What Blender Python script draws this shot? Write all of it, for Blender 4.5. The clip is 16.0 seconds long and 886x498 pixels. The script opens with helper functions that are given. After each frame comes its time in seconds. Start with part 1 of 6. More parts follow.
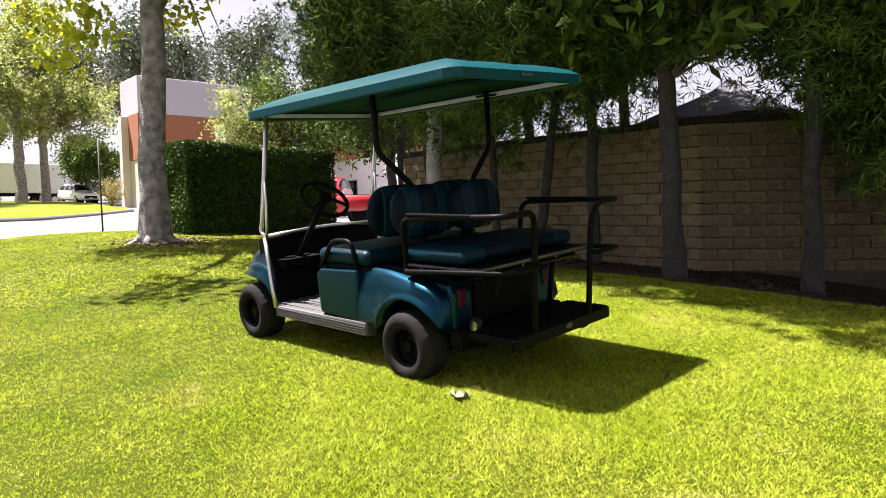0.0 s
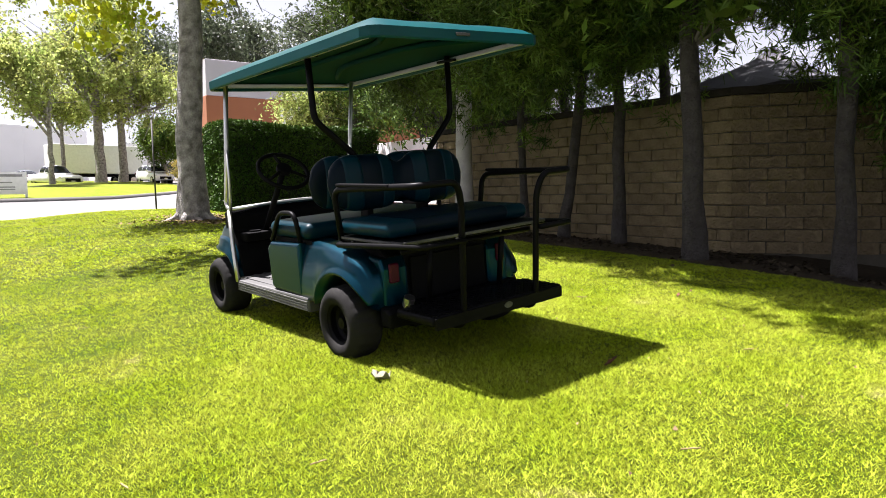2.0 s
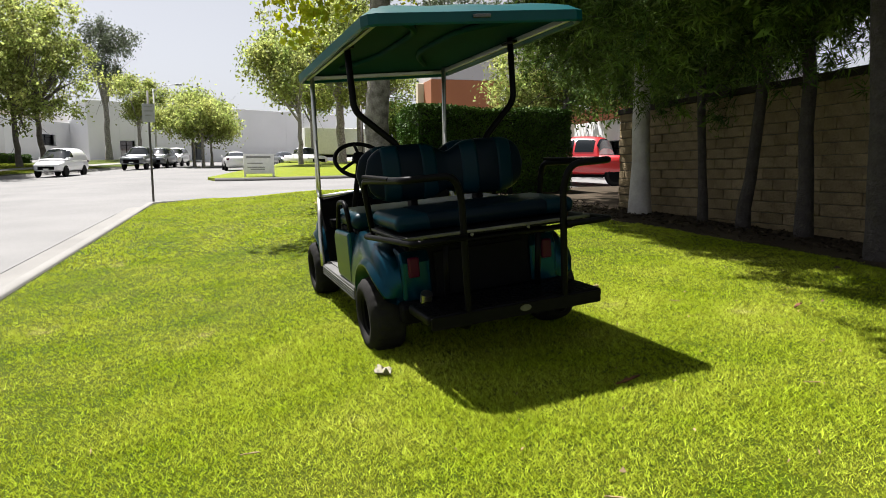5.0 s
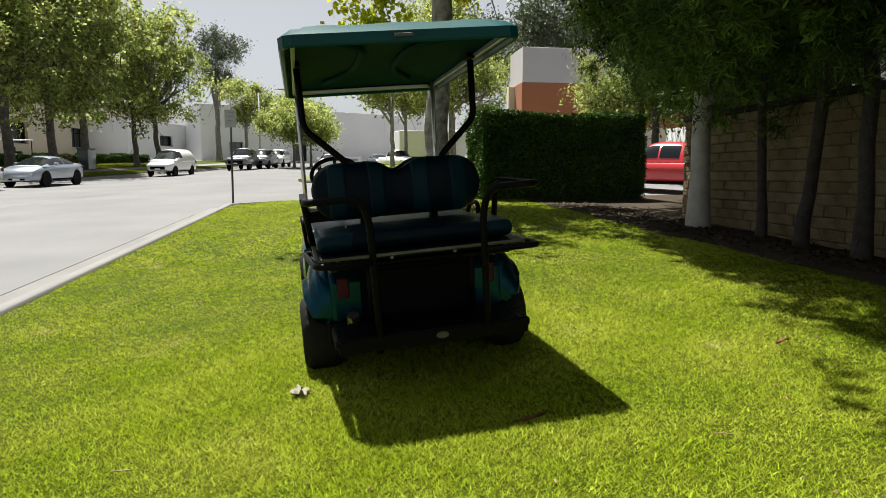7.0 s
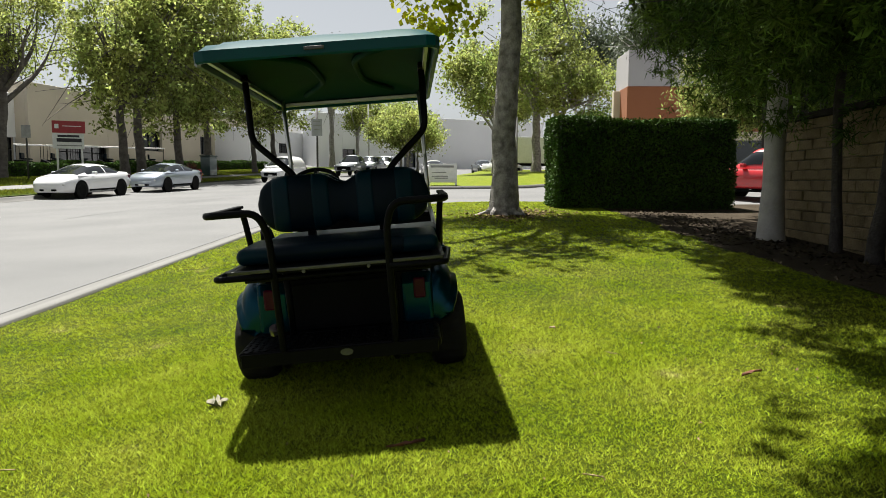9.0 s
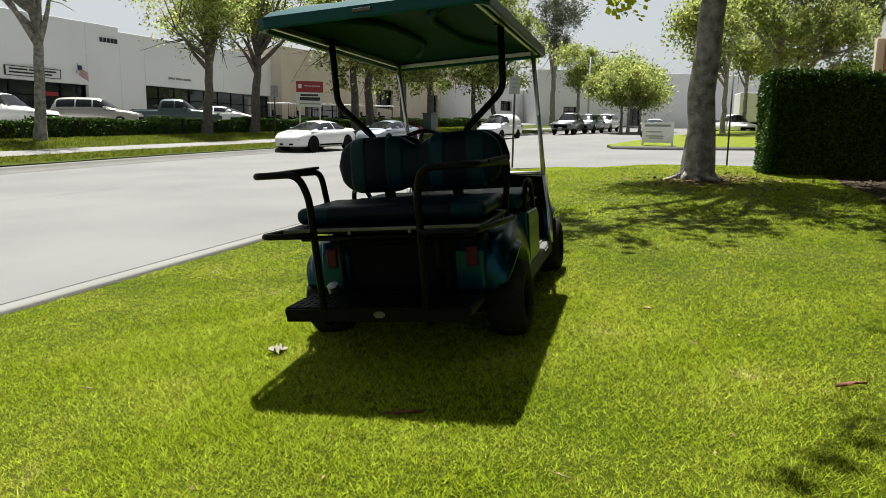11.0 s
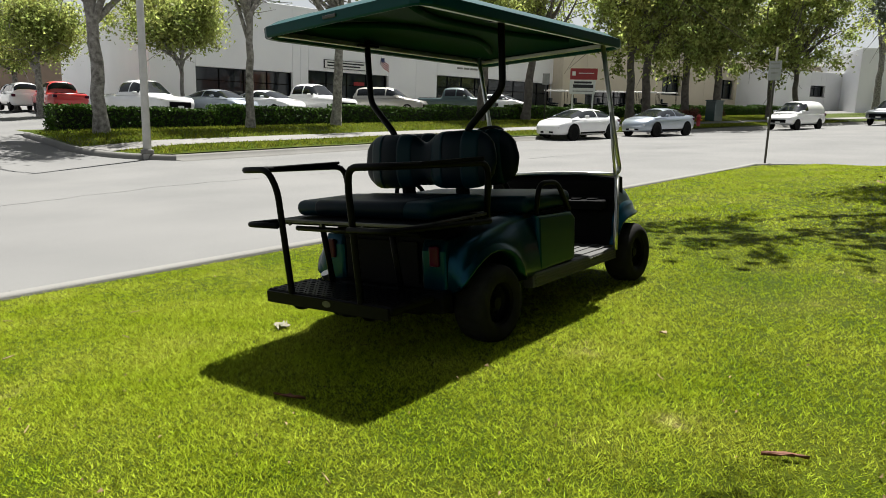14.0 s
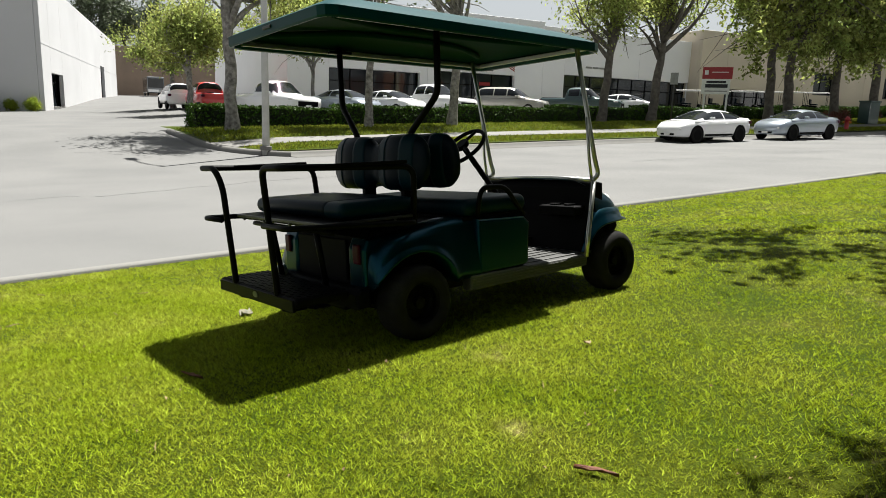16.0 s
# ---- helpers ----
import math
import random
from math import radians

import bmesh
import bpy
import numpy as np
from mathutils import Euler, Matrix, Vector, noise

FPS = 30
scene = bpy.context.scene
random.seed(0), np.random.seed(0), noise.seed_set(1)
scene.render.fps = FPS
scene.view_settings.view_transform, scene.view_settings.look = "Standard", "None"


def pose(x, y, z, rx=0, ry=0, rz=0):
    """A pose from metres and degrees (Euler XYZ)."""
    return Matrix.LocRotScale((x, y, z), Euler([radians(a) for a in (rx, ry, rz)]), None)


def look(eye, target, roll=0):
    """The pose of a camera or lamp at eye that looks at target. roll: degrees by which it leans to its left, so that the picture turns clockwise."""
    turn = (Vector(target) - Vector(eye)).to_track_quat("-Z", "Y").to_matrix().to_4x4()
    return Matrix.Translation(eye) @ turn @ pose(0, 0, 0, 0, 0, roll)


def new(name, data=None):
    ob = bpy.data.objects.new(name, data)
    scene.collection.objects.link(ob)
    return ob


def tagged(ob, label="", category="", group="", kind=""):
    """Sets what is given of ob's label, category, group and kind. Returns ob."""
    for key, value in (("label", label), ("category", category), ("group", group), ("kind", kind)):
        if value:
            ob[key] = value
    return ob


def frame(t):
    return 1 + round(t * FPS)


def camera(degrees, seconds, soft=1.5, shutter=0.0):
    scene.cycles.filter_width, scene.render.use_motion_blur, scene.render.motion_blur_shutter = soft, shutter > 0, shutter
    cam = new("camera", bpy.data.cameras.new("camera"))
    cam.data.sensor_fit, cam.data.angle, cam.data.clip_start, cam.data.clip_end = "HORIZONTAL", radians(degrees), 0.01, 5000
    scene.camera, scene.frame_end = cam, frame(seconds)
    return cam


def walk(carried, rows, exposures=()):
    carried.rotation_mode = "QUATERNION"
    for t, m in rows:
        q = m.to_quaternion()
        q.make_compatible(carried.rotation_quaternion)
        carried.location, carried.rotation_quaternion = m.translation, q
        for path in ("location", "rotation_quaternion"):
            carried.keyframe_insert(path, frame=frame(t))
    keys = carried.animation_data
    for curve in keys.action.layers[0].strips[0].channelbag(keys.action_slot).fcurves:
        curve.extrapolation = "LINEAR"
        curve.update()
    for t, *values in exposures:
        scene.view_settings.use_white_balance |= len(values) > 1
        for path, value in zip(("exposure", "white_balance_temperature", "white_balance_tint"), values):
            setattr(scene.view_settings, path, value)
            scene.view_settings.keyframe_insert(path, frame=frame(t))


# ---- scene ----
cam = camera(65.5, 16.0, soft=0.9)
PATH = [
    (0, (-2.503, 2.313, 0.94), (-1.004, 0.994, 0.824), -1.1),
    (0.5, (-2.635, 2.155, 0.966), (-1.12, 0.856, 0.839), -0.8),
    (1, (-2.705, 1.995, 0.898), (-1.153, 0.741, 0.765), -1.0),
    (1.5, (-2.793, 1.829, 0.886), (-1.18, 0.66, 0.705), -0.9),
    (2, (-2.788, 1.627, 0.869), (-1.166, 0.469, 0.704), -0.9),
    (2.5, (-2.799, 1.448, 0.885), (-1.131, 0.357, 0.727), -0.8),
    (3, (-2.835, 1.318, 0.889), (-1.16, 0.24, 0.708), -0.7),
    (3.5, (-2.93, 1.157, 0.893), (-1.178, 0.211, 0.702), -1.0),
    (4, (-3.042, 0.989, 0.916), (-1.249, 0.13, 0.696), -0.8),
    (4.5, (-3.069, 0.809, 0.918), (-1.246, 0.005, 0.74), -0.8),
    (4.7, (-3.08, 0.737, 0.919), (-1.218, 0.034, 0.724), -0.8),
    (6.8, (-3.217, -0.11, 0.994), (-1.253, -0.417, 0.772), -0.0),
    (7, (-3.2, -0.202, 1.007), (-1.232, -0.493, 0.799), 0.0),
    (7.5, (-3.206, -0.445, 1.006), (-1.215, -0.563, 0.856), -0.0),
    (8, (-3.234, -0.688, 1.028), (-1.247, -0.703, 0.799), 0.2),
    (8.2, (-3.215, -0.775, 1.035), (-1.226, -0.786, 0.827), 0.2),
    (10.3, (-3.065, -1.648, 1.061), (-1.121, -1.278, 0.775), 0.7),
    (10.5, (-3.022, -1.718, 1.07), (-1.116, -1.184, 0.781), 0.7),
    (11, (-2.919, -1.903, 1.084), (-1.053, -1.256, 0.767), 1.0),
    (11.5, (-2.816, -2.119, 1.079), (-0.993, -1.352, 0.78), 0.9),
    (12, (-2.705, -2.356, 1.111), (-0.957, -1.452, 0.753), 1.1),
    (12.5, (-2.541, -2.55, 1.114), (-0.87, -1.513, 0.746), 1.2),
    (13, (-2.393, -2.735, 1.146), (-0.741, -1.664, 0.794), 1.4),
    (13.5, (-2.274, -2.984, 1.143), (-0.786, -1.695, 0.788), 1.4),
    (14, (-2.142, -3.216, 1.185), (-0.695, -1.887, 0.813), 1.6),
    (14.5, (-1.99, -3.433, 1.202), (-0.721, -1.94, 0.803), 1.8),
    (15, (-1.828, -3.643, 1.218), (-0.589, -2.115, 0.858), 1.9),
    (15.5, (-1.641, -3.863, 1.23), (-0.466, -2.3, 0.807), 1.9),
    (16, (-1.437, -3.993, 1.244), (-0.271, -2.415, 0.859), 2.0),
]
walk(cam, [(t, look(eye, target, roll)) for t, eye, target, roll in PATH],
     exposures=[(0.0, 2.38, 6350, 25), (2.0, 2.4, 6250, 20), (4.5, 1.96, 6350, 14), (7.0, 1.58, 6450, 9), (10.5, 1.54, 6450, 8), (13.0, 1.52, 6450, 8), (16.0, 1.5, 6450, 7)])

# ---- world and sun ----
SUN = Vector((0.63, 0.345, 1.68)).normalized()
world = bpy.data.worlds.new("world")
scene.world = world
world.use_nodes = True
wn = world.node_tree.nodes
sky = wn.new("ShaderNodeTexSky")
sky.sky_type = "NISHITA"
sky.sun_disc = False
sky.sun_elevation = math.asin(SUN.z)
sky.sun_rotation = math.atan2(SUN.x, SUN.y)
sky.air_density, sky.dust_density, sky.ozone_density = 1.0, 1.5, 1.0
wn["Background"].inputs["Strength"].default_value = 0.036
haze = wn.new("ShaderNodeHueSaturation")
haze.inputs["Saturation"].default_value = 0.22
world.node_tree.links.new(sky.outputs[0], haze.inputs["Color"])
world.node_tree.links.new(haze.outputs[0], wn["Background"].inputs["Color"])
sun_data = bpy.data.lights.new("sun", "SUN")
sun_data.energy, sun_data.angle, sun_data.color = 5.0, radians(0.5), (1.0, 0.96, 0.9)
sun = new("sun", sun_data)
sun.matrix_world = look(SUN * 60, (0, 0, 0))

# ---- materials ----
def material(name, base, rough=0.6, metal=0.0, vary=0.15, scale=6.0, fine=60.0, bump=0.1, dist=0.01, coat=0.0, spec=0.5, island=0.0, second=None, translucent=0.0):
    """A surface with stains at one scale, grain at another, and relief. second: a colour that it drifts to."""
    m = bpy.data.materials.new(name)
    m.use_nodes = True
    nt = m.node_tree
    n, l = nt.nodes, nt.links
    b = n["Principled BSDF"]
    co = n.new("ShaderNodeTexCoord")
    big, small = n.new("ShaderNodeTexNoise"), n.new("ShaderNodeTexNoise")
    big.inputs["Scale"].default_value, small.inputs["Scale"].default_value = scale, fine
    big.inputs["Detail"].default_value, small.inputs["Detail"].default_value = 4, 3
    for t in (big, small):
        l.new(co.outputs["Object"], t.inputs["Vector"])
    mix = n.new("ShaderNodeMix")
    mix.data_type = "RGBA"
    c2 = second or tuple(c * (1 - 2 * vary) for c in base)
    mix.inputs[6].default_value, mix.inputs[7].default_value = (*base, 1), (*c2, 1)
    ramp = n.new("ShaderNodeMapRange")
    ramp.inputs[1].default_value, ramp.inputs[2].default_value = 0.35, 0.7
    l.new(big.outputs["Fac"], ramp.inputs[0])
    l.new(ramp.outputs[0], mix.inputs[0])
    hsv = n.new("ShaderNodeHueSaturation")
    l.new(mix.outputs[2], hsv.inputs["Color"])
    add = n.new("ShaderNodeMath")
    add.operation = "MULTIPLY_ADD"
    add.inputs[1].default_value, add.inputs[2].default_value = 2 * vary, 1 - vary
    l.new(small.outputs["Fac"], add.inputs[0])
    val = add.outputs[0]
    if island:
        geo = n.new("ShaderNodeNewGeometry")
        isl = n.new("ShaderNodeMath")
        isl.operation = "MULTIPLY_ADD"
        isl.inputs[1].default_value = 2 * island
        l.new(geo.outputs["Random Per Island"], isl.inputs[0])
        sub = n.new("ShaderNodeMath")
        sub.operation = "SUBTRACT"
        sub.inputs[1].default_value = island
        l.new(val, sub.inputs[0])
        l.new(sub.outputs[0], isl.inputs[2])
        val = isl.outputs[0]
        hue = n.new("ShaderNodeMapRange")
        hue.inputs[3].default_value, hue.inputs[4].default_value = 0.485, 0.512
        l.new(geo.outputs["Random Per Island"], hue.inputs[0])
        l.new(hue.outputs[0], hsv.inputs["Hue"])
    l.new(val, hsv.inputs["Value"])
    l.new(hsv.outputs[0], b.inputs["Base Color"])
    b.inputs["Roughness"].default_value, b.inputs["Metallic"].default_value = rough, metal
    b.inputs["Specular IOR Level"].default_value = spec
    b.inputs["Coat Weight"].default_value = coat
    b.inputs["Coat Roughness"].default_value = 0.06
    if bump:
        bp = n.new("ShaderNodeBump")
        bp.inputs["Strength"].default_value, bp.inputs["Distance"].default_value = bump, dist
        l.new(small.outputs["Fac"], bp.inputs["Height"])
        l.new(bp.outputs[0], b.inputs["Normal"])
    if translucent:
        tr = n.new("ShaderNodeBsdfTranslucent")
        l.new(hsv.outputs[0], tr.inputs["Color"])
        ms = n.new("ShaderNodeMixShader")
        ms.inputs[0].default_value = translucent
        l.new(b.outputs[0], ms.inputs[1])
        l.new(tr.outputs[0], ms.inputs[2])
        l.new(ms.outputs[0], n["Material Output"].inputs["Surface"])
    return m


def by_object(m, amount=0.25):
    """Lets each piece differ a little in tone from the next."""
    nt = m.node_tree
    hsv = [x for x in nt.nodes if x.type == "HUE_SAT"][0]
    info, mul, mr = nt.nodes.new("ShaderNodeObjectInfo"), nt.nodes.new("ShaderNodeMath"), nt.nodes.new("ShaderNodeMapRange")
    mr.inputs[3].default_value, mr.inputs[4].default_value = 1 - amount, 1 + amount
    mul.operation = "MULTIPLY"
    old = hsv.inputs["Value"].links[0].from_socket
    nt.links.new(info.outputs["Random"], mr.inputs[0])
    nt.links.new(mr.outputs[0], mul.inputs[0])
    nt.links.new(old, mul.inputs[1])
    nt.links.new(mul.outputs[0], hsv.inputs["Value"])
    return m


def glass(name, tint=(0.02, 0.025, 0.03), rough=0.04, spec=0.8):
    """Tinted glazing with a dark room behind it."""
    m = bpy.data.materials.new(name)
    m.use_nodes = True
    b = m.node_tree.nodes["Principled BSDF"]
    b.inputs["Base Color"].default_value = (*tint, 1)
    b.inputs["Roughness"].default_value = rough
    b.inputs["Specular IOR Level"].default_value = spec
    return m


def grass_material(name, green, yellow, straw, spread, translucent, bump=0.0, vary=0.3, fine=26):
    """Mown grass: green and yellowish tufts, with straw-coloured dry patches."""
    m = material(name, green, 0.5, vary=vary, scale=1.6, fine=fine, bump=bump, dist=0.02, spec=0.03, island=spread, second=yellow, translucent=translucent)
    nt = m.node_tree
    n, l = nt.nodes, nt.links
    hsv = [x for x in n if x.type == "HUE_SAT"][0]
    old = hsv.inputs["Color"].links[0].from_socket
    co = [x for x in n if x.type == "TEX_COORD"][0]
    dry, rng, mix = n.new("ShaderNodeTexNoise"), n.new("ShaderNodeMapRange"), n.new("ShaderNodeMix")
    dry.inputs["Scale"].default_value, dry.inputs["Detail"].default_value, dry.inputs["Roughness"].default_value = 1.7, 9, 0.72
    rng.inputs[1].default_value, rng.inputs[2].default_value, rng.inputs[4].default_value = 0.61, 0.76, 0.8
    l.new(co.outputs["Object"], dry.inputs["Vector"])
    l.new(dry.outputs["Fac"], rng.inputs[0])
    mix.data_type = "RGBA"
    l.new(rng.outputs[0], mix.inputs[0])
    l.new(old, mix.inputs[6])
    mix.inputs[7].default_value = (*straw, 1)
    l.new(mix.outputs[2], hsv.inputs["Color"])
    return m


GRASS = grass_material("grass_blade", (0.245, 0.312, 0.015), (0.345, 0.388, 0.045), (0.52, 0.47, 0.21), 0.7, 0.34, 0.0, 0.35, 40)
# darker, blotchier blades: dappled crown shade put into the verge's colour
VERGE_GRASS = grass_material("shade_darkened_verge_blade", (0.11, 0.15, 0.015), (0.21, 0.22, 0.03), (0.32, 0.27, 0.12), 0.6, 0.3, 0.0, 0.6, 8)
# sheet below the blades, its colour darkened for the shade between them
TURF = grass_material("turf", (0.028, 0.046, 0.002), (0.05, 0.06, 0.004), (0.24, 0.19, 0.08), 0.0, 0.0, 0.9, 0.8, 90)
FAR_TURF = grass_material("far_turf", (0.095, 0.13, 0.008), (0.14, 0.155, 0.012), (0.28, 0.24, 0.1), 0.0, 0.0, 0.9, 0.5, 60)
# brown earth, with the trees' shade put into its colour
DIRT = material("shade_darkened_earth", (0.052, 0.042, 0.03), 0.95, vary=0.3, scale=2, fine=50, bump=0.8, dist=0.02, second=(0.034, 0.027, 0.02), spec=0.03)
ROAD = material("asphalt_road", (0.142, 0.141, 0.139), 0.9, vary=0.16, scale=0.35, fine=120, bump=0.3, second=(0.118, 0.118, 0.117), spec=0.1)
CONC = material("concrete", (0.18, 0.175, 0.168), 0.9, vary=0.12, scale=0.8, fine=60, bump=0.3, second=(0.155, 0.15, 0.142), spec=0.1)
CONC_OLD = material("weathered_concrete", (0.17, 0.167, 0.158), 0.9, vary=0.15, scale=0.8, fine=60, bump=0.3, second=(0.145, 0.142, 0.135), spec=0.1)
CRACK = material("crack_filler", (0.11, 0.11, 0.108), 0.9, vary=0.3, bump=0.2)
TAR = material("tar", (0.03, 0.03, 0.03), 0.9, vary=0.3, bump=0.2)
BLOCK = by_object(material("slumped_block", (0.225, 0.175, 0.105), 0.95, vary=0.25, scale=5.0, fine=38, bump=1.0, dist=0.03, second=(0.15, 0.117, 0.072), spec=0.05), 0.13)
COPING = material("dark_coping", (0.035, 0.03, 0.026), 0.85, vary=0.3, scale=4, fine=60, bump=0.4, second=(0.02, 0.017, 0.015), spec=0.1)
MORTAR = material("mortar", (0.085, 0.075, 0.058), 0.95, vary=0.2, scale=5, fine=60, bump=0.4)
BARK_PINE = material("rough_bark", (0.055, 0.048, 0.044), 0.95, vary=0.35, scale=9, fine=40, bump=1.0, dist=0.03, second=(0.032, 0.027, 0.024))
BARK_SYC = material("sycamore_bark", (0.33, 0.31, 0.29), 0.9, vary=0.45, scale=7, fine=34, bump=1.0, dist=0.03, second=(0.11, 0.1, 0.09))
BARK_PALE = material("pale_smooth_bark", (0.42, 0.4, 0.38), 0.85, vary=0.15, scale=4, fine=30, bump=0.4, dist=0.01, second=(0.32, 0.3, 0.28))
BARK_STREET = material("dark_mottled_bark", (0.13, 0.115, 0.1), 0.9, vary=0.3, scale=5, fine=30, bump=0.7, dist=0.02, second=(0.06, 0.05, 0.045))
LEAF_PINE = material("needle_leaf", (0.03, 0.06, 0.012), 0.6, vary=0.2, scale=0.8, fine=5, bump=0, island=0.6, second=(0.13, 0.19, 0.025), translucent=0.16, spec=0.1)
LEAF_SYC = material("sycamore_leaf", (0.17, 0.24, 0.03), 0.6, vary=0.2, scale=1, fine=5, bump=0, island=0.4, second=(0.34, 0.38, 0.035), translucent=0.65, spec=0.15)
LEAF_YELLOW = material("young_leaf", (0.55, 0.52, 0.02), 0.5, vary=0.2, scale=1, fine=5, bump=0, island=0.3, second=(0.34, 0.42, 0.03), translucent=0.65, spec=0.1)
LEAF_GUM = material("gum_leaf", (0.09, 0.115, 0.06), 0.55, vary=0.2, scale=1, fine=5, bump=0, island=0.35, translucent=0.25)
LEAF_STREET = material("street_tree_leaf", (0.19, 0.245, 0.06), 0.6, vary=0.2, scale=0.6, fine=5, bump=0, island=0.6, second=(0.35, 0.37, 0.11), translucent=0.58, spec=0.25)
RED_LEAF = material("reddish_leaf", (0.16, 0.045, 0.04), 0.6, vary=0.2, scale=1, fine=8, bump=0, island=0.4, second=(0.08, 0.06, 0.03), translucent=0.3, spec=0.2)
OCHRE_LEAF = material("ochre_leaf", (0.3, 0.23, 0.05), 0.6, vary=0.2, scale=1, fine=8, bump=0, island=0.4, second=(0.2, 0.19, 0.05), translucent=0.35, spec=0.2)
LEAF_HEDGE = material("hedge_leaf", (0.028, 0.066, 0.008), 0.5, vary=0.2, scale=1, fine=8, bump=0, island=0.5, second=(0.06, 0.11, 0.014), translucent=0.1, spec=0.1)
# near-black core colour carries the shade inside a hedge
HEDGE_CORE = material("hedge_shade_core", (0.008, 0.014, 0.006), 0.9, vary=0.3, bump=0)
PAINT_TEAL = material("metallic_teal_paint", (0.0, 0.03, 0.05), 0.3, 0.8, vary=0.06, scale=3, fine=400, bump=0.02, dist=0.001, coat=0.1, spec=0.2)
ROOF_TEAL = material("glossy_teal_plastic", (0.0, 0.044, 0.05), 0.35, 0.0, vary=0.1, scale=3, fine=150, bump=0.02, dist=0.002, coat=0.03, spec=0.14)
# roof teal again, dulled and darkened to hold the shade underneath
ROOF_UNDER = material("shade_darkened_teal_plastic", (0.001, 0.03, 0.022), 0.75, 0.0, vary=0.12, scale=4, fine=150, bump=0.05, dist=0.002, spec=0.08)
VINYL_TEAL = material("teal_vinyl", (0.0, 0.015, 0.023), 0.42, spec=0.1, vary=0.12, scale=5, fine=250, bump=0.15, dist=0.002)
VINYL_BLACK = material("black_vinyl", (0.001, 0.006, 0.011), 0.42, spec=0.08, vary=0.15, scale=5, fine=250, bump=0.15, dist=0.002)
BLACK_PLASTIC = material("black_plastic", (0.004, 0.004, 0.0045), 0.6, spec=0.05, vary=0.2, scale=6, fine=200, bump=0.15, dist=0.002)
BLACK_STEEL = material("black_powder_coat", (0.003, 0.003, 0.0035), 0.45, vary=0.15, scale=8, fine=300, bump=0.05, dist=0.001, spec=0.06)
RUBBER = material("rubber", (0.016, 0.0155, 0.015), 0.85, vary=0.25, scale=8, fine=90, bump=0.3, dist=0.004, spec=0.08)
ALLOY = material("brushed_aluminium", (0.55, 0.55, 0.52), 0.35, 1.0, vary=0.08, scale=5, fine=200, bump=0.05, dist=0.001)
GREY_TRIM = material("grey_ribbed_rubber", (0.055, 0.055, 0.053), 0.6, vary=0.15, scale=6, fine=120, bump=0.2, dist=0.003)
RED_LENS = material("red_lens", (0.05, 0.002, 0.016), 0.3, vary=0.1, coat=0.05, bump=0, spec=0.1)
AMBER = material("amber_lens", (0.5, 0.18, 0.02), 0.25, vary=0.1, coat=0.5, bump=0)
CLEAR_LENS = material("clear_lens", (0.6, 0.6, 0.6), 0.15, vary=0.05, coat=0.8, bump=0)
WHITE_WALL = material("white_stucco", (0.84, 0.84, 0.85), 0.85, vary=0.06, scale=0.2, fine=40, bump=0.2, second=(0.78, 0.78, 0.79))
CREAM_WALL = material("cream_stucco", (0.6, 0.53, 0.42), 0.85, vary=0.08, scale=0.2, fine=40, bump=0.2)
TAN_WALL = material("tan_block_wall", (0.27, 0.2, 0.15), 0.9, vary=0.12, scale=0.3, fine=30, bump=0.3, second=(0.21, 0.16, 0.12))
POLE = material("pale_pole_concrete", (0.5, 0.5, 0.49), 0.8, vary=0.1, scale=3, fine=60, bump=0.2)
PALE_WALL = material("pale_grey_stucco", (0.52, 0.52, 0.53), 0.85, vary=0.06, scale=0.2, fine=40, bump=0.2, second=(0.47, 0.47, 0.48))
GREY_WALL = material("grey_stucco", (0.42, 0.4, 0.42), 0.85, vary=0.08, scale=0.2, fine=40, bump=0.2)
RUST_WALL = material("rust_stucco", (0.3, 0.11, 0.05), 0.85, vary=0.08, scale=0.3, fine=40, bump=0.2)
SIGN_WHITE = material("white_sign", (0.75, 0.75, 0.73), 0.5, vary=0.05, bump=0)
SIGN_RED = material("red_sign", (0.32, 0.02, 0.025), 0.5, vary=0.08, bump=0)
SIGN_GREY = material("weathered_sign", (0.34, 0.35, 0.36), 0.6, vary=0.1, bump=0)
INK = material("dark_ink", (0.02, 0.02, 0.025), 0.6, vary=0.1, bump=0)
SLATE = material("dark_canopy_cloth", (0.06, 0.06, 0.07), 0.7, vary=0.2, scale=2, fine=60, bump=0.2)
POST_STEEL = material("galvanised_post", (0.3, 0.3, 0.29), 0.5, 0.6, vary=0.15, bump=0.1)
POST_DARK = material("dark_post", (0.06, 0.055, 0.05), 0.7, vary=0.2, bump=0.1)
POST_DARK_STEEL = material("dull_steel", (0.09, 0.09, 0.085), 0.45, 0.7, vary=0.2, scale=9, fine=120, bump=0.1)
GLAZING = glass("dark_glazing")
CAR_GLASS = glass("car_glass", (0.008, 0.01, 0.012), 0.03, 0.35)


def car_paint(name, base, metal=0.0):
    return material(name, base, 0.3, metal, vary=0.03, scale=1, fine=300, bump=0, coat=1.0)


CAR_WHITE = car_paint("white_car_paint", (0.75, 0.75, 0.76))
CAR_SILVER = car_paint("silver_car_paint", (0.32, 0.36, 0.42), 0.6)
CAR_GREEN = car_paint("dark_green_car_paint", (0.03, 0.06, 0.06), 0.3)
CAR_TAN = car_paint("champagne_car_paint", (0.4, 0.38, 0.34), 0.5)
CAR_RED = car_paint("red_car_paint", (0.5, 0.015, 0.02))
CAR_GREY = car_paint("grey_car_paint", (0.1, 0.11, 0.12), 0.4)

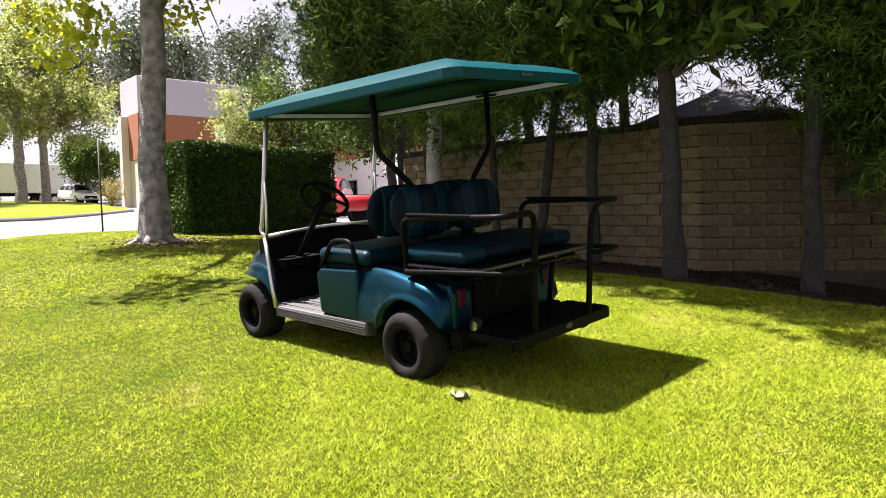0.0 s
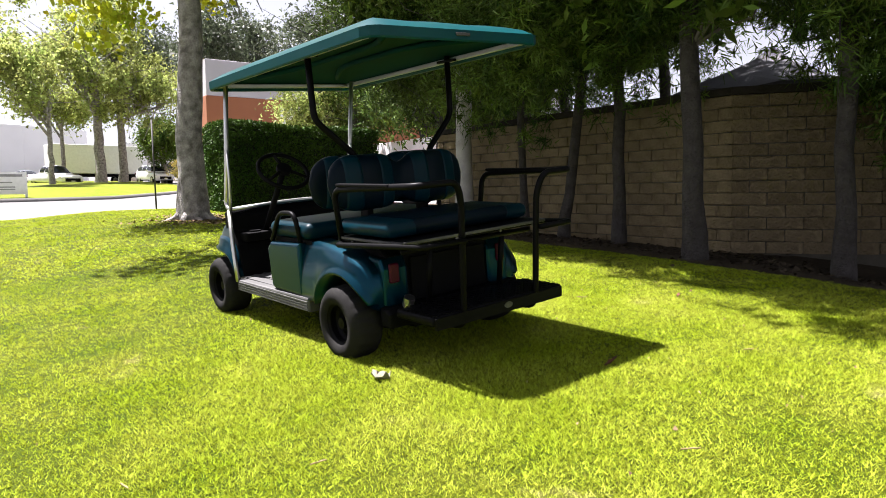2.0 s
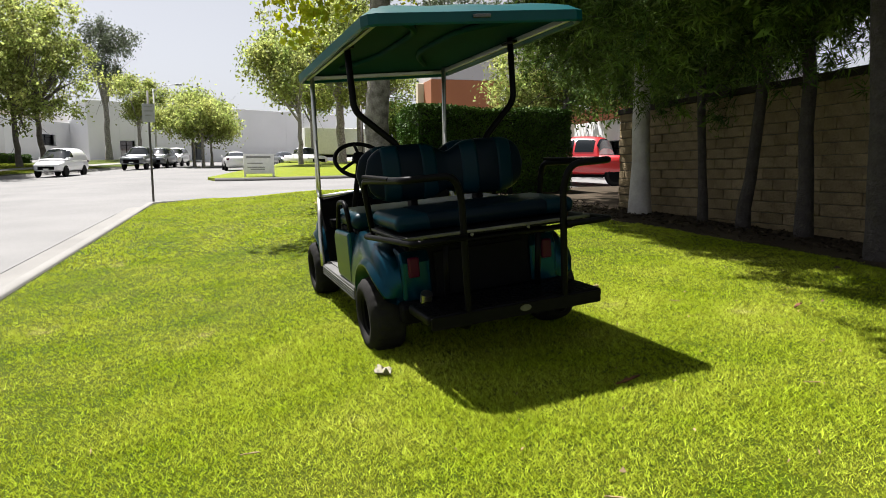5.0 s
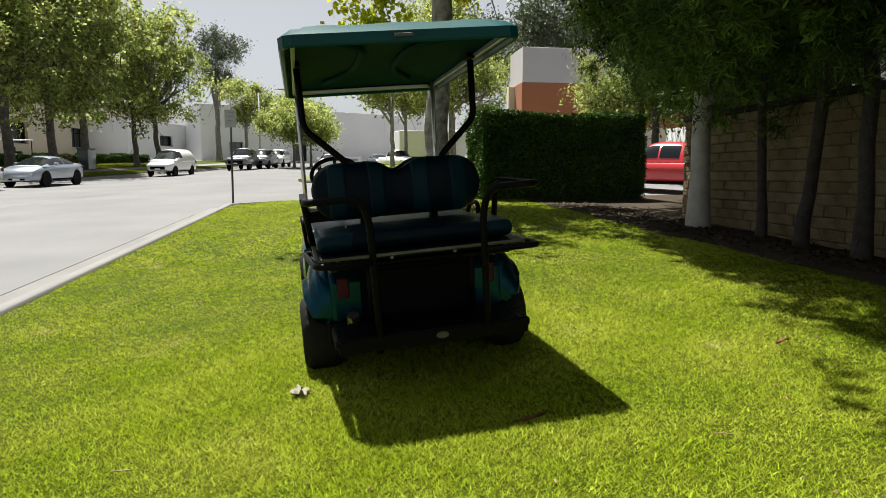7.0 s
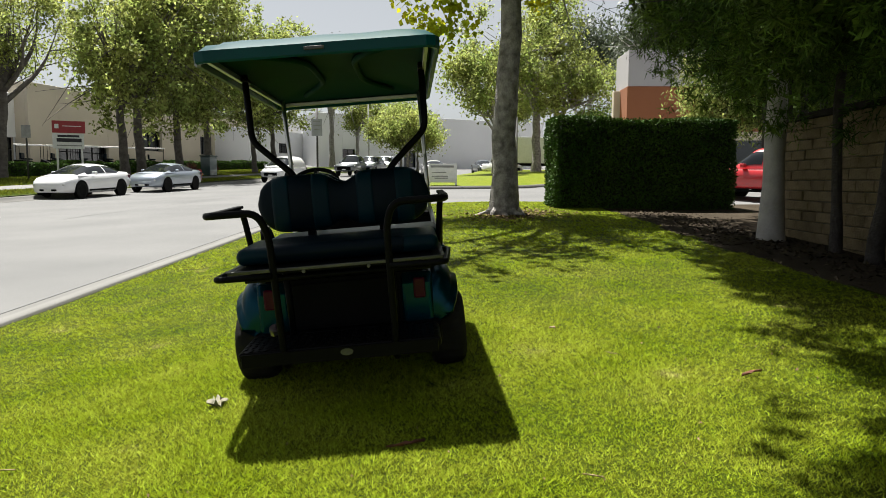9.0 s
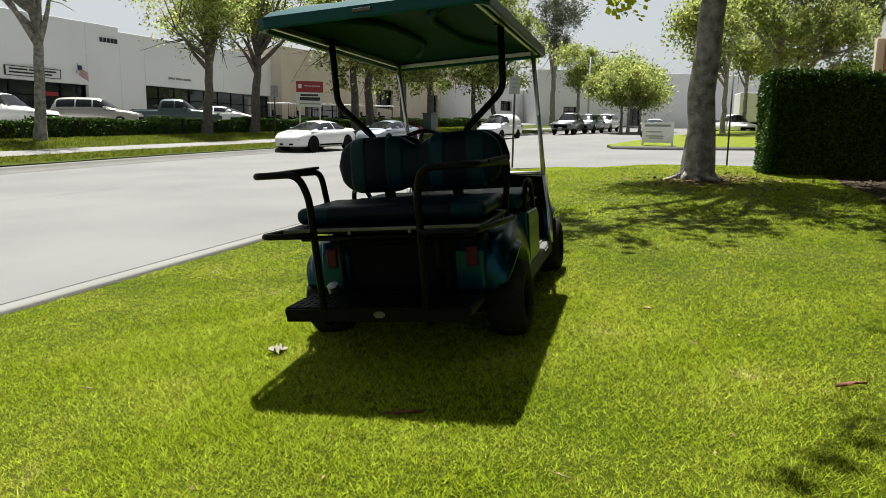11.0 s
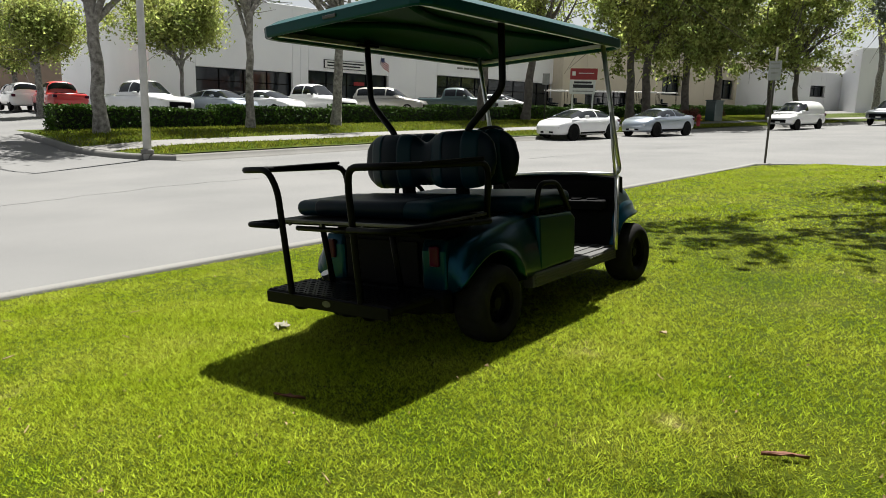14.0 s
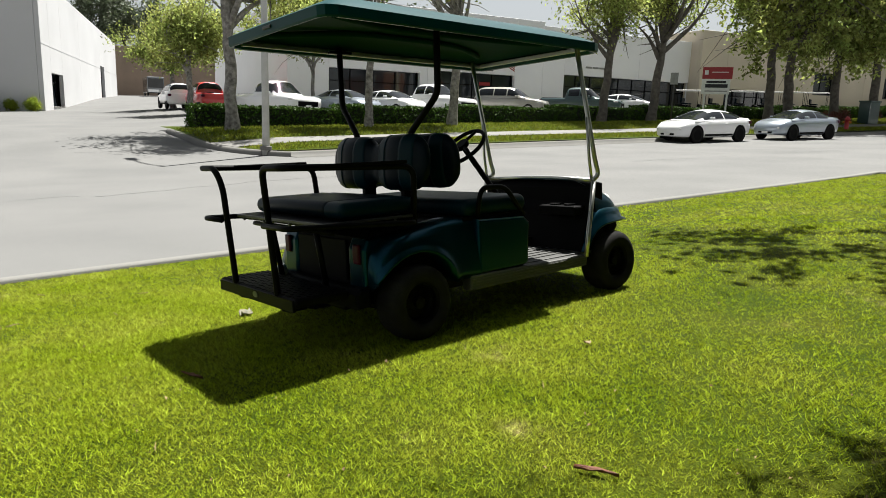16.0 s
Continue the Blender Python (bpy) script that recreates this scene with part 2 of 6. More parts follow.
# ---- building blocks ----
def part(name, bm, mat, parent=None, label="", smooth=False, where=None):
    me = bpy.data.meshes.new(name)
    bm.normal_update()
    bm.to_mesh(me)
    bm.free()
    me.materials.append(mat)
    if smooth:
        me.shade_smooth()
    ob = new(name, me)
    if parent:
        ob.parent = parent
    if where is not None:
        ob.matrix_basis = where
    if label:
        ob["label"] = label
    return ob


def raw(name, verts, faces, mat, parent=None, smooth=False):
    """A mesh from arrays; faces all of one length."""
    verts, faces = np.asarray(verts, np.float32), np.asarray(faces, np.int32)
    me = bpy.data.meshes.new(name)
    k = faces.shape[1]
    me.vertices.add(len(verts))
    me.vertices.foreach_set("co", verts.ravel())
    me.loops.add(faces.size)
    me.loops.foreach_set("vertex_index", faces.ravel())
    me.polygons.add(len(faces))
    me.polygons.foreach_set("loop_start", np.arange(len(faces), dtype=np.int32) * k)
    me.update(calc_edges=True)
    me.validate()
    if smooth:
        me.shade_smooth()
    me.materials.append(mat)
    ob = new(name, me)
    if parent:
        ob.parent = parent
    return ob


def empty(name, m=None):
    ob = new(name)
    ob.empty_display_size = 0.1
    if m is not None:
        ob.matrix_basis = m
    return ob


def box(x0, x1, y0, y1, z0, z1, bevel=0.0, seg=2, bm=None):
    bm2 = bmesh.new()
    bmesh.ops.create_cube(bm2, size=1)
    for v in bm2.verts:
        v.co = Vector(((x0 + x1) / 2 + v.co.x * (x1 - x0), (y0 + y1) / 2 + v.co.y * (y1 - y0), (z0 + z1) / 2 + v.co.z * (z1 - z0)))
    if bevel:
        bmesh.ops.bevel(bm2, geom=bm2.edges[:], offset=bevel, segments=seg, profile=0.5, affect="EDGES")
    return merge(bm, bm2)


def merge(bm, other, m=None):
    if m is not None:
        other.transform(m)
    if bm is None:
        return other
    me = bpy.data.meshes.new("tmp")
    other.to_mesh(me)
    other.free()
    bm.from_mesh(me)
    bpy.data.meshes.remove(me)
    return bm


def cyl(r, h, seg=20, r2=None, bm=None, m=None, bevel=0.0):
    """An upright cylinder, its foot at the origin."""
    b = bmesh.new()
    bmesh.ops.create_cone(b, cap_ends=True, segments=seg, radius1=r, radius2=r if r2 is None else r2, depth=h)
    bmesh.ops.translate(b, vec=(0, 0, h / 2), verts=b.verts)
    if bevel:
        caps = [e for e in b.edges if abs(e.verts[0].co.z - e.verts[1].co.z) < 1e-6]
        bmesh.ops.bevel(b, geom=caps, offset=bevel, segments=2, profile=0.5, affect="EDGES")
    return merge(bm, b, m)


def rounded(points, radius, steps=5):
    """A polyline with its inner corners rounded off."""
    pts = [Vector(p) for p in points]
    out = [pts[0]]
    for a, b, c in zip(pts, pts[1:], pts[2:]):
        d1, d2 = (a - b), (c - b)
        r = min(radius, d1.length * 0.49, d2.length * 0.49)
        p, q = b + d1.normalized() * r, b + d2.normalized() * r
        for k in range(steps + 1):
            u = k / steps
            out.append(p * (1 - u) ** 2 + b * 2 * u * (1 - u) + q * u ** 2)
    return out + [pts[-1]]


def tube_arrays(points, radii, seg=8):
    pts = [Vector(p) for p in points]
    n = len(pts)
    rad = [radii] * n if isinstance(radii, (int, float)) else list(radii)
    verts, faces = [], []
    side = None
    for k, p in enumerate(pts):
        d = (pts[min(k + 1, n - 1)] - pts[max(k - 1, 0)]).normalized()
        if side is None:
            side = d.orthogonal().normalized()
        side = (side - d * side.dot(d)).normalized()
        up = d.cross(side)
        for s in range(seg):
            a = 2 * math.pi * s / seg
            verts.append(p + (side * math.cos(a) + up * math.sin(a)) * rad[k])
    for k in range(n - 1):
        for s in range(seg):
            t = (s + 1) % seg
            faces.append((k * seg + s, k * seg + t, (k + 1) * seg + t, (k + 1) * seg + s))
    return verts, faces, n, seg


def tube(points, r, seg=10, bm=None, caps=True):
    verts, faces, n, seg = tube_arrays(points, r, seg)
    b = bmesh.new()
    vs = [b.verts.new(v) for v in verts]
    for f in faces:
        b.faces.new([vs[i] for i in f])
    if caps:
        b.faces.new(vs[:seg][::-1])
        b.faces.new(vs[-seg:])
    for f in b.faces:
        f.smooth = True
    return merge(bm, b)


def lathe(profile, seg=32, bm=None, m=None):
    """Turns (radius, height) pairs round z."""
    b = bmesh.new()
    rings = [[b.verts.new((r * math.cos(2 * math.pi * s / seg), r * math.sin(2 * math.pi * s / seg), h)) for s in range(seg)] for r, h in profile]
    for p, q in zip(rings, rings[1:]):
        for s in range(seg):
            t = (s + 1) % seg
            b.faces.new((p[s], p[t], q[t], q[s]))
    bmesh.ops.remove_doubles(b, verts=b.verts, dist=1e-5)
    return merge(bm, b, m)


def prism(outline, y0, y1, bevel=0.0, bm=None, seg=2):
    """Extrudes an outline of (x, z) pairs from y0 to y1."""
    b = bmesh.new()
    a = [b.verts.new((x, y0, z)) for x, z in outline]
    c = [b.verts.new((x, y1, z)) for x, z in outline]
    b.faces.new(a)
    b.faces.new(c[::-1])
    n = len(a)
    for k in range(n):
        b.faces.new((a[k], c[k], c[(k + 1) % n], a[(k + 1) % n]))
    bmesh.ops.recalc_face_normals(b, faces=b.faces)
    if bevel:
        edges = [e for e in b.edges if abs(e.verts[0].co.y - e.verts[1].co.y) < 1e-6]
        bmesh.ops.bevel(b, geom=edges, offset=bevel, segments=seg, profile=0.5, affect="EDGES", clamp_overlap=True)
    return merge(bm, b)


def loft(sections, bm=None, closed=True, caps=True):
    """Skins equal rings of points."""
    b = bmesh.new()
    rings = [[b.verts.new(p) for p in s] for s in sections]
    n = len(rings[0])
    for p, q in zip(rings, rings[1:]):
        for k in range(n if closed else n - 1):
            j = (k + 1) % n
            b.faces.new((p[k], p[j], q[j], q[k]))
    if caps and closed:
        b.faces.new(rings[0][::-1])
        b.faces.new(rings[-1])
    bmesh.ops.recalc_face_normals(b, faces=b.faces)
    return merge(bm, b)


RX90 = pose(0, 0, 0, 90, 0, 0)
RY90 = pose(0, 0, 0, 0, 90, 0)


# ---- lie of the land: X runs up the street, Y across it ----
def bend(x):
    d = max(0.0, x - 14)
    return 0.11 * d * d / (d + 8)


def street_z(x):
    return -0.35 + 0.033 * max(-40.0, min(x, 160.0))


PROFILE = ((2.65, 0.13), (2.0, 0.19), (0.0, 0.35), (-0.6, 0.39), (-1.3, 0.435), (-2.6, 0.45), (-5.0, 0.42), (-6.2, 0.37), (-12.0, 0.37))


def lawn_z(x, y):
    u = y + bend(x)
    z = PROFILE[0][1] if u >= PROFILE[0][0] else PROFILE[-1][1]
    for (u0, z0), (u1, z1) in zip(PROFILE, PROFILE[1:]):
        if u1 <= u <= u0:
            k = (u0 - u) / (u0 - u1)
            z = z0 + (z1 - z0) * k
    s = max(0.0, min(1.0, (1.6 - x) / 2)) * max(0.0, min(1.0, (-y - 4.2) / 2))
    return street_z(x) + z - 0.22 * s * s * (3 - 2 * s)


def bank_z(x, y):
    """Verge on the far side of the street."""
    u = y + bend(x)
    k = max(0.0, min(1.0, (u - 15) / 6))
    full = street_z(x) + 0.18 + 0.36 * k
    if x < 0:
        return full
    edge = ground_z(x, y) + 0.13
    return edge + (full - edge) * smooth01((x - 5.4) / 2.0)


# ---- ground, road, lawns, kerbs ----
def smooth01(v):
    v = max(0.0, min(1.0, v))
    return v * v * (3 - 2 * v)


def ground_z(x, y):
    u = y + bend(x)
    z = street_z(x) + 0.46 * smooth01((u - 15) / 9) + 0.2 * smooth01((u - 24) / 26) + 0.017 * max(0.0, min(u, 120.0) - 51)
    # the car park stands a little higher than the street
    z += 0.28 * smooth01((u - 23) / 5) * smooth01((x - 8) / 4)
    if x > 18 and u < 0:
        z += 0.04 * min(20.0, max(0.0, -u - 4)) * smooth01((x - 18) / 10)
    return z


def sheet(name, xs, ys, height, mat, where=None):
    verts = [(x, y, height(x, y)) for x in xs for y in ys]
    n = len(ys)
    faces = [(i * n + j, (i + 1) * n + j, (i + 1) * n + j + 1, i * n + j + 1) for i in range(len(xs) - 1) for j in range(n - 1)]
    return raw(name, verts, faces, mat, smooth=True)


far_x = [-900, -400, -200, -120, -80, -60] + list(np.arange(-40, 121, 2.5)) + [140, 160, 200, 300, 500, 900]
far_y = [-900, -400, -200, -100, -60, -40] + list(np.arange(-30, 1, 2.5)) + list(np.arange(2.5, 20, 0.5)) + list(np.arange(20, 61, 2.5)) + [70, 90, 130, 200, 400, 900]
tagged(sheet("ground", far_x, far_y, ground_z, ROAD), "sun-bleached grey asphalt street and parking ground", "road", kind="structure")


def lawn_end(u):
    """Where the lawn meets the driveway."""
    pts = ((2.65, 15.4), (2.3, 16.3), (1.5, 17.0), (0.0, 17.5), (-1.5, 17.8), (-3.5, 18.0), (-12, 18.5))
    for (u0, x0), (u1, x1) in zip(pts, pts[1:]):
        if u1 <= u <= u0:
            return x0 + (x1 - x0) * (u0 - u) / (u0 - u1)
    return pts[0][1] if u > 2.65 else pts[-1][1]


def turf_z(x, y):
    """Lawn height, falling to the kerb where it meets the driveway."""
    u = y + bend(x)
    k = smooth01((lawn_end(u) - x) / 3.5)
    low = street_z(x) + 0.14
    return low + (lawn_z(x, y) - low) * k + 0.012 * noise.noise((x * 0.7, y * 0.7, 0)) - 0.02


def bed_edge(x):
    """Where the grass gives way to bare earth below the trees."""
    return -4.55 + 0.25 * noise.noise((x * 0.6, 3.1, 0)) + (0.35 if x < 1 else 0) * smooth01((1 - x) / 2)


def patch(name, rows, mat, smooth=True):
    """A sheet skinned over rows of equal numbers of points."""
    n = len(rows[0])
    verts = [p for r in rows for p in r]
    faces = [(i * n + j, i * n + j + 1, (i + 1) * n + j + 1, (i + 1) * n + j) for i in range(len(rows) - 1) for j in range(n - 1)]
    return raw(name, verts, faces, mat, smooth=smooth)


rows = []
for k in range(61):
    row = []
    for j in range(91):
        s = k / 60
        x = -16 + 34.6 * j / 90
        y = 2.65 - bend(x) + (bed_edge(x) - 2.65 + bend(x)) * s
        xe = min(x, lawn_end(y + bend(x)))
        row.append((xe, y, turf_z(xe, y)))
    rows.append(row)
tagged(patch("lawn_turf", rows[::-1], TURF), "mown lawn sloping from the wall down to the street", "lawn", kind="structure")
rows = []
for k in range(13):
    row = []
    for j in range(91):
        x = -16 + 34 * j / 90
        y0, y1 = bed_edge(x), -11.0
        y = y0 + (y1 - y0) * (k / 12) ** 1.5
        row.append((x, y, turf_z(x, y) + 0.01 * noise.noise((x * 3, y * 3, 1))))
    rows.append(row)
tagged(patch("earth_bed", rows[::-1], DIRT), "bare brown earth with dry leaves below the trees, darkened for their shade", "earth", kind="structure")


def strip(name, line, profile, mat, label, category):
    """Sweeps a profile of (offset, height) pairs along a line of (x, y, z, nx, ny)."""
    rows = [[(x + nx * o, y + ny * o, z + h) for o, h in profile] for x, y, z, nx, ny in line]
    return tagged(patch(name, rows, mat, False), label, category, kind="structure")


KERB = [(-0.02, -0.25), (-0.02, 0.13), (0.0, 0.145), (0.1, 0.145), (0.14, 0.11), (0.18, 0.012), (0.6, 0.006), (0.6, -0.25)]
near_line = [(x, 2.65 - bend(x), street_z(x), 0, 1) for x in np.arange(-20, 14.6, 1.0)]
# the kerb turns into the driveway
near_line += [(lawn_end(u) - 0.1, u - bend(17), street_z(17) - 0.03, 0.35 + 0.6 * smooth01((2.6 - u) / 2.5), 1 - 0.75 * smooth01((2.6 - u) / 2.5)) for u in (2.7, 2.2, 1.5, 0.7, 0.0, -1.5, -3.5, -8.0)]
strip("kerb_near", near_line, KERB, CONC_OLD, "pale concrete kerb and gutter along the lawn", "kerb")
far_line = [(x, 15 - bend(x), street_z(x), 0, -1) for x in np.arange(6.6, 130, 2.0)]
strip("kerb_far", far_line, KERB, CONC_OLD, "pale concrete kerb and gutter across the street", "kerb")
far_left = [(x, 15 - bend(x), street_z(x), 0, -1) for x in np.arange(-40, -6, 2.0)]
strip("kerb_far_left", far_left, KERB, CONC, "pale concrete kerb and gutter across the street", "kerb")


joint = [(x, y + ny * 0.6, z - 0.004, nx, ny) for x, y, z, nx, ny in near_line[:35]]
strip("gutter_joint", joint, [(0.0, -0.02), (0.0, 0.012), (0.018, 0.012), (0.018, -0.02)], TAR, "dark tar joint between gutter and road", "joint")


def verge_end(u):
    """Where the far verge rounds off into the driveway."""
    return 5.2 + 1.4 * max(0.0, 1 - (u - 15) / 4) ** 2


def bank(name, u0, u1, mat, label, category, lift=0.0, x0=5.2, x1=130):
    rows = []
    for k in range(7):
        row = []
        for x in np.arange(x0, x1 + 0.1, 1.2):
            u = u0 + (u1 - u0) * k / 6
            x = max(x, verge_end(u)) if x0 > 0 else x
            y = u - bend(x)
            row.append((x, y, bank_z(x, y) + lift + 0.015 * noise.noise((x, y, 2))))
        rows.append(row)
    return tagged(patch(name, rows[::-1], mat), label, category, kind="structure")


drive_line = [(verge_end(u) + 0.04, u - 0.1, ground_z(verge_end(u), u), -1 + 0.6 * smooth01((17 - u) / 2), -0.8 * smooth01((17.5 - u) / 2.5)) for u in (15.0, 15.3, 15.7, 16.2, 16.8, 17.4, 18.0, 18.8, 19.6, 20.5, 21.4, 22.2)]
strip("kerb_driveway", drive_line, KERB[:6] + [(0.18, -0.25)], CONC_OLD, "pale concrete kerb where the verge rounds into the driveway", "kerb")
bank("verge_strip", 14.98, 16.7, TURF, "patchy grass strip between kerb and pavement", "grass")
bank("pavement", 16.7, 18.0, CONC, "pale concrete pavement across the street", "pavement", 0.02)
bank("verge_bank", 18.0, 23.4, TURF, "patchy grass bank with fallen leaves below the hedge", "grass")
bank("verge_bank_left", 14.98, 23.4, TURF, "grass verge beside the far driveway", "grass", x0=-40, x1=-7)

# island lawn beyond the driveway
island = [(32.3, 1.6), (32.2, 0.2), (32.6, -1.5), (33.8, -4.8), (36.6, -7.9), (39.5, -10.6), (44.5, -11.6), (60, -13.0), (72, -12), (80, -8), (80, -4.6), (60, -2.4), (46, 0.1), (38, 1.4), (34, 2.0)]
bm = bmesh.new()
cx, cy = 54, -5.5
ring = [bm.verts.new((x, y, ground_z(x, y) + 0.14)) for x, y in island]
low = [bm.verts.new((x, y, ground_z(x, y) - 0.2)) for x, y in island]
mid = [bm.verts.new((cx + (x - cx) * 0.9, cy + (y - cy) * 0.9, ground_z(x, y) + 0.3)) for x, y in island]
top = bm.verts.new((cx, cy, ground_z(cx, cy) + 0.5))
n = len(ring)
for k in range(n):
    j = (k + 1) % n
    bm.faces.new((low[k], low[j], ring[j], ring[k]))
    bm.faces.new((ring[k], ring[j], mid[j], mid[k]))
    bm.faces.new((mid[k], mid[j], top))
bmesh.ops.recalc_face_normals(bm, faces=bm.faces)
tagged(part("island_lawn", bm, FAR_TURF), "mown lawn with a low kerb beyond the driveway", "lawn", kind="structure")
line = []
for k in range(len(island) - 8):
    (x0, y0), (x1, y1) = island[k], island[k + 1]
    d = Vector((x1 - x0, y1 - y0)).normalized()
    line.append((x0, y0, ground_z(x0, y0), d.y, -d.x))
strip("kerb_island", line, [(-0.03, -0.2), (-0.03, 0.16), (0.12, 0.16), (0.15, 0.0)], CONC, "concrete kerb round the further lawn", "kerb")


def road_crack(points, seed, width=0.013):
    """A thin wandering crack in the asphalt, filled with tar."""
    rng = random.Random(seed)
    line = []
    for (x0, y0), (x1, y1) in zip(points, points[1:]):
        for k in range(14):
            t = k / 14
            line.append((x0 + (x1 - x0) * t + rng.uniform(-0.07, 0.07), y0 + (y1 - y0) * t + rng.uniform(-0.07, 0.07)))
    verts, faces = [], []
    for k, (x, y) in enumerate(line):
        a, b = line[max(0, k - 1)], line[min(len(line) - 1, k + 1)]
        d = Vector((b[0] - a[0], b[1] - a[1])).normalized()
        w = width * rng.uniform(0.4, 1.0)
        verts += [(x - d.y * w, y + d.x * w, ground_z(x, y) + 0.004), (x + d.y * w, y - d.x * w, ground_z(x, y) + 0.004)]
        if k:
            faces.append((2 * k - 2, 2 * k, 2 * k + 1, 2 * k - 1))
    tagged(raw("road_crack", verts, faces, CRACK), "thin dark tar-filled crack in the asphalt", "crack", kind="structure")


road_crack([(0.5, 8.8), (4, 9.6), (9, 9.2)], 2)
road_crack([(-4.2, 8.4), (-2.0, 8.9), (0.5, 9.1)], 3, 0.01)
road_crack([(14, 8.6), (20, 8.1), (30, 7.0), (40, 5.0)], 4, 0.018)


# ---- golf cart ----
def wheel(parent, x, y, r=0.203, w=0.185):
    """Tyre with tread, and a black steel rim; y is the outer face, its sign the side."""
    s = 1 if y > 0 else -1
    hub = empty("wheel", pose(x, y, r - 0.006))
    hub.parent = parent
    turn = pose(0, 0, 0, -90 * s, 0, 0)
    pr = [(0.112, 0.015), (0.12, 0.0), (0.155, -0.004), (0.178, 0.006), (0.194, 0.024), (r - 0.003, 0.045), (r, 0.066), (r, w - 0.066), (r - 0.003, w - 0.045), (0.194, w - 0.024), (0.178, w - 0.006), (0.155, w), (0.112, w - 0.01)]
    bm = lathe([(a, -h) for a, h in pr], 88, m=None)
    # tread: every second pair of rows across the tyre lies lower
    for v in bm.verts:
        d = math.hypot(v.co.x, v.co.y)
        k = round(math.atan2(v.co.y, v.co.x) / (2 * math.pi) * 88 + (1.4 if v.co.z < -w / 2 else 0))
        if d > r - 0.006 and k % 4 < 2:
            v.co.x *= 1 - 0.007 / d
            v.co.y *= 1 - 0.007 / d
    bm.transform(turn)
    tyre = part("tyre", bm, RUBBER, hub)
    for p in tyre.data.polygons:
        p.use_smooth = True
    rim = lathe([(0.117, -0.012), (0.112, -0.02), (0.1, -0.028), (0.098, -0.06), (0.085, -0.075), (0.05, -0.066), (0.032, -0.058), (0.03, -0.035), (0.0, -0.033)], 36)
    for k in range(5):
        a = 2 * math.pi * k / 5
        cyl(0.006, 0.012, 8, bm=rim, m=Matrix.Translation((0.058 * math.cos(a), 0.058 * math.sin(a), -0.07)))
    rim.transform(turn)
    part("rim", rim, BLACK_STEEL, hub, "black steel rim")


def cushion(x0, x1, y0, y1, z0, z1, r=0.03):
    bm = box(x0, x1, y0, y1, z0, z1, r, 4)
    for f in bm.faces:
        f.smooth = True
    return bm


def backrest(name, parent, y0, y1, mat, label, xc, depth, z0, z1, lean, proud=0.0, half=0.45):
    """A stretch of a bench's padded backrest: two rounded lobes with a waist between them."""
    def section(y):
        e = max(0.0, (abs(y) - half + 0.17) / 0.17)
        f = max(0.0, 1 - e ** 2.3) ** 0.5
        notch = math.exp(-(y / 0.075) ** 2)
        lobe = 0.75 + 0.25 * math.cos(math.pi * min(1.0, abs(abs(y) - 0.22) / 0.24))
        top, bot = z1 - 0.055 * notch - (z1 - z0) * 0.44 * (1 - f), z0 + 0.045 * notch + (z1 - z0) * 0.44 * (1 - f)
        return (top + bot) / 2, (top - bot) / 2 + proud * 0.3, depth / 2 * lobe * (0.25 + 0.75 * f) + proud
    secs = []
    n, ring_n = max(6, int(abs(y1 - y0) / 0.02)), 18
    for k in range(n + 1):
        y = y0 + (y1 - y0) * k / n
        zc, dz, dx = section(y)
        ring = []
        for j in range(ring_n):
            a = 2 * math.pi * j / ring_n
            c, sn = math.cos(a), math.sin(a)
            pz = abs(sn) ** 0.7 * (1 if sn > 0 else -1)
            ring.append((xc + dx * abs(c) ** 0.75 * (1 if c > 0 else -1) + lean * pz * dz, y, zc + dz * pz))
        secs.append(ring)
    return part(name, loft(secs), mat, parent, label, smooth=True)


